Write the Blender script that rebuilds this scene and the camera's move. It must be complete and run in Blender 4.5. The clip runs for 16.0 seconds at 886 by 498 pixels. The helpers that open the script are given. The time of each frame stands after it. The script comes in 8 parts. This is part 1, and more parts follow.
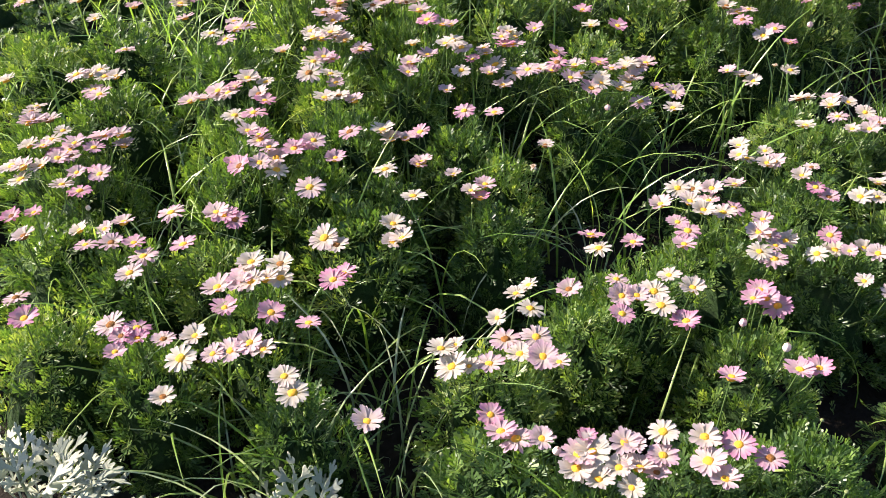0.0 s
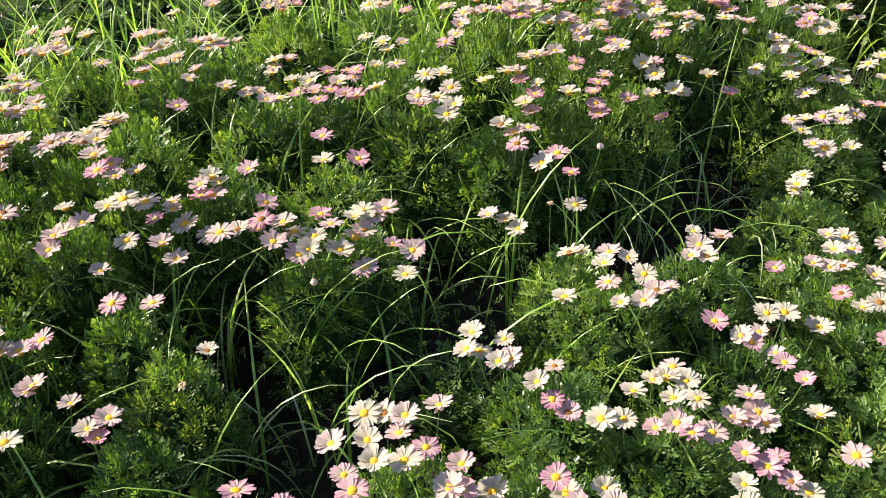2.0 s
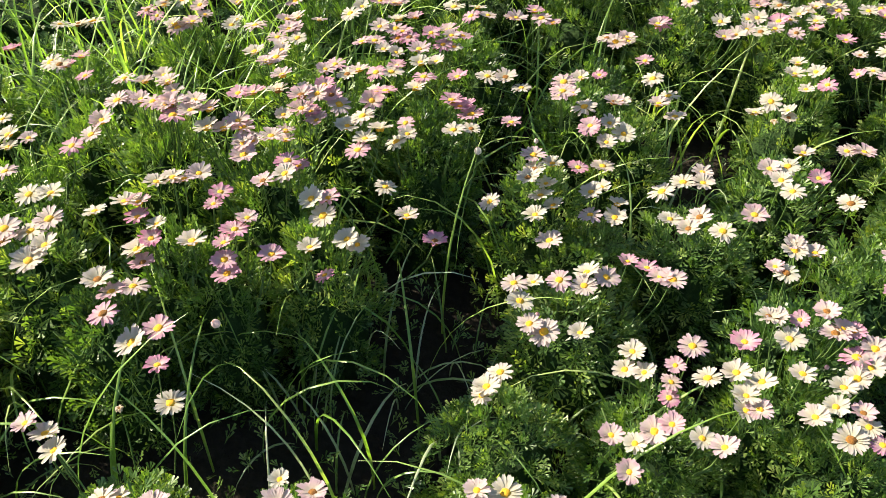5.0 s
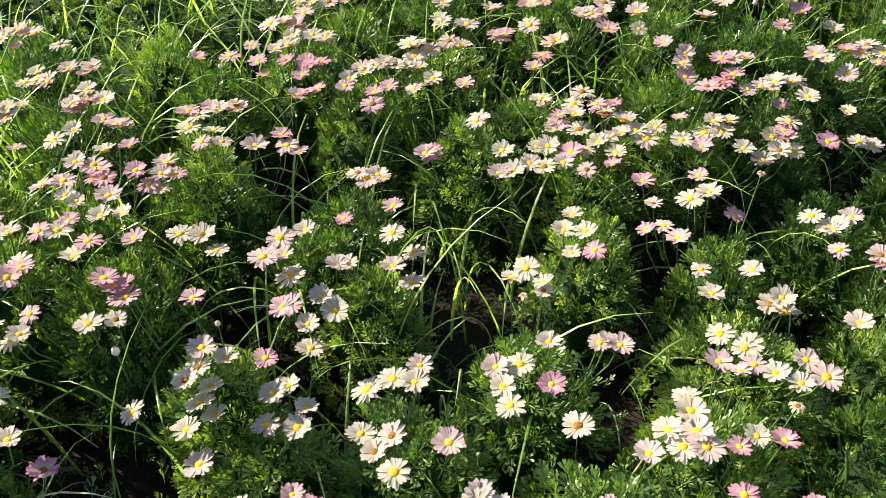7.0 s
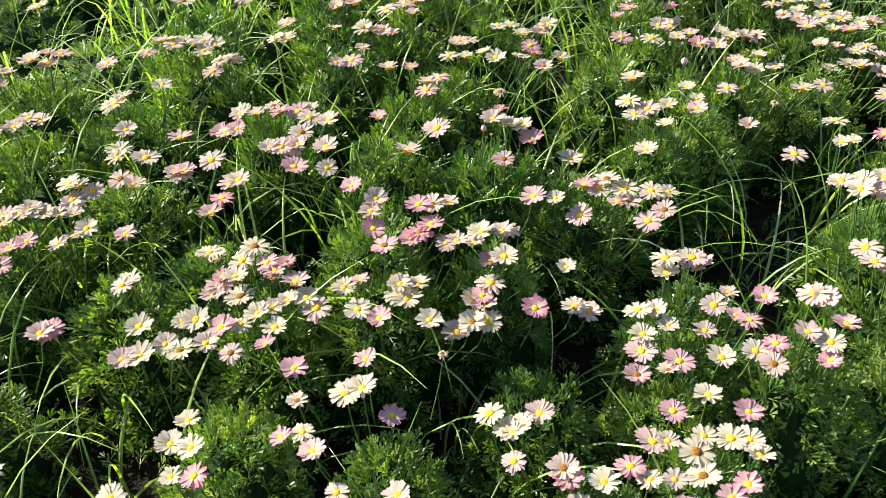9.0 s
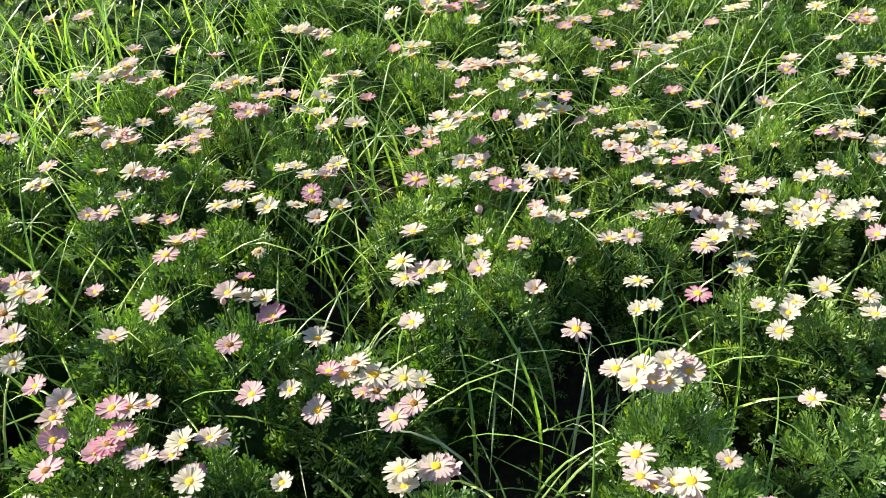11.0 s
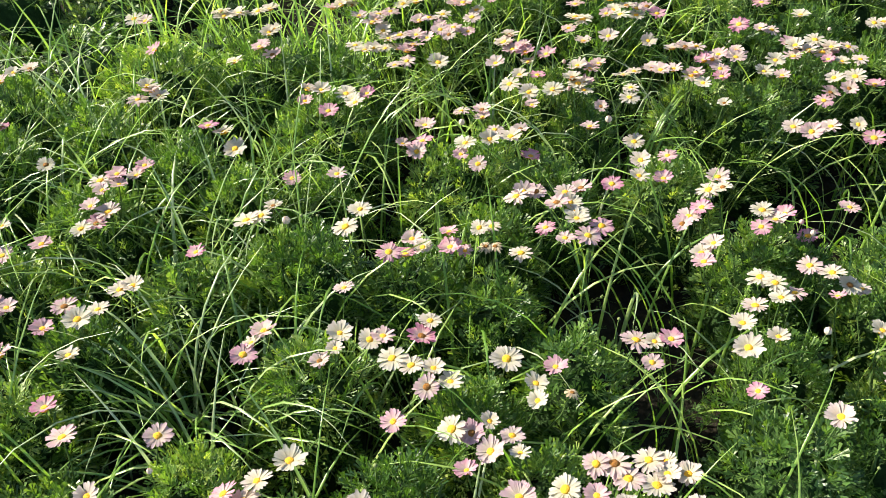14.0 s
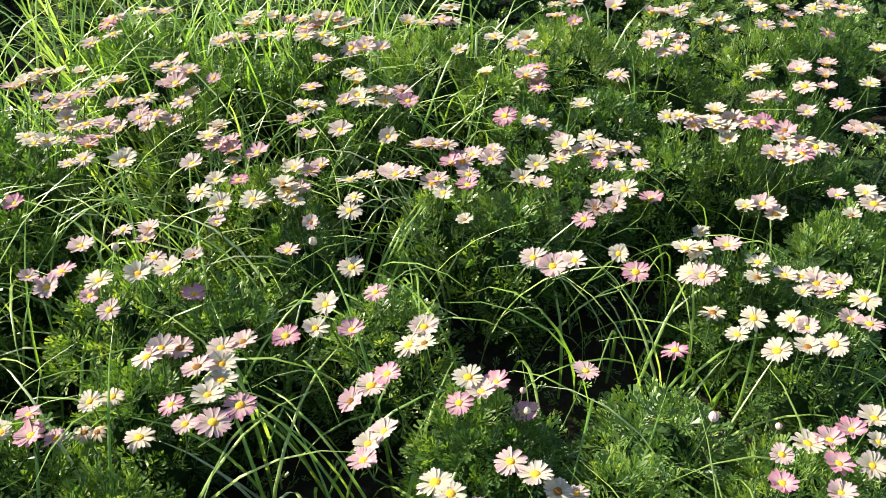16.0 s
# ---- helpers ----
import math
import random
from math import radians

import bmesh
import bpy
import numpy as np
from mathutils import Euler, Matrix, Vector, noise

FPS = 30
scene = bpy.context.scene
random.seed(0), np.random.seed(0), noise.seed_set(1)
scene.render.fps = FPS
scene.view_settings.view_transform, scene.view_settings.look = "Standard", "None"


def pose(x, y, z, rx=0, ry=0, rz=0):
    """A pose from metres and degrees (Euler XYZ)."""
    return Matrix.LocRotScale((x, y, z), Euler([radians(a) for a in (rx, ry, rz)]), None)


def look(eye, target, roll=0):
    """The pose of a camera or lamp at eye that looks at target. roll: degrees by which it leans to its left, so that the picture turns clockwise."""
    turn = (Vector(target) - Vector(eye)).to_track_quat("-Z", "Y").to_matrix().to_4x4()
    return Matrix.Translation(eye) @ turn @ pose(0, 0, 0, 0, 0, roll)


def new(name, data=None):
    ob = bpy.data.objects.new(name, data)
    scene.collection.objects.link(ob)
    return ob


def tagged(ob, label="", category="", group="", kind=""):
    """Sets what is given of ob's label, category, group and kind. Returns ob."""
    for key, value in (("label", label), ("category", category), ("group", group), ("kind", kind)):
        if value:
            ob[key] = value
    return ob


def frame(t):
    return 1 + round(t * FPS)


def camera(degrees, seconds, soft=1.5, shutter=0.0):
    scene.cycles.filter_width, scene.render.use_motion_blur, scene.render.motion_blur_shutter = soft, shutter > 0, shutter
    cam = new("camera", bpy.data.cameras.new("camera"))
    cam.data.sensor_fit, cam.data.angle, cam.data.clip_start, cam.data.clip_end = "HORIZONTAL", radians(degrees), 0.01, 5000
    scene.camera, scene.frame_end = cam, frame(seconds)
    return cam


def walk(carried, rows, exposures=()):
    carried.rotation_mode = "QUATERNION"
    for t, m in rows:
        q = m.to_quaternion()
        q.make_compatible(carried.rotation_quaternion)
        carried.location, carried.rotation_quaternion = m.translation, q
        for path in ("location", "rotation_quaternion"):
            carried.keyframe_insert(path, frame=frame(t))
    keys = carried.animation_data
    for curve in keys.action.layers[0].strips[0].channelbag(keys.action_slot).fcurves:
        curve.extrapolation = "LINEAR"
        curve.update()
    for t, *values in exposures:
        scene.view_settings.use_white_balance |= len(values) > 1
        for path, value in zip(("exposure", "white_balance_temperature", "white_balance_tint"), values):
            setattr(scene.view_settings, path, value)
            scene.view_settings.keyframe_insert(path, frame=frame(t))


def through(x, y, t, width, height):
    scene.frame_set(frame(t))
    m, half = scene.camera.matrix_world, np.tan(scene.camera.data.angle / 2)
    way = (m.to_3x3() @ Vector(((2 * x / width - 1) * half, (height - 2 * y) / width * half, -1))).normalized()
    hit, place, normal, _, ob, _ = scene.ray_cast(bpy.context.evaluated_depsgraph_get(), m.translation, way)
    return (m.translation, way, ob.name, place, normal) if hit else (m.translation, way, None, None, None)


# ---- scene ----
cam = camera(51.0, 16.0, soft=0.7)
PATH = [
    (0, (0.0000, 0.0000, 1.3862), (0.0000, 1.1266, 0.3958), 1.59),
    (0.5, (0.1453, 0.1560, 1.3850), (0.1542, 1.2857, 0.3982), -0.10),
    (1, (0.2660, 0.2984, 1.3908), (0.2826, 1.4300, 0.4064), 0.12),
    (1.5, (0.3748, 0.4152, 1.3954), (0.4146, 1.5490, 0.4142), -0.27),
    (2, (0.5288, 0.5391, 1.3815), (0.5505, 1.6708, 0.3972), 0.51),
    (2.5, (0.6550, 0.6358, 1.3632), (0.6567, 1.7636, 0.3742), 0.13),
    (3, (0.7684, 0.7855, 1.3565), (0.7506, 1.9023, 0.3554), -0.21),
    (3.2, (0.8154, 0.8499, 1.3672), (0.7789, 1.9600, 0.3591), -0.08),
    (5.3, (1.3209, 1.2891, 1.4047), (1.2546, 2.3198, 0.3170), 1.25),
    (5.5, (1.3680, 1.3533, 1.3980), (1.2971, 2.3850, 0.3114), 1.01),
    (6, (1.4848, 1.5281, 1.3982), (1.4007, 2.5573, 0.3103), 1.96),
    (6.5, (1.5897, 1.6274, 1.4066), (1.5063, 2.6449, 0.3077), 0.86),
    (7, (1.7501, 1.7027, 1.4199), (1.6390, 2.7148, 0.3184), 0.53),
    (7.5, (1.8567, 1.7814, 1.4093), (1.7611, 2.7977, 0.3103), 0.47),
    (8, (1.9784, 1.9268, 1.3920), (1.8968, 2.9488, 0.2970), 0.55),
    (8.2, (2.0320, 1.9879, 1.3890), (1.9722, 3.0183, 0.3005), 1.73),
    (10.3, (2.4589, 2.2326, 1.3436), (2.3401, 3.3124, 0.3092), -0.59),
    (10.5, (2.4891, 2.2768, 1.3476), (2.3964, 3.3575, 0.3115), 0.06),
    (11, (2.5978, 2.4408, 1.3627), (2.5162, 3.5647, 0.3727), 0.13),
    (11.5, (2.7209, 2.5728, 1.3645), (2.6660, 3.7084, 0.3861), -1.22),
    (12, (2.9063, 2.7118, 1.3782), (2.8735, 3.8475, 0.3989), -0.03),
    (12.5, (3.0375, 2.8330, 1.3814), (2.9904, 3.9604, 0.3932), 0.75),
    (13, (3.1819, 3.0384, 1.3890), (3.0899, 4.1358, 0.3705), 0.36),
    (13.5, (3.3441, 3.2234, 1.4185), (3.2756, 4.2904, 0.3665), 0.30),
    (14, (3.5680, 3.3988, 1.4353), (3.5076, 4.4630, 0.3799), 0.86),
    (14.5, (3.7444, 3.5360, 1.4321), (3.7005, 4.6024, 0.3782), 0.80),
    (15, (3.8874, 3.7067, 1.3893), (3.8673, 4.8159, 0.3797), 2.31),
    (15.5, (3.9581, 3.7929, 1.3659), (3.9524, 4.9030, 0.3571), 2.55),
    (16, (4.0290, 3.8491, 1.3228), (4.0200, 4.9445, 0.2980), 3.22),
]
walk(cam, [(t, look(eye, target, roll)) for t, eye, target, roll in PATH],
     [(0.0, 1.38, 6050, 24), (1.5, 1.40, 6450, 11), (8.0, 1.37, 6500, 4), (10.5, 1.43, 6250, 0), (16.0, 1.34, 6300, 5)])

# ---- light ----
SUN_FROM, SUN_UP = 71.0, 30.0          # degrees: bearing left of +y, and elevation
sun_way = Vector((-math.sin(radians(SUN_FROM)) * math.cos(radians(SUN_UP)),
                  math.cos(radians(SUN_FROM)) * math.cos(radians(SUN_UP)), math.sin(radians(SUN_UP))))
world = bpy.data.worlds.new("sky")
scene.world = world
world.use_nodes = True
sky = world.node_tree.nodes.new("ShaderNodeTexSky")
sky.sky_type, sky.sun_disc = "NISHITA", False
sky.sun_elevation, sky.sun_rotation = radians(SUN_UP), radians(-SUN_FROM)
world.node_tree.links.new(sky.outputs[0], world.node_tree.nodes["Background"].inputs[0])
world.node_tree.nodes["Background"].inputs[1].default_value = 0.092
sun = new("sun", bpy.data.lights.new("sun", "SUN"))
sun.data.energy, sun.data.angle, sun.data.color = 5.6, radians(0.55), (1.0, 0.89, 0.70)
sun.matrix_world = look(sun_way * 20, (0, 0, 0))


# ---- materials ----
def material(name):
    mat = bpy.data.materials.new(name)
    mat.use_nodes = True
    mat.node_tree.nodes.clear()
    return mat, mat.node_tree.nodes, mat.node_tree.links


def ramp(nodes, stops):
    node = nodes.new("ShaderNodeValToRGB")
    while len(node.color_ramp.elements) < len(stops):
        node.color_ramp.elements.new(0.5)
    for element, (at, colour) in zip(node.color_ramp.elements, stops):
        element.position, element.color = at, (*colour, 1)
    return node


def thin(name, stops, through, gloss, rough, scale, per_island=True, bump=0.2, see=0.4, per_thing=0.0, heart=None):
    """A thin living surface: reflects and lets light through. stops: its colours from piece to piece; heart: the paler colour round a flower's disc."""
    mat, nodes, links = material(name)
    out = nodes.new("ShaderNodeOutputMaterial")
    coord = nodes.new("ShaderNodeTexCoord")
    grain = nodes.new("ShaderNodeTexNoise")
    grain.inputs["Scale"].default_value, grain.inputs["Detail"].default_value = scale, 4
    links.new(coord.outputs["Object"], grain.inputs["Vector"])
    pick = nodes.new("ShaderNodeNewGeometry").outputs["Random Per Island"] if per_island else nodes.new("ShaderNodeObjectInfo").outputs["Random"]
    blend = nodes.new("ShaderNodeMath")
    blend.operation, blend.inputs[1].default_value = "MULTIPLY_ADD", 0.55
    links.new(grain.outputs["Fac"], blend.inputs[0])
    half = nodes.new("ShaderNodeMath")
    half.operation, half.inputs[1].default_value, half.inputs[2].default_value = "MULTIPLY_ADD", 0.7, -0.12
    links.new(pick, half.inputs[0])
    links.new(half.outputs[0], blend.inputs[2])
    vary = nodes.new("ShaderNodeMath")
    vary.operation, vary.inputs[1].default_value, vary.inputs[2].default_value = "MULTIPLY_ADD", per_thing, -per_thing / 2
    links.new(nodes.new("ShaderNodeObjectInfo").outputs["Random"], vary.inputs[0])
    total = nodes.new("ShaderNodeMath")
    total.operation = "ADD"
    links.new(blend.outputs[0], total.inputs[0])
    links.new(vary.outputs[0], total.inputs[1])
    colour = ramp(nodes, stops)
    links.new(total.outputs[0], colour.inputs[0])
    tone = colour.outputs[0]
    if heart:
        away = nodes.new("ShaderNodeVectorMath")
        away.operation = "LENGTH"
        links.new(coord.outputs["Object"], away.inputs[0])
        fade = nodes.new("ShaderNodeMapRange")
        fade.inputs["From Min"].default_value, fade.inputs["From Max"].default_value = 0.009, 0.018
        links.new(away.outputs["Value"], fade.inputs["Value"])
        blush = nodes.new("ShaderNodeMix")
        blush.data_type = "RGBA"
        blush.inputs[6].default_value = (*heart, 1)
        links.new(fade.outputs["Result"], blush.inputs[0])
        links.new(tone, blush.inputs[7])
        tone = blush.outputs[2]
    front = nodes.new("ShaderNodeBsdfPrincipled")
    front.inputs["Roughness"].default_value = rough
    front.inputs["Specular IOR Level"].default_value = gloss
    links.new(tone, front.inputs["Base Color"])
    relief = nodes.new("ShaderNodeBump")
    relief.inputs["Strength"].default_value, relief.inputs["Distance"].default_value = bump, 0.002
    links.new(grain.outputs["Fac"], relief.inputs["Height"])
    links.new(relief.outputs[0], front.inputs["Normal"])
    back = nodes.new("ShaderNodeBsdfTranslucent")
    tint = nodes.new("ShaderNodeMix")
    tint.data_type, tint.blend_type, tint.inputs[0].default_value = "RGBA", "MULTIPLY", 1.0
    tint.inputs[7].default_value = (*through, 1)
    links.new(tone, tint.inputs[6])
    links.new(tint.outputs[2], back.inputs["Color"])
    both = nodes.new("ShaderNodeMixShader")
    both.inputs[0].default_value = see
    links.new(front.outputs[0], both.inputs[1])
    links.new(back.outputs[0], both.inputs[2])
    links.new(both.outputs[0], out.inputs[0])
    return mat


def solid(name, stops, rough, scale, bump=0.4, distance=0.004, gloss=0.3):
    """An opaque surface with two scales of variation."""
    mat, nodes, links = material(name)
    out = nodes.new("ShaderNodeOutputMaterial")
    coord = nodes.new("ShaderNodeTexCoord")
    coarse, fine = nodes.new("ShaderNodeTexNoise"), nodes.new("ShaderNodeTexNoise")
    for node, by in ((coarse, 1), (fine, 9)):
        node.inputs["Scale"].default_value, node.inputs["Detail"].default_value = scale * by, 6
        links.new(coord.outputs["Object"], node.inputs["Vector"])
    mean = nodes.new("ShaderNodeMath")
    mean.operation, mean.inputs[1].default_value = "MULTIPLY_ADD", 0.5
    links.new(coarse.outputs["Fac"], mean.inputs[0])
    half = nodes.new("ShaderNodeMath")
    half.operation, half.inputs[1].default_value = "MULTIPLY", 0.5
    links.new(fine.outputs["Fac"], half.inputs[0])
    links.new(half.outputs[0], mean.inputs[2])
    colour = ramp(nodes, stops)
    links.new(mean.outputs[0], colour.inputs[0])
    shade = nodes.new("ShaderNodeBsdfPrincipled")
    shade.inputs["Roughness"].default_value, shade.inputs["Specular IOR Level"].default_value = rough, gloss
    links.new(colour.outputs[0], shade.inputs["Base Color"])
    relief = nodes.new("ShaderNodeBump")
    relief.inputs["Strength"].default_value, relief.inputs["Distance"].default_value = bump, distance
    links.new(mean.outputs[0], relief.inputs["Height"])
    links.new(relief.outputs[0], shade.inputs["Normal"])
    links.new(shade.outputs[0], out.inputs[0])
    return mat


leaf_green = thin("leaf_green", [(0.0, (0.026, 0.064, 0.020)), (0.45, (0.078, 0.148, 0.034)), (0.8, (0.165, 0.252, 0.060)), (1.0, (0.300, 0.360, 0.105))],
                  (1.75, 1.80, 0.5), 0.5, 0.38, 260, see=0.37, per_thing=0.4)
grass_green = thin("grass_green", [(0.0, (0.12, 0.24, 0.04)), (0.35, (0.22, 0.35, 0.08)), (0.6, (0.38, 0.48, 0.22)), (1.0, (0.66, 0.69, 0.50))],
                   (1.05, 1.15, 0.75), 0.9, 0.3, 120, per_island=False, see=0.42)
lush_green = thin("lush_green", [(0.0, (0.15, 0.29, 0.045)), (0.4, (0.26, 0.42, 0.080)), (0.7, (0.40, 0.54, 0.14)), (1.0, (0.60, 0.67, 0.30))],
                  (1.25, 1.35, 0.45), 0.9, 0.3, 120, see=0.5)
white_petal = thin("white_petal", [(0.0, (0.590, 0.470, 0.470)), (0.35, (0.605, 0.530, 0.495)), (0.7, (0.610, 0.560, 0.505)), (1.0, (0.620, 0.590, 0.515))],
                   (1.0, 0.97, 0.88), 0.2, 0.6, 300, per_island=False, see=0.5, heart=(0.58, 0.53, 0.40))
pale_petal = thin("pale_petal", [(0.0, (0.585, 0.370, 0.445)), (0.4, (0.600, 0.435, 0.480)), (0.75, (0.610, 0.500, 0.500)), (1.0, (0.615, 0.540, 0.510))],
                  (1.0, 0.9, 0.9), 0.2, 0.6, 300, per_island=False, see=0.5, heart=(0.58, 0.50, 0.42))
pink_petal = thin("pink_petal", [(0.0, (0.550, 0.215, 0.355)), (0.4, (0.580, 0.295, 0.410)), (0.75, (0.590, 0.370, 0.450)), (1.0, (0.600, 0.430, 0.470))],
                  (1.0, 0.85, 0.9), 0.2, 0.6, 300, per_island=False, see=0.5, heart=(0.58, 0.45, 0.43))
disc_yellow = solid("disc_yellow", [(0.25, (0.42, 0.19, 0.010)), (0.5, (0.66, 0.36, 0.020)), (0.75, (0.76, 0.50, 0.05))], 0.8, 240, 0.6, 0.003)
disc_brown = solid("disc_brown", [(0.25, (0.10, 0.035, 0.01)), (0.5, (0.26, 0.11, 0.02)), (0.75, (0.48, 0.25, 0.04))], 0.85, 240, 1.0, 0.003)
stem_green = solid("stem_green", [(0.3, (0.05, 0.09, 0.02)), (0.55, (0.09, 0.15, 0.035)), (0.8, (0.15, 0.16, 0.06))], 0.6, 60)
bud_skin = thin("bud_skin", [(0.0, (0.62, 0.30, 0.38)), (0.5, (0.72, 0.50, 0.50)), (1.0, (0.70, 0.66, 0.52))], (1.0, 0.9, 0.8), 0.2, 0.6, 300, per_island=False, see=0.2)
calyx_green = solid("calyx_green", [(0.3, (0.10, 0.14, 0.04)), (0.7, (0.24, 0.27, 0.11))], 0.7, 200)
silver_leaf = thin("silver_leaf", [(0.0, (0.28, 0.31, 0.22)), (0.5, (0.40, 0.43, 0.31)), (1.0, (0.56, 0.57, 0.43))], (0.8, 0.9, 0.7), 0.1, 0.9, 400, see=0.25, bump=0.5)
soil_dark = solid("soil_dark", [(0.3, (0.013, 0.011, 0.009)), (0.55, (0.025, 0.021, 0.016)), (0.8, (0.050, 0.042, 0.032))], 0.95, 7, 1.0, 0.02, gloss=0.1)
# dark green of the bush cores, standing in for deep shade between leaves
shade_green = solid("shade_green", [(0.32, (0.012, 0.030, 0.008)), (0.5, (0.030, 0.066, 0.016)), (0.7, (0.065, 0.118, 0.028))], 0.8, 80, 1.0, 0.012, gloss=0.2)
withered = thin("withered", [(0.0, (0.30, 0.21, 0.13)), (0.6, (0.44, 0.35, 0.24)), (1.0, (0.58, 0.50, 0.38))], (1.0, 0.9, 0.7), 0.15, 0.8, 120, see=0.25)


# ---- making meshes ----
class Pieces:
    """Vertices and faces gathered into one mesh."""

    def __init__(self):
        self.at, self.faces = [], []

    def add(self, points, faces):
        n = len(self.at)
        self.at.extend(points)
        self.faces.extend(tuple(n + i for i in face) for face in faces)

    def tube(self, line, radii, sides=4, cap=True):
        n = len(self.at)
        for k, (p, r) in enumerate(zip(line, radii)):
            way = (line[min(k + 1, len(line) - 1)] - line[max(k - 1, 0)]).normalized()
            a = way.orthogonal().normalized()
            b = way.cross(a)
            self.at.extend(p + r * (math.cos(s * math.tau / sides) * a + math.sin(s * math.tau / sides) * b) for s in range(sides))
        for k in range(len(line) - 1):
            for s in range(sides):
                i, j = n + k * sides + s, n + k * sides + (s + 1) % sides
                self.faces.append((i, j, j + sides, i + sides))
        if cap:
            self.faces.append(tuple(n + (len(line) - 1) * sides + s for s in range(sides)))

    def mesh(self, name, mat, smooth=True):
        me = bpy.data.meshes.new(name)
        me.from_pydata([tuple(p) for p in self.at], [], self.faces)
        me.materials.append(mat)
        if smooth:
            me.shade_smooth()
        me.update()
        return me


def part(name, me, parent, at=None, label=""):
    ob = new(name, me)
    ob.parent = parent
    if at is not None:
        ob.matrix_basis = at
    return tagged(ob, label)


rnd = random.Random(11)


def turned(way, spin=0.0):
    """A turn that brings +z onto way."""
    return Vector(way).to_track_quat("Z", "Y").to_matrix().to_4x4() @ Matrix.Rotation(spin, 4, "Z")


# ---- the leaf of a daisy bush: a narrow rib with finger lobes ----
def leaf_shape(length, rng):
    """Points and faces of one leaf that grows along +x and bends down along -z."""
    points, faces = [], []
    bend = rng.uniform(-0.15, 0.45)

    def on(x, y):
        return Vector((x * length, y * length, -bend * length * x * x + 0.25 * abs(y) * length))

    def lobe(root, side, size, slant, broad):
        n, x = len(points), (0.3, 0.62)[root == 2]
        dx, dy = math.cos(slant), math.sin(slant) * side
        points.extend([on(x + dx * size - dy * broad, dy * size + dx * broad), on(x + dx * size + dy * broad, dy * size - dx * broad)])
        faces.append((root, n + 1, n))

    points.extend([on(0, 0), on(0.3, -0.04), on(0.62, 0), on(0.3, 0.04)])
    faces.append((0, 1, 2, 3))
    lobe(2, 1, 0.46, rng.uniform(-0.12, 0.12), 0.066)
    for side in (-1, 1):
        lobe(2 + side, side, rng.uniform(0.36, 0.50), rng.uniform(0.30, 0.70), 0.058)
        lobe(2, side, rng.uniform(0.32, 0.46), rng.uniform(0.30, 0.70), 0.058)
    return points, faces


LEAVES = [leaf_shape(1.0, rnd) for _ in range(8)]


def foliage_mesh(radius, shoots, seed):
    """Leafy shoots over a low dome of height 1 m, to be scaled to the height of its bush."""
    rng = random.Random(seed)
    all_of = Pieces()
    golden = math.pi * (3 - math.sqrt(5))
    lump = [(rng.uniform(0, math.tau), rng.uniform(0.06, 0.16)) for _ in range(4)]
    for k in range(shoots):
        up = 1 - 1.02 * (k + 0.5) / shoots          # 1 at the crown, about 0 at the rim
        turn = golden * k + rng.uniform(-0.3, 0.3)
        out = math.sqrt(max(0.0, 1 - up * up)) * (1 + sum(a * math.cos((i + 2) * turn + p) for i, (p, a) in enumerate(lump)) * 0.6)
        tip = Vector((math.cos(turn) * out * radius, math.sin(turn) * out * radius, 0.04 + 0.29 * max(0.0, up) ** 0.9 + rng.uniform(-0.03, 0.012)))
        way = Vector((math.cos(turn) * out * 0.8, math.sin(turn) * out * 0.8, 0.65 + up * 0.5)).normalized()
        around = turned(way, rng.uniform(0, math.tau))
        count = rng.randint(7, 9)
        for j in range(count):
            points, faces = rng.choice(LEAVES)
            rise = j / count
            lean = radians(4 + 50 * (1 - rise) + rng.uniform(-12, 12))
            size = rng.uniform(0.030, 0.044) * (1.1 - 0.25 * rise)
            m = (Matrix.Translation(tip - way * (0.026 * (1 - rise) + 0.004)) @ around @ Matrix.Rotation(2.4 * j, 4, "Z")
                 @ Matrix.Rotation(lean - math.pi / 2, 4, "Y") @ Matrix.Rotation(rng.uniform(-0.5, 0.5), 4, "X") @ Matrix.Scale(size, 4))
            all_of.add([m @ p for p in points], faces)
    # dense old growth inside: an added dome that blocks light, coloured as deep shade
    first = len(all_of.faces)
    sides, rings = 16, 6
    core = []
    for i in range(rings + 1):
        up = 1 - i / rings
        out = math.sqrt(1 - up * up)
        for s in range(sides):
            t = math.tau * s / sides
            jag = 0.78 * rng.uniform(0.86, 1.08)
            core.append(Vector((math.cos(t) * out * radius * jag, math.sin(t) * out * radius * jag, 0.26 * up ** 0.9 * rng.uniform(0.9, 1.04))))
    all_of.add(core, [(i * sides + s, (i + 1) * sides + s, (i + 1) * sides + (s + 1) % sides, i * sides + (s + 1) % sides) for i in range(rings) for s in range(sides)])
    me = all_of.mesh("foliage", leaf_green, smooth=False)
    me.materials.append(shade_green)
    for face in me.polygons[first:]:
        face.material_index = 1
    return me


FOLIAGE = {0.11: [foliage_mesh(0.11, 82, 20 + i) for i in range(3)],
           0.15: [foliage_mesh(0.15, 128, 40 + i) for i in range(4)],
           0.19: [foliage_mesh(0.19, 170, 60 + i) for i in range(3)]}
SPARSE = {0.11: [foliage_mesh(0.11, 40, 80 + i) for i in range(2)],
          0.15: [foliage_mesh(0.15, 56, 90 + i) for i in range(2)]}


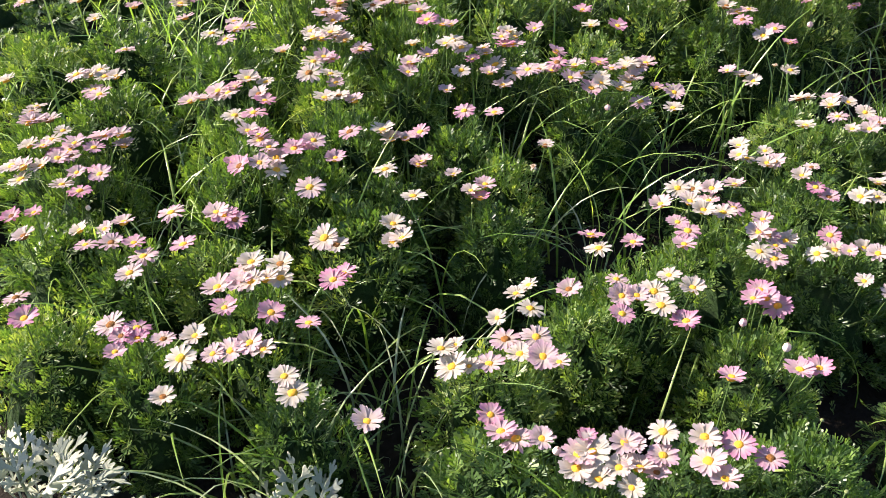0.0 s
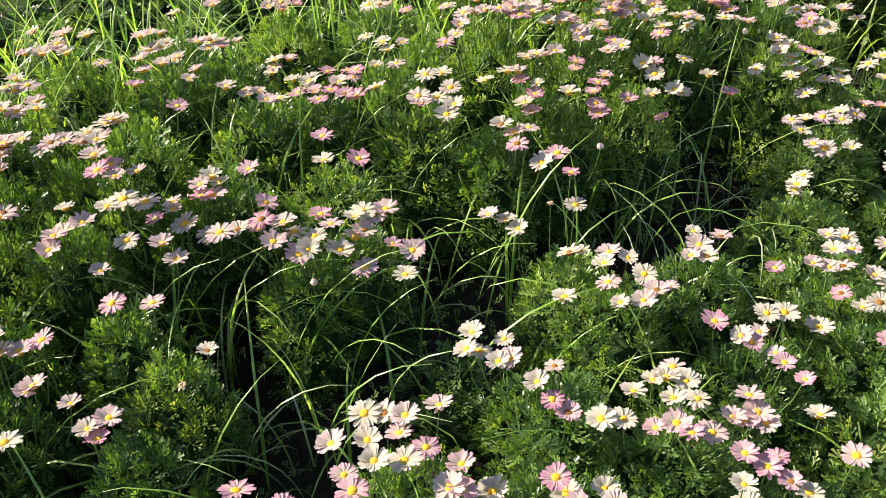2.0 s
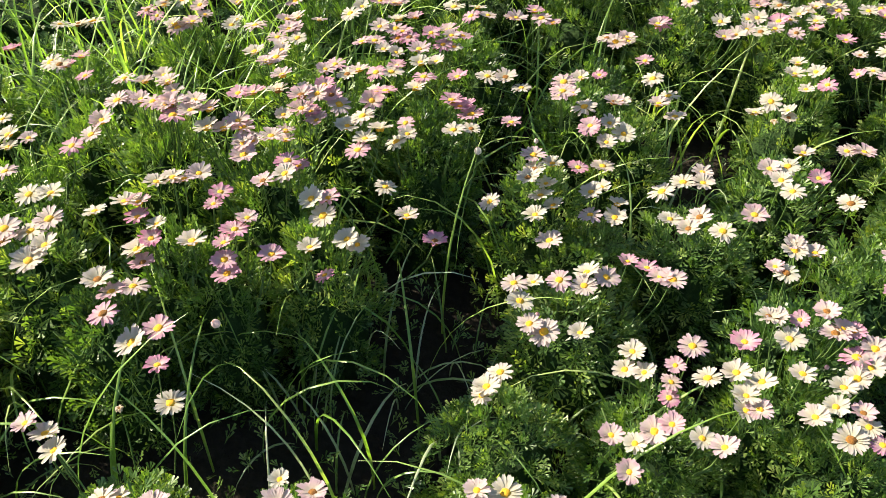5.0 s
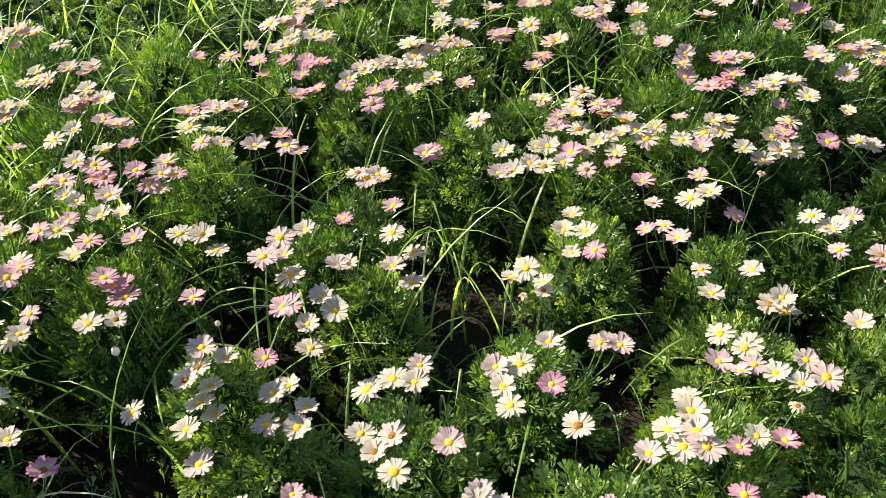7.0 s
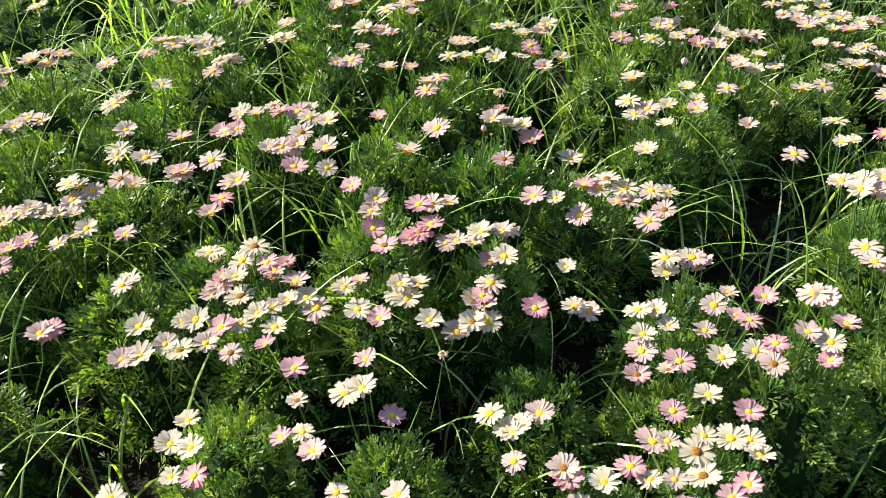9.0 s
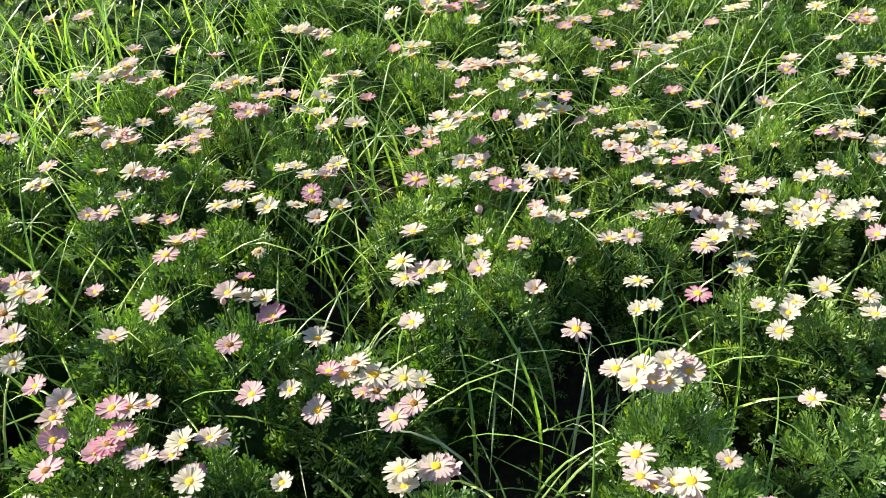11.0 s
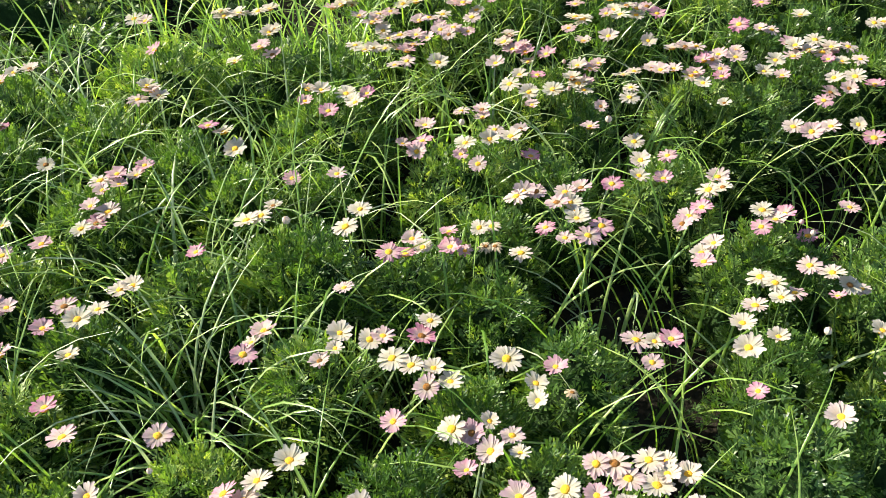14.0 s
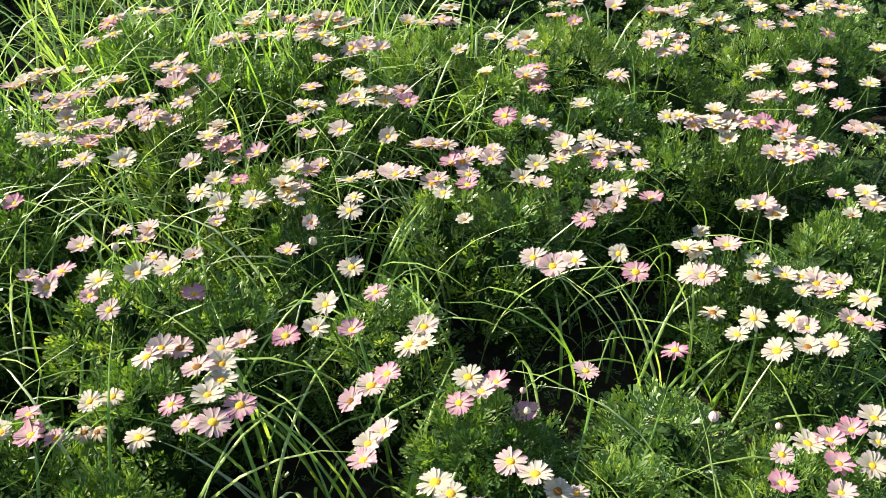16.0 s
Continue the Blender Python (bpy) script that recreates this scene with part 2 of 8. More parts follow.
# ---- flowers ----
def petals_mesh(name, count, cup, droop, mat, seed):
    """A ring of narrow petals that rise in a shallow bowl; about 48 mm across."""
    rng = random.Random(seed)
    all_of = Pieces()
    for k in range(count):
        a = math.tau * k / count + rng.uniform(-0.08, 0.08)
        long = 0.0248 * rng.uniform(0.86, 1.06)
        wide = 0.0032 * rng.uniform(0.85, 1.15)
        tilt = radians(cup + rng.uniform(-9, 9))
        layer = 0.0006 * (k % 2)
        twist = rng.uniform(-0.25, 0.25)
        c, s = math.cos(a), math.sin(a)
        ring = []
        for f, w in ((0.16, 0.5), (0.5, 0.9), (0.82, 0.95), (1.0, 0.42)):
            r = f * long * math.cos(tilt)
            z = f * long * math.sin(tilt) - droop * long * f * f + layer
            for side in (-1, 0, 1):
                y = side * wide * w
                zz = z + (abs(side) * 0.0009 * w) + side * twist * wide * f - (0.0004 if side == 0 and f == 1.0 else 0)
                rr = r - (0.0012 if side == 0 and f == 1.0 else 0)
                ring.append(Vector((c * rr - s * y, s * rr + c * y, zz)))
        faces = [(3 * i + j, 3 * i + j + 1, 3 * i + j + 4, 3 * i + j + 3) for i in range(3) for j in range(2)]
        all_of.add(ring, faces)
    return all_of.mesh(name, mat)


def dome_mesh(name, radius, high, mat, sides=9, rings=3):
    all_of = Pieces()
    points = [Vector((0, 0, high))]
    faces = []
    for i in range(1, rings + 1):
        a = i / rings * math.pi / 2 * 1.15
        for s in range(sides):
            t = math.tau * (s + 0.5 * (i % 2)) / sides
            bump = 1 + 0.06 * math.cos(5 * t + i)
            points.append(Vector((math.cos(t) * math.sin(a) * radius * bump, math.sin(t) * math.sin(a) * radius * bump, math.cos(a) * high)))
    faces += [(0, 1 + s, 1 + (s + 1) % sides) for s in range(sides)]
    for i in range(rings - 1):
        for s in range(sides):
            p, q = 1 + i * sides + s, 1 + i * sides + (s + 1) % sides
            faces.append((p, p + sides, q + sides, q))
    all_of.add(points, faces)
    return all_of.mesh(name, mat)


W, P, K, B, D = "white", "pale pink", "pink", "bud", "withered"
PETALS = {tone: [petals_mesh("petals", 19 + i, (24, 15, 30, 9, 19)[i], (0.14, 0.10, 0.16, 0.14, 0.06)[i], mat, 7 + i) for i in range(5)]
          for tone, mat in ((W, white_petal), (P, pale_petal), (K, pink_petal))}
PETALS[D] = [petals_mesh("petals", 12, 30, 0.7, withered, 31), petals_mesh("petals", 14, 62, 0.8, withered, 32)]
DISCS = [dome_mesh("disc", 0.0072, 0.0044, disc_yellow), dome_mesh("disc", 0.0079, 0.0050, disc_yellow), dome_mesh("disc", 0.0077, 0.0056, disc_brown)]


def bud_mesh():
    """A closed bud: folded petals over a scaly cup."""
    all_of = Pieces()
    for k in range(9):
        a = math.tau * k / 9
        c, s = math.cos(a), math.sin(a)
        ring = []
        for z, r, w in ((0.0, 0.0048, 0.0015), (0.005, 0.0075, 0.0026), (0.011, 0.0066, 0.0024), (0.0165, 0.0022, 0.0010)):
            for side in (-1, 1):
                ring.append(Vector((c * r - s * side * w, s * r + c * side * w, z)))
        all_of.add(ring, [(2 * i, 2 * i + 1, 2 * i + 3, 2 * i + 2) for i in range(3)])
    return all_of.mesh("bud", bud_skin)


BUD, CUP = bud_mesh(), dome_mesh("calyx", 0.0056, 0.0050, calyx_green, 8, 3)


PLANTS = []


def daisy_bush(x, y, r, top, flowers, sparse=False):
    """One bush at (x, y): radius, height of its leaves, and its flowers as offsets from its middle, height and tone."""
    rng = random.Random(int(x * 1000) * 7919 + int(y * 1000))
    bush = new("daisy_bush")
    bush.location = (x, y, 0)
    tones = [f[3] for f in flowers]
    if len([t for t in tones if t != B]) >= 3:
        what = ("white" if tones.count(W) > 2 * (tones.count(P) + tones.count(K)) else
                "pink" if tones.count(K) > len(tones) / 2 else "white and pink")
        label = f"green marguerite daisy bush with {what} flowers in dark soil"
    elif flowers:
        label = "leafy marguerite daisy bush with a few open flowers in the bed"
    else:
        label = "leafy green marguerite daisy bush without open flowers in the bed"
    tagged(bush, label, "flower bush", "daisy bushes in the bed")
    leafage = SPARSE if sparse else FOLIAGE
    PLANTS.append((x, y))
    if sparse:
        top *= 0.72
    base = min(leafage, key=lambda k: abs(k - r))
    wide = max(r, 0.10) / base * rng.uniform(0.88, 1.0)
    part("foliage", rng.choice(leafage[base]), bush,
         Matrix.Rotation(rng.uniform(0, math.tau), 4, "Z") @ Matrix.Diagonal((wide, wide, top / 0.35, 1)))
    stems = Pieces()
    for k in range(7):
        a = math.tau * k / 7 + rng.uniform(-0.3, 0.3)
        end = Vector((math.cos(a) * r * 0.7, math.sin(a) * r * 0.7, top * rng.uniform(0.55, 0.85)))
        stems.tube([Vector((0.01 * math.cos(a), 0.01 * math.sin(a), -0.02)), end * 0.5 + Vector((0, 0, 0.01)), end], (0.005, 0.004, 0.002), 4)
    for dx, dy, z, tone in flowers:
        at = Vector((dx, dy, z))
        if tone == B:
            way = Vector((rng.uniform(-0.3, 0.3), rng.uniform(-0.3, 0.3), 1)).normalized()
            bud = part("bud", BUD, bush, Matrix.Translation(at) @ turned(way) @ Matrix.Scale(rng.uniform(0.75, 0.95), 4), "closed pink flower bud")
            part("calyx", CUP, bud, Matrix.Rotation(math.pi, 4, "X") @ Matrix.Translation((0, 0, -0.004)))
        else:
            way = Vector((dx * 0.8 + rng.gauss(-0.14, 0.12), dy * 0.8 + rng.gauss(0.10, 0.12), 1)).normalized()
            size = (0.60 if tone == D else 0.90) * (1.1 if y < 2.2 and x < 0.7 else 1.0) * rng.choice((0.85, 0.98, 1.04, 1.08, 1.12, 1.18)) * rng.uniform(0.95, 1.05) * (0.95 if tone == K else 1.0) 
            petals = part("flower", rng.choice(PETALS[tone]), bush, Matrix.Translation(at) @ turned(way, rng.uniform(0, math.tau)) @ Matrix.Scale(size, 4),
                          f"{tone} daisy flower")
            part("disc", DISCS[2 if tone == D else rng.choice((0, 0, 0, 1, 1, 1, 1, 2))], petals, label="brown flower disc" if tone == D else "yellow flower disc")
        low = Vector((dx * 0.75, dy * 0.75, max(0.1, z - rng.uniform(0.09, 0.13))))
        stems.tube([low, (low + at) / 2 + Vector((dx, dy, 0)) * 0.05, at - way * 0.0005], (0.0013, 0.0012, 0.0010), 4, False)
    for _ in range(rng.choice((0, 1, 1, 2))):
        a, q = rng.uniform(0, math.tau), r * math.sqrt(rng.uniform(0, 0.8))
        tip = Vector((math.cos(a) * q, math.sin(a) * q, top + 0.015 - 0.5 * q * q / r))
        bud = part("bud", BUD if rng.random() < 0.15 else CUP, bush, Matrix.Translation(tip) @ Matrix.Scale(rng.uniform(0.45, 0.65), 4), "small closed flower bud")
        stems.tube([tip - Vector((0, 0, 0.06)), tip], (0.0011, 0.0009), 3, False)
    tagged(part("branchwork", stems.mesh("branchwork", stem_green), bush), "thin green stems among the leaves", kind="stuff")


# ---- ground ----
def ground():
    """Soil with clods under the bed, reaching out to the horizon."""
    def steps(lo, hi, fine):
        inner = [lo + (hi - lo) * i / fine for i in range(fine + 1)]
        reach = [0.5 * 1.8 ** i for i in range(1, 15)]
        return [lo - d for d in reversed(reach)] + inner + [hi + d for d in reach]
    xs, ys = steps(-1.6, 5.6, 144), steps(0.2, 6.6, 128)
    all_of = Pieces()
    points = []
    for gy in ys:
        for gx in xs:
            past = max(-1.6 - gx, gx - 5.6, 0.2 - gy, gy - 6.6, 0.0)
            fade = max(0.0, 1 - past / 2.0)
            h = fade * (0.035 * noise.noise(Vector((gx * 5, gy * 5, 0))) + 0.02 * noise.noise(Vector((gx * 17, gy * 17, 3))))
            points.append(Vector((gx, gy, h)))
    n = len(xs)
    all_of.add(points, [(j * n + i, j * n + i + 1, (j + 1) * n + i + 1, (j + 1) * n + i) for j in range(len(ys) - 1) for i in range(n - 1)])
    return tagged(new("ground", all_of.mesh("ground", soil_dark)), "dark bare soil of the flower bed", "ground", kind="structure")


ground()


# ---- the bushes of the bed ----
daisy_bush(-0.22, 0.90, 0.09, 0.30, [(0.120, -0.084, 0.341, P), (-0.043, 0.034, 0.354, W), (-0.006, -0.011, 0.348, W), (0.010, -0.039, 0.345, W), (0.021, 0.074, 0.372, K)])
daisy_bush(0.09, 0.81, 0.12, 0.31, [(-0.016, 0.029, 0.335, K), (-0.002, -0.003, 0.338, K), (0.019, -0.015, 0.339, P)])
daisy_bush(0.23, 0.76, 0.11, 0.31, [(-0.025, 0.034, 0.350, K), (0.038, 0.018, 0.356, P), (0.025, 0.022, 0.355, P), (0.074, 0.002, 0.355, P), (-0.019, 0.010, 0.348, W), (-0.043, -0.015, 0.343, W), (-0.015, -0.032, 0.343, W), (0.014, -0.015, 0.347, W), (0.041, -0.016, 0.350, P), (0.063, -0.023, 0.350, P), (0.028, -0.043, 0.344, W), (-0.038, 0.006, 0.345, P), (-0.068, 0.012, 0.342, B), (-0.086, 0.034, 0.342, P)])
daisy_bush(0.39, 0.79, 0.12, 0.32, [(-0.025, 0.000, 0.361, W), (0.020, -0.009, 0.359, K), (0.059, -0.028, 0.356, K), (-0.026, -0.036, 0.356, P), (-0.008, -0.062, 0.352, P), (-0.081, 0.007, 0.362, W), (0.032, 0.103, 0.368, K)])
daisy_bush(0.54, 0.79, 0.13, 0.34, [])
daisy_bush(-0.66, 1.02, 0.13, 0.32, [(-0.015, 0.023, 0.340, P), (0.015, -0.023, 0.340, K)])
daisy_bush(-0.47, 0.98, 0.09, 0.32, [(-0.017, -0.046, 0.340, K), (-0.016, -0.014, 0.340, K), (0.009, -0.018, 0.340, K), (0.003, 0.004, 0.340, K), (-0.039, 0.010, 0.340, P), (0.049, -0.018, 0.341, P), (0.084, -0.056, 0.342, W), (0.076, -0.130, 0.340, W)])
daisy_bush(0.09, 0.99, 0.12, 0.30, [(-0.071, -0.055, 0.328, W), (-0.045, -0.050, 0.323, W), (-0.015, -0.043, 0.322, P), (-0.067, -0.011, 0.326, W), (-0.089, -0.023, 0.331, W), (0.012, 0.011, 0.320, P), (0.032, -0.029, 0.330, W), (0.058, 0.001, 0.338, P), (0.065, -0.045, 0.344, P), (0.087, -0.064, 0.353, P), (0.001, 0.062, 0.315, W), (0.036, 0.148, 0.287, W), (0.054, 0.077, 0.324, W)])
daisy_bush(0.52, 1.01, 0.13, 0.33, [(0.010, -0.091, 0.359, K), (0.042, -0.084, 0.355, K), (-0.001, -0.053, 0.361, B), (-0.002, 0.091, 0.347, K), (0.019, 0.057, 0.345, K), (0.002, 0.066, 0.350, K), (-0.023, 0.060, 0.357, K), (-0.059, -0.011, 0.370, B)])
daisy_bush(0.89, 0.97, 0.15, 0.24, [(0.050, 0.092, 0.323, W), (-0.068, -0.016, 0.335, P), (-0.026, 0.012, 0.332, K)], sparse=True)
daisy_bush(-0.31, 1.09, 0.10, 0.33, [(-0.063, -0.123, 0.344, W), (-0.029, -0.157, 0.344, P), (-0.003, -0.153, 0.347, P), (0.024, -0.142, 0.352, P), (-0.027, -0.071, 0.354, K), (0.049, -0.091, 0.366, K), (-0.047, -0.026, 0.354, P), (-0.010, -0.023, 0.363, P), (0.000, 0.020, 0.368, W), (0.009, -0.026, 0.368, W), (0.032, -0.021, 0.371, W), (0.054, -0.018, 0.372, W), (0.049, 0.013, 0.372, W), (-0.008, -0.005, 0.365, P)])
daisy_bush(0.25, 1.08, 0.09, 0.33, [(-0.102, 0.070, 0.297, W), (0.033, -0.027, 0.371, P), (0.055, -0.031, 0.376, P), (0.026, -0.075, 0.380, K), (0.038, 0.045, 0.340, P), (-0.039, 0.035, 0.322, P)])
daisy_bush(0.34, 1.15, 0.09, 0.36, [(0.029, -0.036, 0.362, W), (0.057, -0.079, 0.375, W), (-0.004, -0.133, 0.388, W), (-0.007, -0.092, 0.378, W), (0.031, -0.160, 0.382, K)])
daisy_bush(-0.55, 1.19, 0.11, 0.32, [(0.038, -0.083, 0.340, P), (0.050, -0.041, 0.340, P), (-0.055, -0.016, 0.340, P), (-0.076, 0.021, 0.340, W), (-0.034, 0.026, 0.340, P), (-0.007, 0.045, 0.340, P), (-0.013, -0.010, 0.340, P), (0.025, -0.009, 0.340, K), (0.072, 0.066, 0.348, P)])
daisy_bush(-0.39, 1.21, 0.11, 0.33, [(-0.048, -0.036, 0.346, K), (0.015, 0.018, 0.367, K), (0.035, 0.007, 0.369, K), (-0.003, 0.029, 0.365, P)])
daisy_bush(-0.16, 1.30, 0.12, 0.34, [(0.002, -0.208, 0.366, K), (-0.013, -0.227, 0.370, K), (-0.040, -0.115, 0.361, W), (-0.018, -0.131, 0.359, W), (0.071, -0.047, 0.337, W), (0.089, -0.082, 0.336, W), (0.073, -0.087, 0.330, W)])
daisy_bush(0.27, 1.19, 0.10, 0.28, [(0.005, 0.047, 0.309, W), (-0.005, 0.086, 0.306, K), (0.063, 0.047, 0.325, K)])
daisy_bush(0.74, 1.30, 0.15, 0.27, [(-0.022, -0.010, 0.274, W), (-0.038, -0.004, 0.305, K), (0.032, -0.004, 0.276, W), (-0.012, -0.040, 0.299, P), (0.038, -0.044, 0.298, P), (-0.080, -0.063, 0.311, W), (-0.011, -0.119, 0.299, W), (0.076, -0.117, 0.289, W), (0.032, -0.138, 0.292, P)])
daisy_bush(-0.71, 1.27, 0.12, 0.32, [(-0.005, -0.079, 0.340, P), (-0.010, -0.015, 0.340, K), (-0.045, -0.027, 0.340, K), (0.050, 0.050, 0.340, K), (0.010, 0.071, 0.337, P)])
daisy_bush(0.10, 1.35, 0.07, 0.31, [(-0.051, 0.011, 0.333, W), (-0.025, 0.028, 0.335, P), (-0.034, -0.004, 0.329, K)])
daisy_bush(0.50, 1.29, 0.14, 0.32, [(-0.086, -0.079, 0.345, K), (-0.073, -0.042, 0.346, K), (-0.086, -0.015, 0.343, P), (-0.045, -0.013, 0.369, W), (-0.006, -0.004, 0.358, W), (-0.057, 0.034, 0.351, W), (-0.014, 0.059, 0.334, P), (0.023, 0.028, 0.344, K), (-0.107, 0.037, 0.340, P), (-0.065, 0.096, 0.334, W), (-0.036, 0.098, 0.330, W), (-0.006, 0.083, 0.344, P), (0.042, 0.104, 0.340, P), (0.044, -0.084, 0.339, W), (0.067, -0.098, 0.335, P), (0.078, -0.062, 0.334, P), (0.054, -0.034, 0.340, P), (0.113, -0.021, 0.310, W), (0.071, 0.003, 0.338, P), (0.070, -0.036, 0.337, K)])
daisy_bush(1.00, 1.26, 0.13, 0.26, [(-0.052, -0.114, 0.296, P), (-0.001, 0.051, 0.304, K), (0.016, 0.066, 0.306, K), (0.025, 0.026, 0.303, K), (-0.044, 0.017, 0.310, W), (-0.034, 0.007, 0.279, W), (-0.019, -0.026, 0.297, W), (0.044, 0.008, 0.302, W), (0.021, -0.063, 0.298, P)])
daisy_bush(-0.72, 1.44, 0.13, 0.32, [(0.011, -0.014, 0.340, P), (0.004, 0.027, 0.340, P), (0.045, 0.015, 0.340, K), (0.056, 0.054, 0.340, P), (0.082, 0.059, 0.340, P), (-0.053, 0.016, 0.340, P), (-0.032, 0.069, 0.340, W), (0.038, -0.066, 0.340, P), (0.081, -0.068, 0.340, P), (-0.012, -0.024, 0.340, P), (-0.066, -0.053, 0.340, P), (-0.036, -0.048, 0.340, W), (-0.002, 0.010, 0.335, P), (0.092, 0.044, 0.326, P), (0.044, 0.058, 0.336, P), (-0.085, 0.027, 0.332, W), (-0.051, 0.049, 0.331, W), (0.065, -0.044, 0.333, K), (-0.026, 0.012, 0.326, K), (-0.093, -0.044, 0.334, W), (-0.064, -0.079, 0.331, W)])
daisy_bush(-0.40, 1.43, 0.12, 0.37, [(0.163, -0.137, 0.384, P), (0.066, -0.079, 0.391, P), (0.031, -0.085, 0.387, K), (0.131, -0.022, 0.391, K), (0.122, -0.033, 0.391, K), (0.075, -0.031, 0.392, P), (0.051, 0.004, 0.394, K), (0.153, -0.001, 0.389, P), (0.197, -0.038, 0.376, K), (0.096, -0.083, 0.380, W), (0.012, -0.063, 0.380, K), (0.146, 0.002, 0.381, K), (0.091, -0.051, 0.382, P), (0.056, -0.010, 0.393, P), (0.027, 0.022, 0.390, P)])
daisy_bush(-0.24, 1.40, 0.09, 0.37, [])
daisy_bush(-0.11, 1.40, 0.10, 0.33, [(-0.012, 0.091, 0.374, W), (0.006, 0.076, 0.365, W), (0.032, 0.081, 0.363, P), (0.060, 0.104, 0.364, K), (0.067, 0.027, 0.349, P), (0.059, 0.017, 0.348, P), (0.126, -0.000, 0.341, P), (0.053, -0.065, 0.337, W), (-0.001, -0.008, 0.354, W)])
daisy_bush(0.73, 1.47, 0.12, 0.30, [(-0.041, -0.017, 0.321, W), (-0.021, -0.046, 0.317, K), (0.001, -0.064, 0.307, K), (-0.011, 0.018, 0.317, P), (-0.123, 0.068, 0.298, W), (-0.096, 0.029, 0.315, W), (-0.077, 0.036, 0.314, P), (-0.144, 0.056, 0.315, W), (-0.134, 0.099, 0.307, W), (-0.083, 0.087, 0.305, W)])
daisy_bush(0.91, 1.40, 0.12, 0.28, [(-0.139, -0.029, 0.336, W), (-0.107, -0.029, 0.337, W), (-0.052, -0.014, 0.295, K), (-0.011, -0.046, 0.324, K), (-0.027, -0.023, 0.318, P), (0.022, -0.036, 0.313, P), (-0.082, 0.029, 0.327, W), (-0.025, 0.016, 0.326, W), (0.007, 0.008, 0.335, W), (-0.013, 0.080, 0.322, P), (-0.049, 0.053, 0.323, W), (0.001, 0.052, 0.323, W), (-0.028, 0.059, 0.323, W), (0.090, 0.025, 0.320, P), (0.073, -0.016, 0.314, P), (0.103, -0.021, 0.313, P), (0.056, -0.012, 0.315, P), (0.095, -0.003, 0.316, P), (0.062, -0.069, 0.307, K)])
daisy_bush(1.16, 1.36, 0.13, 0.26, [(-0.044, -0.051, 0.330, P), (-0.063, 0.033, 0.313, W)], sparse=True)
daisy_bush(0.12, 1.51, 0.07, 0.31, [(0.048, -0.075, 0.338, D), (0.074, -0.013, 0.345, W)])
daisy_bush(-0.84, 1.58, 0.13, 0.32, [(0.005, -0.008, 0.340, W), (0.013, -0.048, 0.340, P), (0.021, -0.038, 0.340, P), (-0.089, 0.106, 0.340, W), (0.004, 0.019, 0.335, W), (0.047, -0.032, 0.336, P)])
daisy_bush(-0.42, 1.57, 0.13, 0.36, [(-0.015, 0.014, 0.390, P), (-0.068, 0.015, 0.373, P), (0.017, 0.055, 0.399, W), (-0.004, 0.031, 0.394, K), (-0.097, 0.021, 0.363, P), (0.013, -0.068, 0.391, W), (0.068, -0.040, 0.408, K), (0.052, -0.012, 0.405, P), (-0.027, 0.020, 0.380, W), (0.053, 0.053, 0.393, W), (-0.040, 0.031, 0.382, P), (0.049, -0.063, 0.395, K)])
daisy_bush(-0.21, 1.55, 0.13, 0.39, [(-0.026, 0.083, 0.410, W), (-0.012, 0.053, 0.408, P), (-0.026, -0.020, 0.418, W), (0.000, -0.004, 0.413, W), (0.029, -0.005, 0.405, P), (0.027, -0.079, 0.382, K)])
daisy_bush(0.03, 1.60, 0.09, 0.33, [(0.085, 0.081, 0.366, P), (0.005, -0.020, 0.366, K), (0.066, -0.016, 0.361, P), (-0.032, 0.053, 0.367, P)])
daisy_bush(0.58, 1.64, 0.11, 0.23, [], sparse=True)
daisy_bush(1.08, 1.57, 0.13, 0.25, [(-0.004, -0.039, 0.297, P), (-0.001, -0.066, 0.304, K), (0.018, -0.105, 0.310, K), (-0.090, 0.022, 0.306, K), (0.013, 0.065, 0.282, W), (0.045, 0.070, 0.278, W), (0.104, 0.054, 0.258, W), (-0.015, 0.015, 0.289, P), (-0.051, -0.005, 0.300, W), (-0.038, -0.019, 0.300, K)])
daisy_bush(1.29, 1.60, 0.11, 0.28, [(-0.035, 0.041, 0.287, W), (0.067, -0.009, 0.301, P), (-0.017, -0.031, 0.286, K)])
daisy_bush(-0.74, 1.72, 0.15, 0.31, [(-0.021, -0.001, 0.340, W), (0.011, -0.006, 0.340, W), (-0.051, -0.002, 0.340, P), (0.020, -0.077, 0.340, P), (0.034, -0.005, 0.340, W), (0.021, 0.110, 0.340, P), (-0.008, 0.022, 0.339, W), (-0.006, -0.040, 0.327, P)])
daisy_bush(0.85, 1.70, 0.13, 0.28, [(-0.098, -0.053, 0.309, W), (-0.009, -0.076, 0.319, W), (0.031, -0.067, 0.314, P), (0.058, -0.041, 0.312, P), (-0.020, -0.019, 0.312, P), (0.045, 0.002, 0.311, W), (-0.018, 0.034, 0.306, W), (0.025, 0.050, 0.305, W), (-0.004, 0.067, 0.302, P), (-0.052, 0.077, 0.297, W), (-0.073, 0.072, 0.297, W), (0.083, -0.028, 0.310, P)])
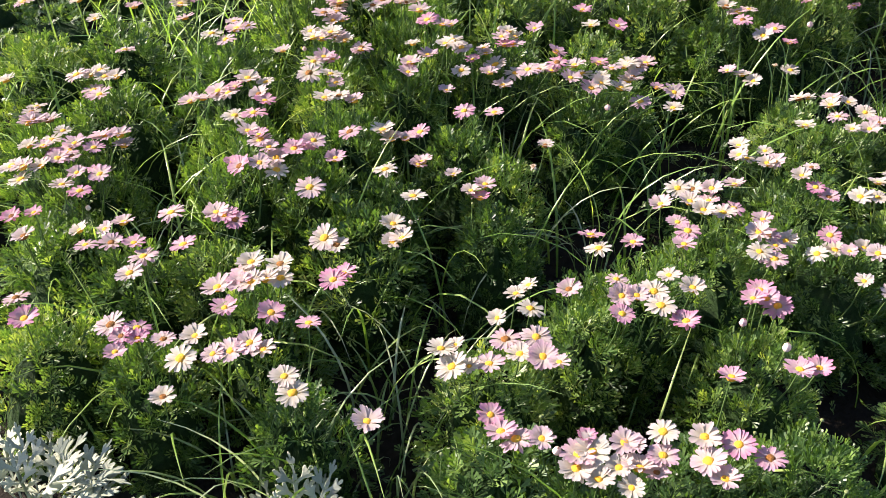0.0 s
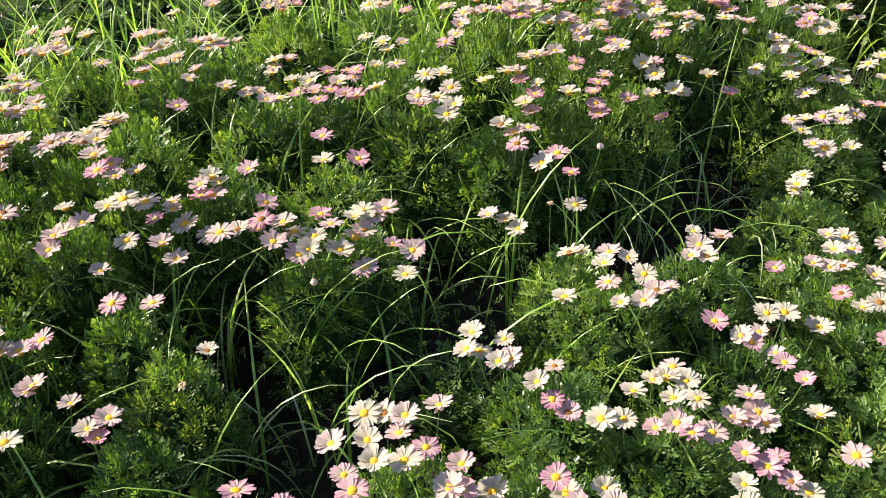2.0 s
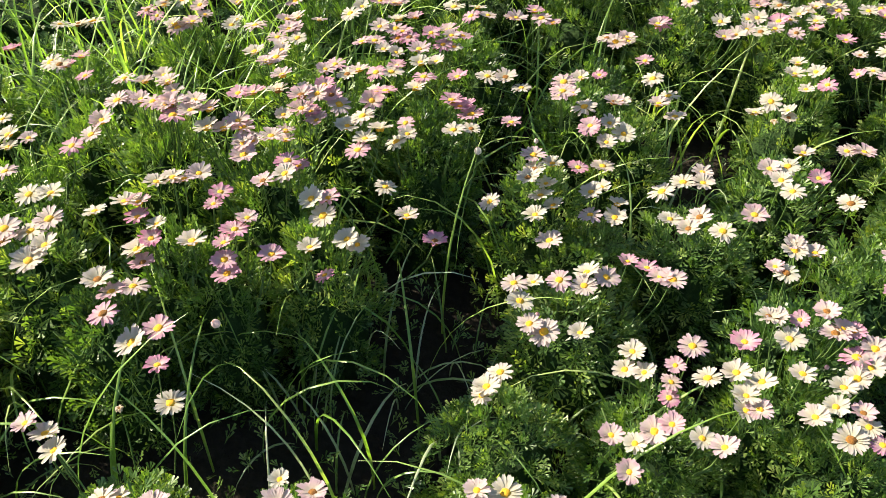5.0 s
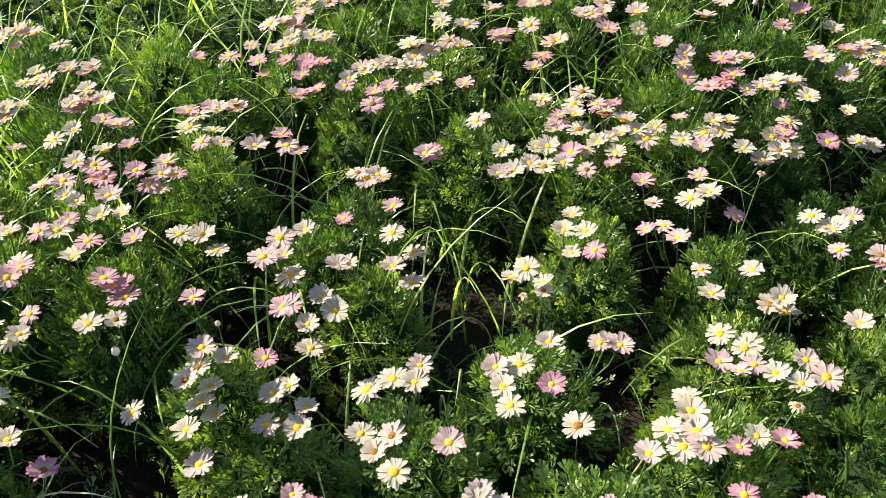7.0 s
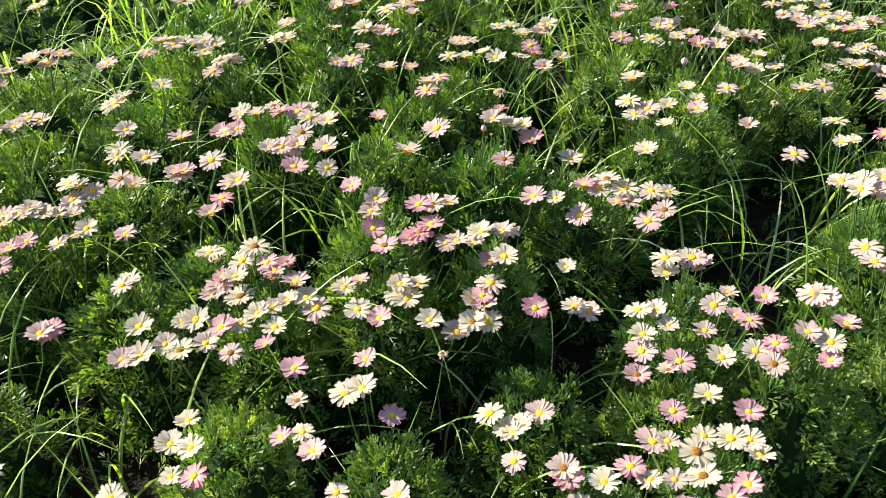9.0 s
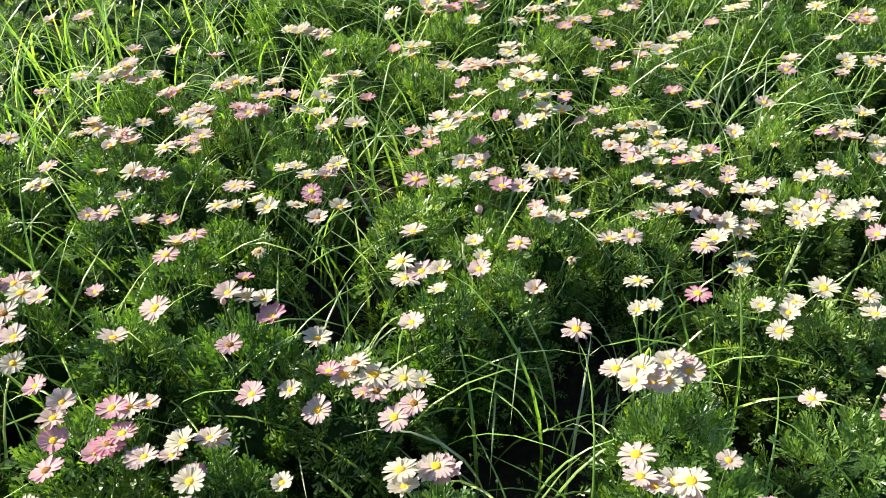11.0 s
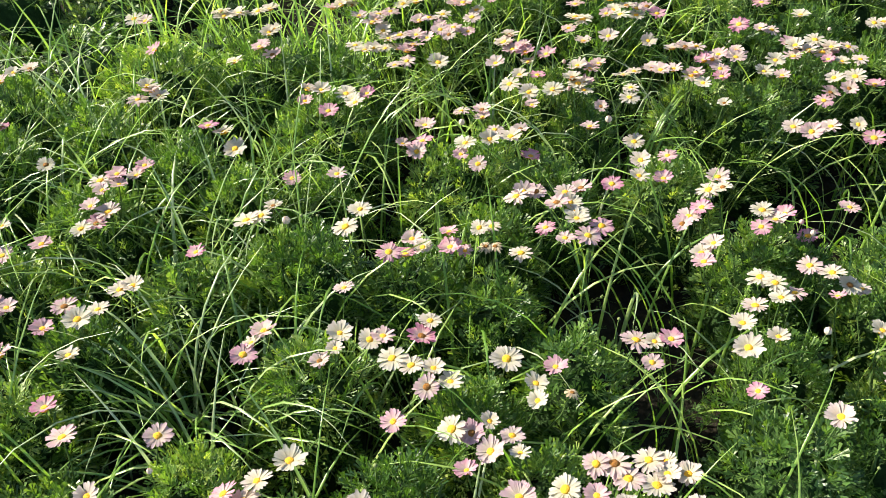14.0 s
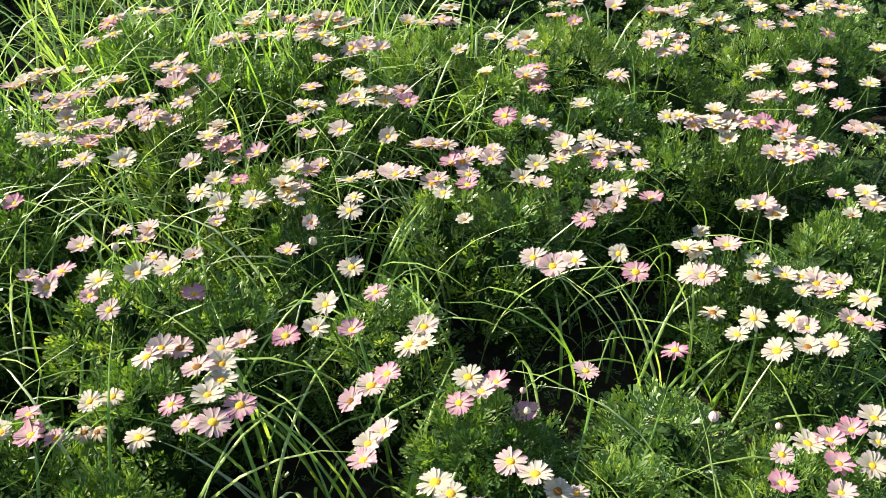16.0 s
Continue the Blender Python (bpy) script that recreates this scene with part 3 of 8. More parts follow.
daisy_bush(1.31, 1.69, 0.10, 0.29, [(-0.107, 0.057, 0.293, P), (-0.082, 0.046, 0.293, P), (-0.058, 0.046, 0.295, P), (-0.076, -0.010, 0.284, K), (0.003, -0.003, 0.299, W), (-0.013, 0.020, 0.298, P), (-0.024, -0.041, 0.292, W), (0.025, -0.031, 0.301, P), (0.064, 0.045, 0.308, P), (0.083, -0.001, 0.315, K), (0.042, -0.077, 0.301, K), (0.063, -0.066, 0.305, K), (0.088, 0.036, 0.314, P)])
daisy_bush(1.65, 1.69, 0.16, 0.25, [(0.069, 0.013, 0.333, W), (0.046, 0.003, 0.341, W), (-0.079, -0.034, 0.319, W)], sparse=True)
daisy_bush(-0.25, 1.75, 0.12, 0.38, [(0.010, -0.039, 0.399, K), (-0.028, -0.060, 0.404, W), (-0.009, -0.039, 0.404, P), (-0.024, -0.147, 0.429, W), (-0.038, 0.022, 0.415, W), (-0.006, 0.066, 0.403, W), (0.029, 0.037, 0.402, W), (0.065, 0.012, 0.399, P), (-0.097, -0.018, 0.404, P), (-0.022, 0.038, 0.403, P), (0.017, 0.063, 0.392, W), (0.065, -0.005, 0.404, P), (0.010, 0.055, 0.401, P)])
daisy_bush(-0.10, 1.76, 0.10, 0.39, [(0.025, -0.007, 0.416, W), (0.093, -0.002, 0.416, W), (0.056, -0.029, 0.404, P), (0.018, -0.091, 0.397, P), (0.024, -0.038, 0.390, W), (0.020, -0.064, 0.404, P)])
daisy_bush(0.31, 1.75, 0.09, 0.32, [(0.064, -0.004, 0.328, W), (0.026, -0.082, 0.324, B), (0.087, 0.043, 0.317, W), (0.047, 0.039, 0.351, P), (0.025, 0.078, 0.341, K), (-0.003, -0.026, 0.338, P), (0.015, -0.034, 0.356, W), (0.020, 0.015, 0.344, W), (-0.047, -0.008, 0.351, P), (-0.082, 0.044, 0.338, P), (-0.017, 0.034, 0.338, W), (-0.072, 0.045, 0.358, K), (-0.035, 0.039, 0.355, P)])
daisy_bush(1.03, 1.77, 0.13, 0.28, [(-0.016, -0.022, 0.308, W), (-0.043, -0.017, 0.306, P), (-0.026, 0.046, 0.309, W), (-0.023, 0.011, 0.307, P), (0.020, 0.031, 0.309, P), (0.102, -0.037, 0.294, K)])
daisy_bush(1.31, 1.81, 0.12, 0.26, [(-0.061, -0.032, 0.298, W), (-0.008, 0.036, 0.268, W), (-0.047, 0.028, 0.281, P), (-0.023, -0.023, 0.292, P), (0.064, 0.019, 0.267, P), (0.094, -0.056, 0.305, K)])
daisy_bush(-0.96, 1.91, 0.14, 0.33, [])
daisy_bush(-0.51, 1.88, 0.14, 0.35, [(0.028, 0.011, 0.385, P), (-0.018, -0.022, 0.370, W), (0.041, -0.027, 0.386, P), (-0.099, 0.068, 0.358, P), (0.059, 0.007, 0.377, P), (0.018, -0.044, 0.369, P)])
daisy_bush(0.07, 1.89, 0.10, 0.34, [(0.034, -0.096, 0.349, W), (0.018, -0.183, 0.379, P), (-0.042, -0.176, 0.379, W), (-0.041, -0.054, 0.365, P), (0.012, -0.076, 0.365, P), (-0.016, -0.097, 0.361, K), (0.128, -0.113, 0.348, W), (0.102, -0.134, 0.361, P), (0.077, -0.111, 0.338, W), (0.055, -0.043, 0.369, K), (0.048, -0.014, 0.372, P), (0.073, -0.037, 0.366, P), (0.007, -0.057, 0.367, P)])
daisy_bush(0.40, 1.84, 0.11, 0.30, [(0.087, -0.129, 0.302, W), (0.018, -0.113, 0.307, P), (0.099, -0.068, 0.304, P), (0.063, -0.052, 0.306, K), (0.007, 0.018, 0.325, W), (0.029, 0.015, 0.318, P), (0.049, 0.032, 0.317, P), (-0.006, -0.001, 0.326, W), (0.012, -0.027, 0.315, P)])
daisy_bush(0.78, 1.79, 0.09, 0.28, [(-0.090, 0.048, 0.299, W), (-0.111, 0.071, 0.301, W), (-0.142, 0.083, 0.304, P), (0.032, 0.159, 0.266, W), (-0.023, 0.120, 0.301, D), (0.019, 0.179, 0.328, K)])
daisy_bush(1.78, 1.94, 0.13, 0.31, [(0.002, 0.028, 0.340, P), (0.005, 0.007, 0.340, W), (-0.024, -0.016, 0.340, W), (0.017, -0.020, 0.340, K)])
daisy_bush(-0.79, 2.00, 0.12, 0.32, [(-0.038, -0.031, 0.340, W), (0.040, 0.028, 0.342, P)])
daisy_bush(-0.26, 1.91, 0.11, 0.37, [(0.009, 0.051, 0.403, P), (0.004, 0.029, 0.391, P), (-0.021, -0.004, 0.402, P), (-0.041, -0.080, 0.398, W), (0.006, 0.047, 0.395, W), (0.020, -0.013, 0.391, P), (0.001, -0.019, 0.392, P)])
daisy_bush(-0.03, 1.88, 0.10, 0.38, [(-0.038, 0.024, 0.417, P), (-0.018, -0.025, 0.420, K), (0.015, -0.040, 0.418, P), (-0.011, 0.018, 0.401, K), (0.034, 0.015, 0.389, P), (0.038, -0.085, 0.403, W)])
daisy_bush(0.14, 1.96, 0.11, 0.33, [(0.099, -0.124, 0.361, K), (0.010, -0.070, 0.367, W), (-0.006, -0.057, 0.371, W), (0.056, -0.027, 0.365, K)])
daisy_bush(0.35, 2.01, 0.12, 0.32, [(0.044, -0.024, 0.349, K), (-0.020, -0.038, 0.356, W), (-0.031, 0.050, 0.350, K)])
daisy_bush(1.30, 2.00, 0.13, 0.23, [(-0.012, 0.052, 0.260, W), (-0.031, 0.026, 0.255, W), (-0.038, 0.013, 0.252, W)])
daisy_bush(1.53, 2.00, 0.13, 0.26, [(-0.055, -0.097, 0.251, P), (-0.045, 0.089, 0.285, W), (-0.055, 0.067, 0.268, W), (-0.028, 0.057, 0.278, W), (0.013, 0.056, 0.303, K), (0.007, 0.034, 0.291, P), (0.004, 0.013, 0.281, K), (0.037, 0.081, 0.320, P), (0.039, -0.065, 0.300, W), (-0.044, -0.049, 0.249, W), (-0.076, -0.032, 0.240, P), (-0.017, -0.034, 0.261, P), (0.006, -0.029, 0.275, K), (0.054, 0.027, 0.316, W), (0.096, -0.034, 0.329, W), (0.063, -0.089, 0.318, P)])
daisy_bush(1.72, 2.04, 0.10, 0.31, [(-0.083, 0.037, 0.342, K), (-0.099, -0.012, 0.331, W), (-0.067, -0.029, 0.337, W), (-0.076, -0.074, 0.334, P), (-0.091, -0.051, 0.331, W), (-0.009, -0.013, 0.341, W), (-0.019, 0.044, 0.347, W), (-0.033, 0.080, 0.352, P), (-0.045, 0.080, 0.352, W), (0.074, 0.024, 0.342, K), (0.120, 0.024, 0.341, W), (0.104, 0.041, 0.342, P), (0.067, -0.013, 0.341, W), (0.044, -0.032, 0.341, W), (0.027, -0.064, 0.340, W), (-0.005, -0.084, 0.340, W), (0.090, 0.007, 0.341, W)])
daisy_bush(-1.20, 2.13, 0.14, 0.29, [(-0.034, 0.043, 0.331, P), (0.056, -0.057, 0.348, P), (0.043, -0.016, 0.343, P)], sparse=True)
daisy_bush(-0.95, 2.11, 0.13, 0.24, [(-0.056, -0.032, 0.370, W), (0.003, -0.085, 0.367, P), (0.055, -0.044, 0.336, W), (-0.067, -0.074, 0.344, P)], sparse=True)
daisy_bush(-0.62, 2.08, 0.12, 0.31, [(0.008, -0.065, 0.379, W), (-0.025, -0.000, 0.377, P), (-0.008, -0.087, 0.371, W), (0.019, -0.081, 0.385, K)], sparse=True)
daisy_bush(-0.13, 1.96, 0.10, 0.39, [(0.056, -0.013, 0.421, W), (0.020, -0.003, 0.409, P), (-0.020, -0.028, 0.425, P), (-0.081, -0.007, 0.418, W), (0.031, -0.003, 0.408, W), (-0.044, -0.019, 0.407, W), (0.050, 0.022, 0.402, P), (-0.021, 0.025, 0.395, P), (0.027, 0.025, 0.409, W)])
daisy_bush(0.66, 2.10, 0.11, 0.33, [(0.088, -0.090, 0.322, W), (0.121, -0.064, 0.327, K), (0.041, -0.059, 0.346, K), (0.038, -0.016, 0.344, P), (0.013, 0.001, 0.349, W), (0.068, -0.003, 0.346, P)])
daisy_bush(2.05, 2.06, 0.16, 0.24, [(0.087, -0.034, 0.363, W), (0.023, -0.094, 0.342, P), (0.065, -0.054, 0.352, W), (-0.044, 0.059, 0.347, P)], sparse=True)
daisy_bush(-0.33, 2.08, 0.11, 0.37, [(-0.105, -0.013, 0.399, W), (-0.051, -0.066, 0.420, P), (-0.113, -0.024, 0.399, W), (0.002, -0.029, 0.395, P), (0.029, 0.005, 0.397, W), (-0.011, -0.040, 0.399, P), (0.043, 0.112, 0.387, P), (0.077, 0.055, 0.384, P), (0.096, 0.010, 0.397, W), (-0.044, -0.062, 0.389, P), (-0.115, 0.006, 0.392, K), (-0.048, 0.090, 0.385, P), (0.052, 0.014, 0.384, P), (0.006, -0.006, 0.392, W), (0.017, 0.103, 0.379, W), (0.057, 0.007, 0.391, P), (0.069, -0.101, 0.399, P)])
daisy_bush(-0.05, 2.07, 0.12, 0.39, [(-0.027, -0.049, 0.407, W), (-0.011, -0.037, 0.406, P), (-0.016, 0.114, 0.392, K), (0.084, 0.038, 0.389, K), (-0.023, -0.041, 0.411, W)])
daisy_bush(0.16, 2.20, 0.12, 0.35, [(0.017, 0.014, 0.360, P), (-0.004, -0.015, 0.368, W), (0.035, -0.017, 0.358, P), (-0.047, 0.003, 0.376, P), (-0.010, 0.004, 0.368, P)])
daisy_bush(0.52, 2.19, 0.12, 0.36, [(0.060, -0.043, 0.368, W), (-0.013, -0.019, 0.373, P), (0.053, 0.002, 0.381, P), (0.002, 0.051, 0.383, W), (-0.101, 0.025, 0.370, P), (0.044, -0.073, 0.363, W), (-0.007, -0.045, 0.371, P), (0.025, -0.014, 0.367, W), (0.035, 0.057, 0.382, W), (-0.141, 0.018, 0.350, K)])
daisy_bush(0.75, 2.20, 0.11, 0.39, [(-0.014, -0.069, 0.362, K), (-0.006, -0.038, 0.384, K), (-0.001, -0.018, 0.396, W), (-0.034, -0.007, 0.397, K), (-0.059, 0.017, 0.404, W), (-0.038, 0.017, 0.405, P), (-0.105, 0.002, 0.394, W), (-0.027, -0.051, 0.371, W), (0.061, -0.046, 0.392, W), (0.080, 0.020, 0.410, K), (0.085, 0.045, 0.412, K), (0.022, 0.066, 0.415, P), (0.004, 0.066, 0.416, W), (-0.020, 0.056, 0.414, W)])
daisy_bush(0.83, 2.18, 0.10, 0.36, [(0.030, -0.026, 0.394, K), (0.042, -0.004, 0.402, K), (0.057, 0.018, 0.406, P), (0.033, -0.047, 0.380, K), (0.040, -0.063, 0.366, K), (0.101, -0.030, 0.379, K), (0.037, -0.133, 0.332, B)])
daisy_bush(1.41, 2.20, 0.12, 0.26, [(-0.077, 0.009, 0.293, W), (-0.108, 0.004, 0.294, P), (-0.035, 0.020, 0.291, P), (0.011, 0.045, 0.286, W), (0.041, 0.038, 0.285, P), (0.005, 0.014, 0.288, P), (-0.098, -0.030, 0.290, W), (-0.081, -0.068, 0.282, P), (-0.058, -0.077, 0.276, P), (-0.002, -0.074, 0.275, W), (0.078, 0.075, 0.286, K), (0.107, 0.056, 0.294, K), (0.126, 0.030, 0.303, P), (0.142, 0.020, 0.309, P)])
daisy_bush(1.76, 2.17, 0.12, 0.32, [(-0.039, -0.051, 0.352, K), (0.004, -0.032, 0.352, P), (0.010, -0.068, 0.346, P), (0.039, -0.059, 0.345, K), (0.023, -0.058, 0.346, P), (-0.046, 0.035, 0.359, W), (-0.060, 0.048, 0.357, P), (0.097, -0.064, 0.341, B), (-0.026, 0.082, 0.361, W), (0.006, 0.081, 0.359, P), (-0.023, 0.098, 0.360, P)])
daisy_bush(-1.09, 2.33, 0.15, 0.26, [(0.052, 0.047, 0.340, P), (-0.011, -0.083, 0.344, P), (-0.058, 0.096, 0.324, K)], sparse=True)
daisy_bush(-0.79, 2.25, 0.13, 0.27, [(0.012, -0.026, 0.344, P), (-0.001, 0.023, 0.341, K), (-0.050, 0.086, 0.351, P), (-0.011, -0.080, 0.324, P)], sparse=True)
daisy_bush(-0.40, 2.18, 0.12, 0.36, [(-0.023, -0.075, 0.411, W), (0.002, -0.043, 0.396, P), (0.080, 0.039, 0.386, P), (0.075, 0.000, 0.390, W), (-0.033, 0.083, 0.385, P), (-0.055, 0.074, 0.387, P), (-0.074, -0.045, 0.388, K)])
daisy_bush(0.28, 2.27, 0.12, 0.33, [(0.031, 0.029, 0.356, K), (0.043, -0.048, 0.357, K), (0.075, -0.070, 0.361, K), (0.009, -0.041, 0.350, K), (-0.041, 0.011, 0.346, W), (-0.007, 0.002, 0.349, W), (0.060, -0.023, 0.361, P), (-0.059, -0.069, 0.351, W), (-0.061, 0.105, 0.343, P), (0.075, 0.030, 0.360, K), (0.003, 0.020, 0.350, W), (0.021, -0.074, 0.352, K), (-0.027, -0.035, 0.343, K), (0.002, -0.024, 0.346, W), (0.088, 0.005, 0.357, P), (-0.094, 0.058, 0.335, W), (-0.090, 0.080, 0.339, P)])
daisy_bush(0.98, 2.25, 0.10, 0.36, [(0.018, -0.021, 0.392, W), (-0.004, 0.004, 0.402, W), (0.021, 0.011, 0.399, K), (0.005, -0.076, 0.375, W), (0.074, -0.051, 0.362, W), (0.058, -0.048, 0.370, W), (0.028, -0.093, 0.334, K), (0.103, 0.073, 0.374, W), (0.144, 0.017, 0.365, W), (0.191, -0.004, 0.333, K), (0.088, 0.138, 0.440, W)])
daisy_bush(1.43, 2.36, 0.11, 0.28, [(-0.023, 0.110, 0.315, K), (-0.071, 0.086, 0.340, W), (-0.103, 0.060, 0.347, W), (-0.113, 0.037, 0.348, W), (-0.081, 0.041, 0.333, W), (-0.090, 0.014, 0.330, W), (-0.067, 0.005, 0.317, W), (-0.098, -0.025, 0.321, W), (-0.072, -0.064, 0.302, P), (0.028, 0.165, 0.274, W), (0.018, 0.073, 0.304, W), (-0.000, 0.058, 0.305, W), (0.047, 0.048, 0.290, W), (-0.001, 0.014, 0.293, P), (0.042, 0.019, 0.285, W), (-0.175, -0.014, 0.335, W)])
daisy_bush(1.90, 2.30, 0.12, 0.33, [(-0.016, -0.106, 0.345, K), (-0.040, 0.095, 0.338, W), (-0.002, -0.033, 0.349, P), (0.048, 0.045, 0.366, P)])
daisy_bush(-0.28, 2.38, 0.14, 0.35, [(-0.078, 0.066, 0.374, W), (0.012, 0.005, 0.399, P), (0.049, 0.037, 0.380, P), (-0.051, 0.009, 0.358, W), (0.024, -0.033, 0.375, W), (0.106, -0.060, 0.366, P), (-0.007, 0.006, 0.376, P), (-0.067, -0.032, 0.372, P), (0.006, -0.014, 0.369, P), (-0.039, -0.016, 0.362, P)])
daisy_bush(-0.04, 2.33, 0.11, 0.35, [(-0.051, -0.014, 0.378, P), (0.077, -0.056, 0.377, P), (0.024, -0.018, 0.378, W), (0.002, -0.036, 0.379, P), (0.058, 0.063, 0.377, P), (-0.036, 0.019, 0.379, P), (-0.012, 0.031, 0.380, W), (-0.026, 0.083, 0.387, P), (-0.034, -0.044, 0.367, P), (0.070, -0.095, 0.376, P), (-0.036, -0.051, 0.370, P), (0.085, 0.043, 0.372, W), (-0.037, 0.032, 0.377, W), (-0.032, 0.063, 0.373, W), (0.052, -0.075, 0.418, P), (0.023, -0.040, 0.429, W)])
daisy_bush(0.08, 2.40, 0.12, 0.34, [(0.107, -0.030, 0.345, W), (-0.009, -0.011, 0.368, K), (0.020, 0.025, 0.362, P), (-0.038, 0.010, 0.374, W), (-0.017, 0.013, 0.358, P), (-0.037, 0.019, 0.361, W)])
daisy_bush(0.44, 2.35, 0.11, 0.36, [(-0.024, -0.059, 0.376, W), (0.020, -0.057, 0.380, P), (-0.066, -0.065, 0.370, K), (-0.054, 0.096, 0.362, W), (-0.012, 0.034, 0.380, W), (0.031, 0.021, 0.387, P), (0.124, -0.013, 0.407, K), (-0.002, 0.007, 0.376, W)])
daisy_bush(0.87, 2.38, 0.12, 0.41, [(-0.077, -0.101, 0.417, P), (0.031, -0.120, 0.427, P), (0.056, -0.058, 0.418, K), (0.071, -0.049, 0.400, K), (0.062, -0.102, 0.429, W), (-0.020, -0.034, 0.428, P), (0.024, -0.022, 0.436, P), (0.042, -0.001, 0.413, P), (-0.083, -0.012, 0.438, W), (-0.058, -0.008, 0.435, P), (-0.029, 0.001, 0.431, P), (0.009, 0.108, 0.430, W), (0.060, 0.051, 0.438, P), (0.032, 0.037, 0.434, W), (-0.023, 0.068, 0.453, K), (-0.116, 0.014, 0.450, P), (-0.015, -0.056, 0.422, P), (-0.022, -0.020, 0.425, W), (0.038, 0.017, 0.418, P), (-0.040, 0.015, 0.433, P), (-0.007, -0.024, 0.424, P), (0.087, 0.041, 0.423, P), (0.074, 0.060, 0.427, K), (-0.051, 0.073, 0.445, K), (-0.087, 0.026, 0.446, P)])
daisy_bush(1.63, 2.39, 0.12, 0.29, [(-0.071, 0.062, 0.287, W), (-0.035, 0.077, 0.299, W), (-0.002, 0.071, 0.305, W), (0.001, 0.103, 0.302, P), (-0.066, -0.017, 0.296, W), (-0.040, -0.050, 0.307, W), (-0.019, -0.025, 0.312, P), (-0.003, -0.107, 0.363, W), (0.060, -0.046, 0.345, P)])
daisy_bush(2.06, 2.40, 0.14, 0.36, [(-0.014, 0.097, 0.375, P), (0.012, 0.077, 0.385, P), (0.033, 0.094, 0.381, K), (0.059, 0.079, 0.386, W), (0.089, 0.063, 0.389, W), (0.078, 0.023, 0.395, D), (-0.061, 0.030, 0.380, W), (-0.059, 0.005, 0.384, W), (-0.087, -0.021, 0.374, W), (-0.071, -0.048, 0.382, W), (-0.044, -0.050, 0.391, P), (-0.054, -0.027, 0.387, P), (0.018, -0.032, 0.399, W), (-0.005, -0.050, 0.398, K), (0.052, -0.036, 0.400, K), (-0.004, -0.114, 0.394, K), (0.078, -0.125, 0.399, K)])
daisy_bush(-0.78, 2.47, 0.15, 0.27, [(-0.006, -0.004, 0.337, W), (0.084, 0.013, 0.359, P)], sparse=True)
daisy_bush(-0.07, 2.47, 0.12, 0.35, [(-0.039, -0.068, 0.382, W), (-0.022, -0.046, 0.383, P), (0.010, 0.050, 0.380, W), (0.083, 0.125, 0.365, P), (-0.034, -0.084, 0.394, P)])
daisy_bush(0.51, 2.48, 0.11, 0.37, [])
daisy_bush(0.67, 2.44, 0.12, 0.42, [(0.049, -0.026, 0.451, P), (0.084, -0.020, 0.450, P), (0.014, -0.022, 0.445, P), (0.038, -0.021, 0.450, W), (-0.063, 0.006, 0.420, P), (0.057, -0.057, 0.447, K), (-0.032, 0.062, 0.421, P), (0.023, 0.036, 0.444, P), (-0.098, 0.123, 0.379, P), (-0.071, -0.049, 0.419, P), (0.039, 0.011, 0.442, P), (0.038, -0.034, 0.449, P), (-0.017, -0.001, 0.430, P), (-0.039, 0.017, 0.415, P), (0.039, -0.021, 0.432, K), (0.004, 0.066, 0.434, P), (-0.082, -0.077, 0.411, P)])
daisy_bush(1.34, 2.44, 0.08, 0.35, [(-0.136, 0.071, 0.408, K), (-0.127, 0.046, 0.406, K), (-0.056, 0.100, 0.350, K), (-0.015, 0.009, 0.355, P)])
daisy_bush(1.79, 2.54, 0.11, 0.30, [(-0.023, -0.124, 0.339, W), (-0.035, -0.090, 0.332, W), (-0.014, -0.045, 0.327, W), (-0.048, -0.054, 0.326, P), (0.032, -0.077, 0.331, K), (0.026, 0.008, 0.315, P), (0.100, 0.008, 0.327, P), (0.112, 0.015, 0.327, W), (0.129, 0.005, 0.329, P), (-0.036, 0.145, 0.296, W), (0.013, 0.112, 0.331, W), (0.014, 0.102, 0.322, W), (-0.016, 0.085, 0.324, D)])
daisy_bush(-0.50, 2.54, 0.14, 0.26, [], sparse=True)
daisy_bush(0.93, 2.58, 0.12, 0.39, [(-0.000, -0.139, 0.458, P), (-0.047, -0.071, 0.447, P), (-0.087, -0.018, 0.438, P), (0.055, -0.103, 0.417, P), (0.109, -0.087, 0.416, P), (0.014, -0.002, 0.415, P), (0.053, -0.001, 0.406, W), (0.026, 0.029, 0.405, K), (0.075, -0.003, 0.419, P), (0.102, 0.025, 0.396, K), (0.129, 0.029, 0.395, W), (0.134, -0.081, 0.435, K), (0.112, -0.057, 0.413, W), (0.017, -0.093, 0.430, P), (0.040, -0.085, 0.421, K), (-0.010, -0.086, 0.434, P), (-0.075, 0.006, 0.429, P), (0.024, -0.064, 0.426, K)])
daisy_bush(1.13, 2.54, 0.09, 0.38, [(-0.122, -0.121, 0.417, W), (-0.088, -0.149, 0.415, W), (-0.035, -0.155, 0.419, W), (-0.097, -0.175, 0.413, K), (-0.017, -0.157, 0.438, W), (-0.024, -0.114, 0.427, K), (0.056, -0.115, 0.418, W), (0.085, -0.096, 0.408, W), (-0.020, 0.014, 0.403, W), (0.047, -0.033, 0.417, K), (0.062, -0.039, 0.409, K), (0.100, -0.142, 0.395, B), (-0.096, -0.115, 0.436, W)])
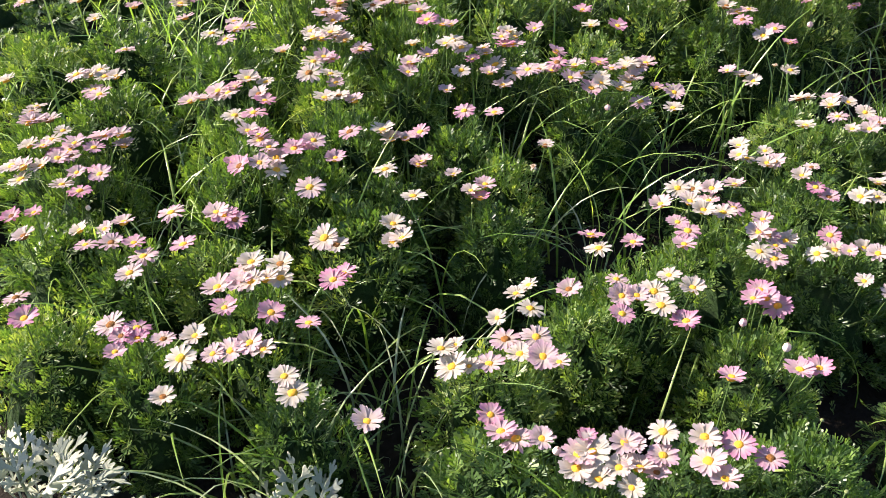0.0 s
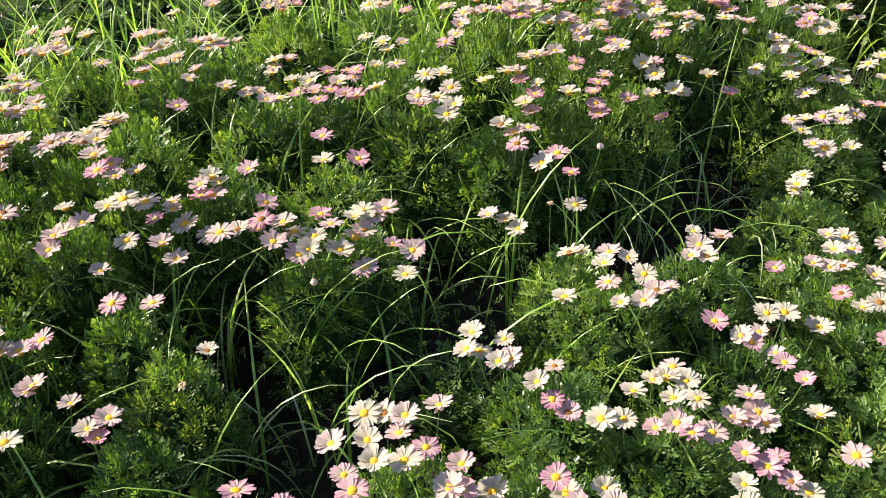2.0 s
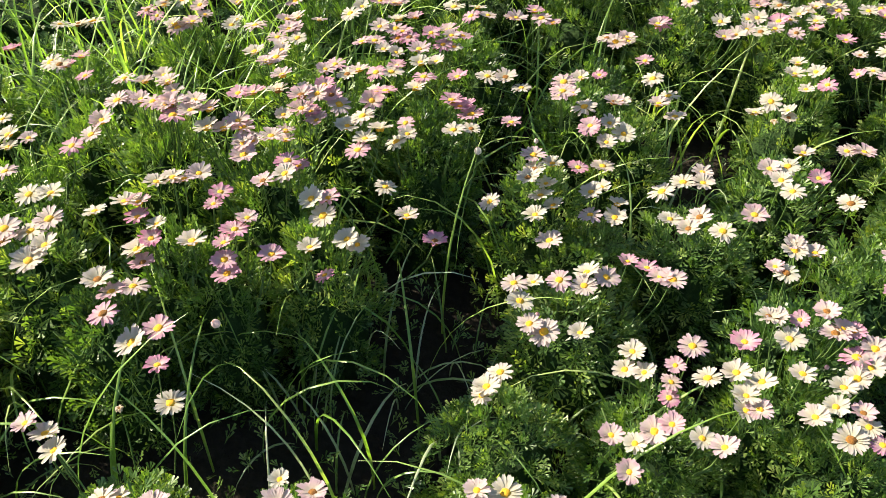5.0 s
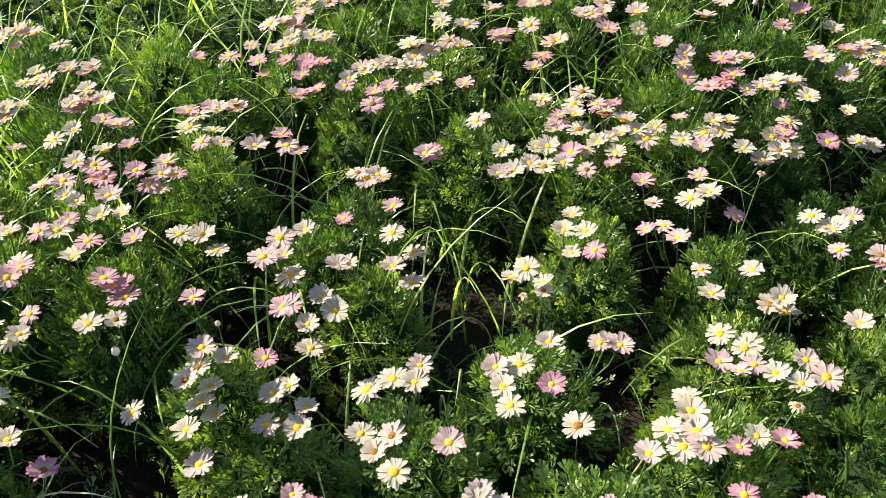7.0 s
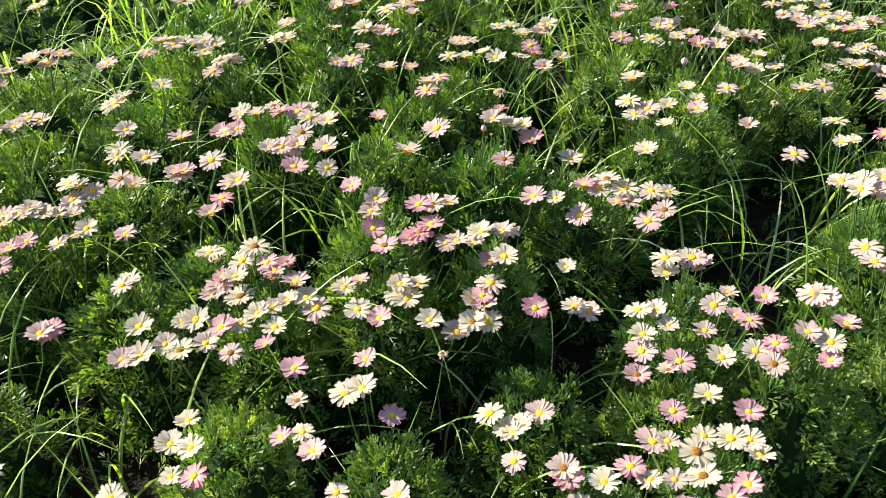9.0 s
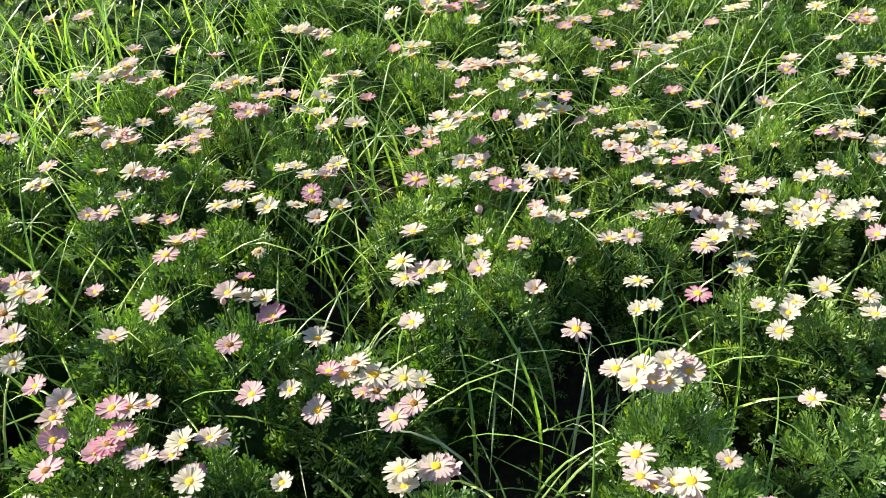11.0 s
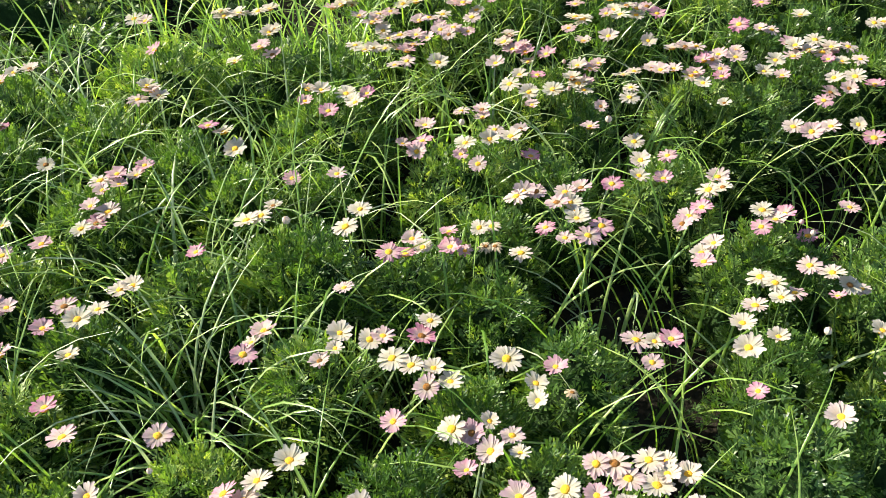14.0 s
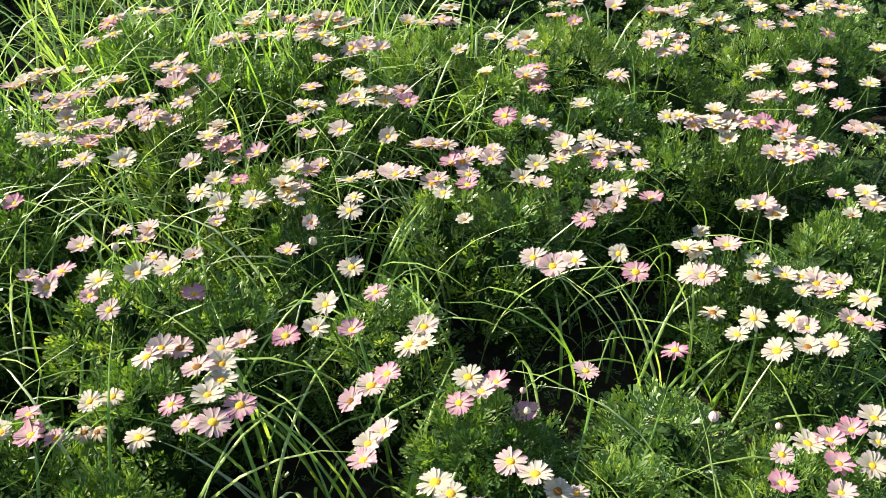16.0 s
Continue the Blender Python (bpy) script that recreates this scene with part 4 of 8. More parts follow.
daisy_bush(2.13, 2.60, 0.14, 0.30, [(-0.037, -0.055, 0.351, W), (0.037, -0.085, 0.374, P), (0.057, -0.118, 0.384, P), (-0.066, 0.075, 0.312, W), (0.034, 0.062, 0.333, W), (0.022, 0.064, 0.313, W), (0.041, 0.052, 0.314, W), (-0.058, 0.001, 0.309, W), (-0.015, -0.012, 0.307, W)])
daisy_bush(2.35, 2.64, 0.10, 0.30, [(-0.074, -0.008, 0.326, P), (0.001, 0.033, 0.321, W), (0.039, 0.011, 0.327, W), (0.017, -0.009, 0.322, W), (-0.005, -0.007, 0.310, W), (0.004, -0.072, 0.360, P)])
daisy_bush(-1.19, 2.66, 0.14, 0.29, [(0.054, 0.043, 0.353, K), (-0.024, 0.080, 0.347, W)], sparse=True)
daisy_bush(-0.79, 2.75, 0.14, 0.26, [(0.070, -0.066, 0.347, W)], sparse=True)
daisy_bush(-0.33, 2.68, 0.14, 0.31, [(0.090, 0.005, 0.376, K)], sparse=True)
daisy_bush(-0.01, 2.72, 0.13, 0.28, [], sparse=True)
daisy_bush(0.17, 2.65, 0.13, 0.32, [(0.036, 0.001, 0.340, K), (-0.002, 0.006, 0.341, P), (0.003, -0.019, 0.335, K), (-0.033, 0.002, 0.332, P)])
daisy_bush(0.40, 2.70, 0.14, 0.31, [(-0.102, -0.012, 0.340, K), (0.075, -0.093, 0.346, K), (0.041, -0.024, 0.340, K), (-0.002, 0.085, 0.340, W), (-0.041, 0.081, 0.340, W), (0.022, 0.097, 0.340, W), (0.009, -0.054, 0.340, W), (0.021, -0.051, 0.336, K), (-0.021, -0.032, 0.328, W)])
daisy_bush(1.14, 2.59, 0.10, 0.36, [(-0.018, -0.007, 0.408, K), (0.041, 0.018, 0.394, K), (-0.003, 0.080, 0.382, W), (0.095, 0.058, 0.371, W), (0.129, 0.060, 0.369, W), (0.159, 0.037, 0.365, W)])
daisy_bush(1.42, 2.74, 0.10, 0.31, [(-0.045, -0.126, 0.373, P), (-0.045, -0.105, 0.347, P), (-0.023, -0.090, 0.342, P), (-0.039, -0.055, 0.342, P), (-0.002, -0.138, 0.349, W), (0.007, -0.184, 0.337, K), (0.004, -0.212, 0.364, K), (0.038, -0.209, 0.326, W), (0.073, -0.081, 0.323, W), (0.057, -0.087, 0.325, P), (0.072, -0.173, 0.319, W), (0.046, -0.155, 0.328, W), (-0.005, -0.026, 0.333, W)])
daisy_bush(1.53, 2.67, 0.09, 0.29, [(0.025, 0.054, 0.334, W), (0.061, 0.047, 0.301, W), (0.035, -0.002, 0.316, P), (0.067, -0.019, 0.301, W)])
daisy_bush(2.40, 2.76, 0.09, 0.30, [(-0.139, 0.071, 0.330, W), (-0.121, 0.076, 0.329, W), (-0.128, 0.022, 0.327, P), (-0.131, 0.062, 0.332, W), (-0.058, 0.004, 0.324, K), (-0.064, 0.018, 0.325, P), (-0.096, 0.100, 0.326, P), (-0.163, 0.091, 0.330, W)])
daisy_bush(2.45, 2.72, 0.10, 0.30, [(-0.092, 0.010, 0.313, W), (-0.018, -0.066, 0.322, K), (0.012, -0.055, 0.322, W), (0.010, -0.007, 0.323, K), (0.039, 0.013, 0.324, P), (-0.024, -0.098, 0.321, P), (-0.062, 0.044, 0.323, W), (-0.027, 0.071, 0.323, K), (-0.003, 0.054, 0.323, W), (0.028, 0.056, 0.324, P), (0.004, 0.112, 0.322, P), (0.088, -0.097, 0.327, W)])
daisy_bush(-0.51, 2.84, 0.14, 0.28, [(-0.089, -0.015, 0.352, P), (-0.051, 0.012, 0.362, P), (0.038, -0.076, 0.343, W)], sparse=True)
daisy_bush(0.61, 2.85, 0.13, 0.31, [(-0.062, 0.045, 0.340, P), (-0.028, 0.049, 0.340, W), (0.012, 0.032, 0.340, P), (-0.065, -0.017, 0.340, K), (0.015, -0.034, 0.341, P), (-0.022, -0.043, 0.340, W), (0.098, -0.044, 0.346, W), (0.089, 0.049, 0.341, P), (-0.063, 0.027, 0.338, W), (0.029, 0.004, 0.335, P), (-0.092, 0.005, 0.337, K), (-0.014, -0.049, 0.335, P), (0.008, -0.030, 0.338, W), (0.098, -0.007, 0.335, W)])
daisy_bush(0.83, 2.74, 0.12, 0.34, [(0.019, -0.090, 0.400, P), (-0.025, -0.117, 0.412, W), (0.009, -0.052, 0.388, P), (-0.071, 0.060, 0.352, P), (-0.010, 0.081, 0.357, P), (0.011, 0.090, 0.358, P), (0.005, 0.028, 0.369, P), (0.002, -0.120, 0.393, P), (-0.011, -0.002, 0.369, P), (0.017, 0.033, 0.368, P), (0.056, 0.083, 0.359, P), (0.029, -0.002, 0.370, W)])
daisy_bush(1.03, 2.73, 0.11, 0.34, [(0.036, -0.094, 0.391, K), (0.078, -0.074, 0.386, W), (-0.002, 0.184, 0.350, P), (0.008, 0.185, 0.350, P), (0.018, 0.094, 0.369, W), (-0.014, 0.049, 0.379, P), (-0.039, -0.022, 0.390, P), (0.032, 0.037, 0.379, K), (0.048, 0.016, 0.381, K), (0.018, 0.046, 0.379, P), (0.088, 0.048, 0.372, K), (0.128, 0.052, 0.366, P), (0.150, 0.060, 0.362, K), (0.030, -0.050, 0.389, W), (0.071, -0.025, 0.382, P), (0.050, 0.119, 0.361, K), (-0.019, 0.006, 0.375, P), (0.025, 0.027, 0.370, K), (0.113, 0.031, 0.359, K), (0.119, 0.098, 0.348, P), (0.134, 0.029, 0.356, W), (0.004, -0.035, 0.385, W)])
daisy_bush(1.88, 2.81, 0.07, 0.33, [(-0.105, -0.132, 0.331, W), (-0.050, -0.055, 0.342, W), (-0.016, -0.067, 0.358, W), (-0.036, -0.100, 0.340, W), (-0.002, -0.106, 0.358, K), (-0.037, -0.018, 0.343, W)])
daisy_bush(2.11, 2.79, 0.08, 0.32, [(-0.145, -0.000, 0.326, K), (-0.117, 0.006, 0.333, W), (-0.097, -0.026, 0.339, P), (-0.060, -0.070, 0.319, P), (0.018, -0.070, 0.326, P), (-0.149, 0.107, 0.334, K), (-0.133, 0.052, 0.336, P), (-0.052, 0.135, 0.331, K), (-0.071, 0.074, 0.334, W), (-0.045, 0.064, 0.360, W), (-0.003, 0.038, 0.339, K), (0.056, 0.153, 0.332, D)])
daisy_bush(2.54, 2.83, 0.10, 0.31, [(-0.026, -0.048, 0.328, W), (-0.067, 0.002, 0.325, W), (-0.019, 0.012, 0.330, W), (-0.031, -0.013, 0.329, W), (0.015, 0.009, 0.334, W), (0.038, 0.008, 0.336, W), (0.048, -0.016, 0.337, W), (0.006, -0.077, 0.330, K), (0.028, -0.058, 0.333, K), (-0.006, 0.080, 0.329, W), (0.043, 0.051, 0.337, K)])
daisy_bush(2.89, 2.80, 0.14, 0.23, [(0.068, -0.065, 0.354, K), (0.012, -0.100, 0.318, P), (-0.042, -0.030, 0.362, W), (0.041, 0.067, 0.340, P)], sparse=True)
daisy_bush(-1.03, 2.85, 0.14, 0.28, [(0.046, -0.037, 0.342, W), (-0.097, -0.048, 0.354, P)], sparse=True)
daisy_bush(-0.13, 2.92, 0.14, 0.24, [(0.007, 0.114, 0.338, P), (0.092, -0.016, 0.334, W), (-0.062, -0.014, 0.341, P)], sparse=True)
daisy_bush(0.23, 2.93, 0.15, 0.26, [(-0.091, 0.061, 0.332, P), (0.054, 0.021, 0.341, W), (-0.031, -0.071, 0.344, W), (-0.024, 0.073, 0.344, P)], sparse=True)
daisy_bush(1.21, 2.86, 0.09, 0.32, [(0.075, 0.039, 0.341, P), (0.065, 0.037, 0.342, P), (0.152, 0.041, 0.334, K), (0.113, 0.076, 0.338, K), (0.128, 0.052, 0.336, P)])
daisy_bush(1.46, 2.83, 0.11, 0.29, [(0.086, -0.037, 0.326, K), (-0.000, -0.039, 0.288, K), (0.013, 0.037, 0.326, W), (0.030, 0.026, 0.326, P), (0.051, 0.020, 0.341, P), (0.057, 0.032, 0.326, W), (0.122, 0.100, 0.326, P)])
daisy_bush(2.31, 2.93, 0.09, 0.30, [])
daisy_bush(2.50, 2.95, 0.10, 0.29, [(-0.046, 0.071, 0.317, W), (-0.049, 0.043, 0.313, P), (-0.013, 0.011, 0.313, W), (-0.057, 0.001, 0.309, K), (-0.014, -0.064, 0.320, K)])
daisy_bush(-0.84, 2.97, 0.14, 0.24, [(0.057, -0.047, 0.336, P), (0.068, 0.011, 0.336, K), (-0.084, -0.009, 0.324, P), (-0.099, 0.006, 0.333, K)], sparse=True)
daisy_bush(0.44, 2.96, 0.13, 0.26, [(0.081, 0.037, 0.359, P), (0.053, -0.055, 0.342, W)], sparse=True)
daisy_bush(0.89, 2.98, 0.14, 0.32, [(0.075, -0.097, 0.357, W), (0.057, -0.135, 0.364, W), (-0.111, -0.040, 0.341, P), (-0.080, -0.038, 0.342, W), (0.032, -0.009, 0.343, P), (0.055, 0.004, 0.342, K), (0.086, 0.007, 0.342, P), (0.044, 0.034, 0.341, W), (-0.080, 0.043, 0.340, W), (-0.040, 0.053, 0.340, P), (-0.016, 0.096, 0.340, P), (0.025, 0.104, 0.340, P), (-0.062, 0.054, 0.340, W), (0.105, -0.044, 0.340, K), (-0.074, -0.056, 0.336, P), (-0.061, -0.019, 0.336, W), (0.037, -0.016, 0.332, K), (0.060, 0.002, 0.342, P), (0.037, -0.002, 0.330, P), (0.019, 0.083, 0.339, P), (-0.077, 0.083, 0.334, W)])
daisy_bush(1.15, 2.93, 0.11, 0.31, [(0.076, -0.033, 0.345, P), (0.053, -0.002, 0.343, W), (0.043, 0.057, 0.341, W), (0.012, 0.036, 0.342, W), (0.070, 0.079, 0.340, W), (0.025, 0.064, 0.341, P), (0.041, -0.039, 0.345, K), (0.074, 0.069, 0.336, W), (0.003, 0.004, 0.337, W), (0.035, 0.083, 0.330, W), (-0.012, 0.051, 0.338, K), (0.173, 0.124, 0.334, P)])
daisy_bush(1.65, 3.04, 0.11, 0.31, [(-0.058, -0.100, 0.325, K), (0.067, -0.079, 0.321, W), (0.117, -0.111, 0.326, P), (0.143, -0.123, 0.330, W), (0.089, -0.139, 0.329, W), (0.065, -0.146, 0.328, P), (0.018, 0.020, 0.309, W), (0.127, -0.061, 0.321, W), (0.013, 0.002, 0.318, P)])
daisy_bush(1.88, 3.02, 0.10, 0.31, [(0.031, -0.081, 0.331, K), (0.037, -0.047, 0.328, W), (-0.041, -0.053, 0.326, K), (-0.015, -0.044, 0.326, W), (0.006, -0.023, 0.328, W), (0.024, -0.012, 0.330, W), (0.046, 0.003, 0.332, P), (0.073, 0.009, 0.335, W), (0.091, -0.008, 0.333, P), (-0.014, -0.102, 0.332, P), (-0.055, -0.087, 0.329, P), (-0.083, -0.039, 0.323, W), (-0.066, 0.031, 0.323, P), (-0.072, 0.014, 0.322, P), (-0.028, 0.009, 0.327, W), (-0.065, 0.049, 0.324, K), (-0.041, 0.077, 0.333, W), (0.001, 0.072, 0.340, K), (0.032, 0.069, 0.345, K), (0.015, 0.056, 0.339, P), (0.015, 0.043, 0.336, K), (0.052, 0.034, 0.339, P), (-0.040, 0.033, 0.343, W)])
daisy_bush(2.70, 3.00, 0.12, 0.33, [(-0.072, -0.037, 0.343, P), (-0.064, -0.003, 0.348, K), (-0.002, 0.078, 0.371, P), (0.012, 0.069, 0.371, P), (0.035, 0.027, 0.365, K), (0.010, -0.001, 0.357, W), (0.006, -0.030, 0.350, K), (-0.020, 0.014, 0.357, P), (0.095, -0.112, 0.342, P)])
daisy_bush(2.90, 3.02, 0.12, 0.35, [(-0.048, 0.034, 0.372, K), (-0.039, -0.059, 0.353, K), (-0.068, -0.066, 0.351, B), (-0.009, -0.072, 0.349, B), (0.001, 0.062, 0.375, K), (0.036, 0.041, 0.367, W), (0.023, -0.009, 0.359, P), (-0.016, -0.026, 0.358, B), (0.043, 0.018, 0.361, W), (-0.087, 0.107, 0.382, P), (-0.063, 0.114, 0.384, W), (-0.105, 0.120, 0.384, P), (-0.041, 0.084, 0.380, P)])
daisy_bush(-0.63, 3.06, 0.14, 0.28, [(-0.065, 0.007, 0.331, P), (-0.021, 0.068, 0.351, P)], sparse=True)
daisy_bush(-0.40, 3.06, 0.15, 0.28, [(0.088, 0.078, 0.336, K), (-0.018, 0.083, 0.349, W), (0.031, -0.027, 0.343, P), (-0.014, -0.073, 0.348, P)], sparse=True)
daisy_bush(-0.12, 3.14, 0.14, 0.27, [(0.051, -0.058, 0.335, W)], sparse=True)
daisy_bush(1.13, 3.15, 0.11, 0.32, [(-0.020, -0.009, 0.340, K), (0.039, 0.002, 0.340, P), (0.071, 0.045, 0.340, P), (0.097, -0.005, 0.340, K), (0.113, -0.033, 0.328, K)])
daisy_bush(1.44, 3.13, 0.13, 0.32, [(-0.108, 0.016, 0.340, K), (-0.092, 0.025, 0.340, K), (-0.098, -0.068, 0.340, K), (-0.079, -0.055, 0.339, K), (-0.031, -0.040, 0.338, K), (0.002, 0.008, 0.337, W), (0.018, 0.035, 0.336, W), (0.051, 0.041, 0.333, W), (0.074, 0.045, 0.331, W), (0.030, 0.045, 0.336, W), (0.050, -0.022, 0.331, K), (0.096, -0.016, 0.324, P), (0.028, -0.082, 0.333, K), (0.098, 0.050, 0.328, P), (-0.121, 0.028, 0.336, K), (-0.120, -0.007, 0.331, K), (-0.029, -0.013, 0.334, W), (-0.012, 0.030, 0.330, P), (0.024, -0.035, 0.325, K), (0.108, 0.014, 0.314, W), (0.085, 0.076, 0.322, P)])
daisy_bush(1.77, 3.14, 0.12, 0.31, [(0.018, -0.007, 0.300, W), (0.008, -0.017, 0.319, W), (0.084, -0.019, 0.342, W), (0.021, 0.101, 0.363, P), (0.007, 0.083, 0.346, K), (-0.009, 0.063, 0.329, P)])
daisy_bush(2.06, 3.11, 0.11, 0.31, [(-0.062, -0.020, 0.298, W), (-0.029, -0.047, 0.346, K), (0.031, -0.052, 0.347, W), (0.059, -0.049, 0.348, W), (0.044, -0.074, 0.343, W), (0.024, -0.035, 0.306, W), (0.007, -0.112, 0.335, K), (0.080, -0.109, 0.337, W), (-0.027, -0.098, 0.336, W), (0.093, 0.021, 0.370, P), (0.111, 0.009, 0.388, P), (0.137, 0.027, 0.369, P), (0.166, -0.035, 0.347, P), (0.155, -0.057, 0.343, K), (0.145, -0.040, 0.312, W), (0.159, -0.073, 0.339, P), (0.143, -0.105, 0.335, W), (0.166, -0.101, 0.334, W), (0.120, -0.105, 0.309, P)])
daisy_bush(2.24, 3.16, 0.09, 0.34, [(-0.034, -0.002, 0.371, W), (-0.002, 0.009, 0.368, P), (0.006, 0.013, 0.366, W), (0.003, -0.081, 0.401, W), (-0.018, -0.031, 0.338, K), (0.054, -0.115, 0.331, K), (0.114, -0.102, 0.327, W), (0.135, -0.110, 0.324, P), (0.100, -0.034, 0.340, W)])
daisy_bush(2.55, 3.04, 0.09, 0.30, [(-0.057, 0.003, 0.317, W), (-0.101, 0.025, 0.322, W), (-0.073, 0.029, 0.320, P), (-0.046, -0.062, 0.315, K), (-0.005, -0.007, 0.322, P), (0.011, -0.061, 0.328, W), (0.058, -0.053, 0.340, W), (0.033, 0.055, 0.342, P), (0.012, 0.039, 0.330, P), (0.038, 0.013, 0.339, K), (0.056, 0.000, 0.345, K), (0.079, 0.036, 0.359, K)])
daisy_bush(3.11, 3.10, 0.13, 0.25, [(0.023, 0.071, 0.364, W), (0.058, 0.065, 0.352, K)], sparse=True)
daisy_bush(0.06, 3.24, 0.15, 0.26, [(-0.067, 0.078, 0.333, W), (-0.049, -0.090, 0.344, W), (-0.044, -0.017, 0.317, W), (-0.017, 0.071, 0.349, W)], sparse=True)
daisy_bush(0.39, 3.19, 0.15, 0.26, [(0.015, -0.049, 0.348, K)], sparse=True)
daisy_bush(0.74, 3.17, 0.15, 0.32, [(0.005, 0.008, 0.340, P), (-0.038, -0.017, 0.340, W), (-0.016, 0.015, 0.340, P), (0.086, -0.022, 0.340, W), (-0.009, -0.026, 0.330, K), (-0.038, 0.012, 0.334, W), (0.009, 0.029, 0.326, P)])
daisy_bush(1.00, 3.23, 0.09, 0.34, [])
daisy_bush(2.03, 3.18, 0.11, 0.37, [(0.037, -0.104, 0.409, K), (0.009, -0.036, 0.376, K), (-0.033, 0.029, 0.404, K), (0.008, 0.012, 0.396, P), (0.002, -0.010, 0.388, P), (0.070, -0.047, 0.371, K), (0.083, -0.036, 0.376, K), (0.097, -0.022, 0.380, K), (0.075, 0.011, 0.391, K), (0.096, 0.014, 0.391, P), (0.121, 0.021, 0.390, P), (0.047, 0.111, 0.416, P)])
daisy_bush(2.55, 3.13, 0.11, 0.30, [(-0.058, 0.019, 0.353, W), (-0.053, 0.013, 0.325, W), (-0.021, 0.036, 0.333, W), (-0.001, 0.039, 0.326, P), (-0.013, 0.040, 0.337, P)])
daisy_bush(2.91, 3.17, 0.11, 0.38, [(0.042, -0.062, 0.374, K), (-0.055, -0.039, 0.394, W), (-0.115, 0.012, 0.372, P), (-0.003, -0.000, 0.388, P)])
daisy_bush(1.27, 3.27, 0.11, 0.31, [(-0.018, -0.084, 0.340, P), (0.001, -0.066, 0.340, W), (0.004, -0.034, 0.340, W), (0.043, -0.027, 0.340, W), (0.073, -0.027, 0.340, W), (0.011, -0.119, 0.340, K), (-0.049, 0.096, 0.340, W), (-0.010, 0.092, 0.340, P), (0.014, 0.085, 0.340, W), (0.010, 0.050, 0.340, P), (-0.050, 0.001, 0.340, P), (-0.023, 0.012, 0.340, P), (0.004, -0.054, 0.338, P), (0.001, 0.007, 0.339, K), (0.069, -0.036, 0.337, W), (-0.088, 0.096, 0.338, W), (0.008, 0.008, 0.328, W)])
daisy_bush(1.57, 3.29, 0.12, 0.31, [(-0.002, -0.136, 0.322, W), (0.061, -0.135, 0.315, K), (-0.045, -0.050, 0.335, W), (-0.018, -0.056, 0.333, P), (-0.061, -0.048, 0.337, W), (0.043, -0.033, 0.331, P), (-0.002, 0.026, 0.339, W), (0.109, -0.008, 0.342, P), (0.127, -0.006, 0.347, K), (0.048, 0.027, 0.341, P), (0.095, 0.077, 0.350, P), (0.119, -0.012, 0.343, P), (0.016, -0.018, 0.329, P), (-0.046, -0.074, 0.328, W), (-0.008, 0.051, 0.335, W)])
daisy_bush(2.37, 3.36, 0.12, 0.32, [(-0.006, -0.107, 0.335, P), (0.103, -0.118, 0.342, P), (-0.024, 0.002, 0.362, W), (-0.047, -0.088, 0.351, W), (0.055, -0.079, 0.345, P), (0.073, -0.079, 0.347, P), (0.038, -0.035, 0.354, P), (0.067, -0.053, 0.353, W), (0.024, -0.053, 0.349, W), (0.001, -0.049, 0.349, K), (0.110, -0.059, 0.356, W), (0.137, -0.062, 0.359, W), (0.129, -0.099, 0.352, P), (0.110, 0.058, 0.348, P)])
daisy_bush(2.87, 3.27, 0.11, 0.38, [(-0.077, -0.003, 0.417, W), (-0.064, 0.028, 0.406, W), (-0.049, 0.009, 0.404, P), (-0.026, 0.044, 0.405, W), (-0.032, 0.012, 0.405, W), (-0.008, 0.053, 0.402, P), (0.002, 0.034, 0.401, P), (-0.098, 0.027, 0.406, P)])
daisy_bush(3.17, 3.30, 0.14, 0.31, [(0.022, 0.100, 0.311, W), (-0.104, 0.040, 0.317, P), (0.011, 0.035, 0.322, P), (0.006, 0.010, 0.327, K), (0.082, 0.014, 0.335, W)])
daisy_bush(0.34, 3.42, 0.13, 0.24, [(0.053, -0.084, 0.324, W)], sparse=True)
daisy_bush(0.62, 3.42, 0.14, 0.28, [(0.017, -0.005, 0.324, W), (-0.060, 0.027, 0.347, W), (-0.101, -0.006, 0.353, W)], sparse=True)
daisy_bush(0.85, 3.39, 0.13, 0.24, [(-0.025, 0.086, 0.358, P), (0.016, 0.002, 0.336, W), (-0.057, -0.060, 0.354, P)], sparse=True)
daisy_bush(1.36, 3.39, 0.11, 0.31, [(-0.038, -0.026, 0.340, P), (0.013, 0.016, 0.340, P), (0.037, 0.009, 0.340, P), (-0.012, 0.001, 0.330, P)])
daisy_bush(2.03, 3.39, 0.11, 0.37, [(-0.015, -0.002, 0.407, K), (-0.100, -0.006, 0.395, P)])
daisy_bush(2.23, 3.37, 0.14, 0.37, [(-0.111, -0.019, 0.419, P), (-0.020, 0.031, 0.407, P), (0.007, 0.030, 0.402, W), (0.032, 0.036, 0.393, W), (0.049, 0.009, 0.386, K), (-0.008, 0.081, 0.392, K), (0.003, -0.058, 0.394, K), (0.054, -0.142, 0.390, K)])
daisy_bush(2.89, 3.35, 0.10, 0.32, [(-0.165, 0.047, 0.376, P), (-0.044, 0.127, 0.352, W), (-0.069, 0.109, 0.361, W), (-0.062, 0.182, 0.353, W)])
daisy_bush(3.44, 3.41, 0.13, 0.23, [(-0.035, 0.065, 0.327, W), (-0.033, 0.062, 0.333, K)], sparse=True)
daisy_bush(1.52, 3.49, 0.12, 0.32, [(-0.067, 0.101, 0.340, P), (-0.008, -0.022, 0.340, W), (-0.002, -0.002, 0.340, W), (0.038, -0.100, 0.340, P), (0.059, 0.045, 0.340, W), (-0.021, -0.022, 0.332, W)])
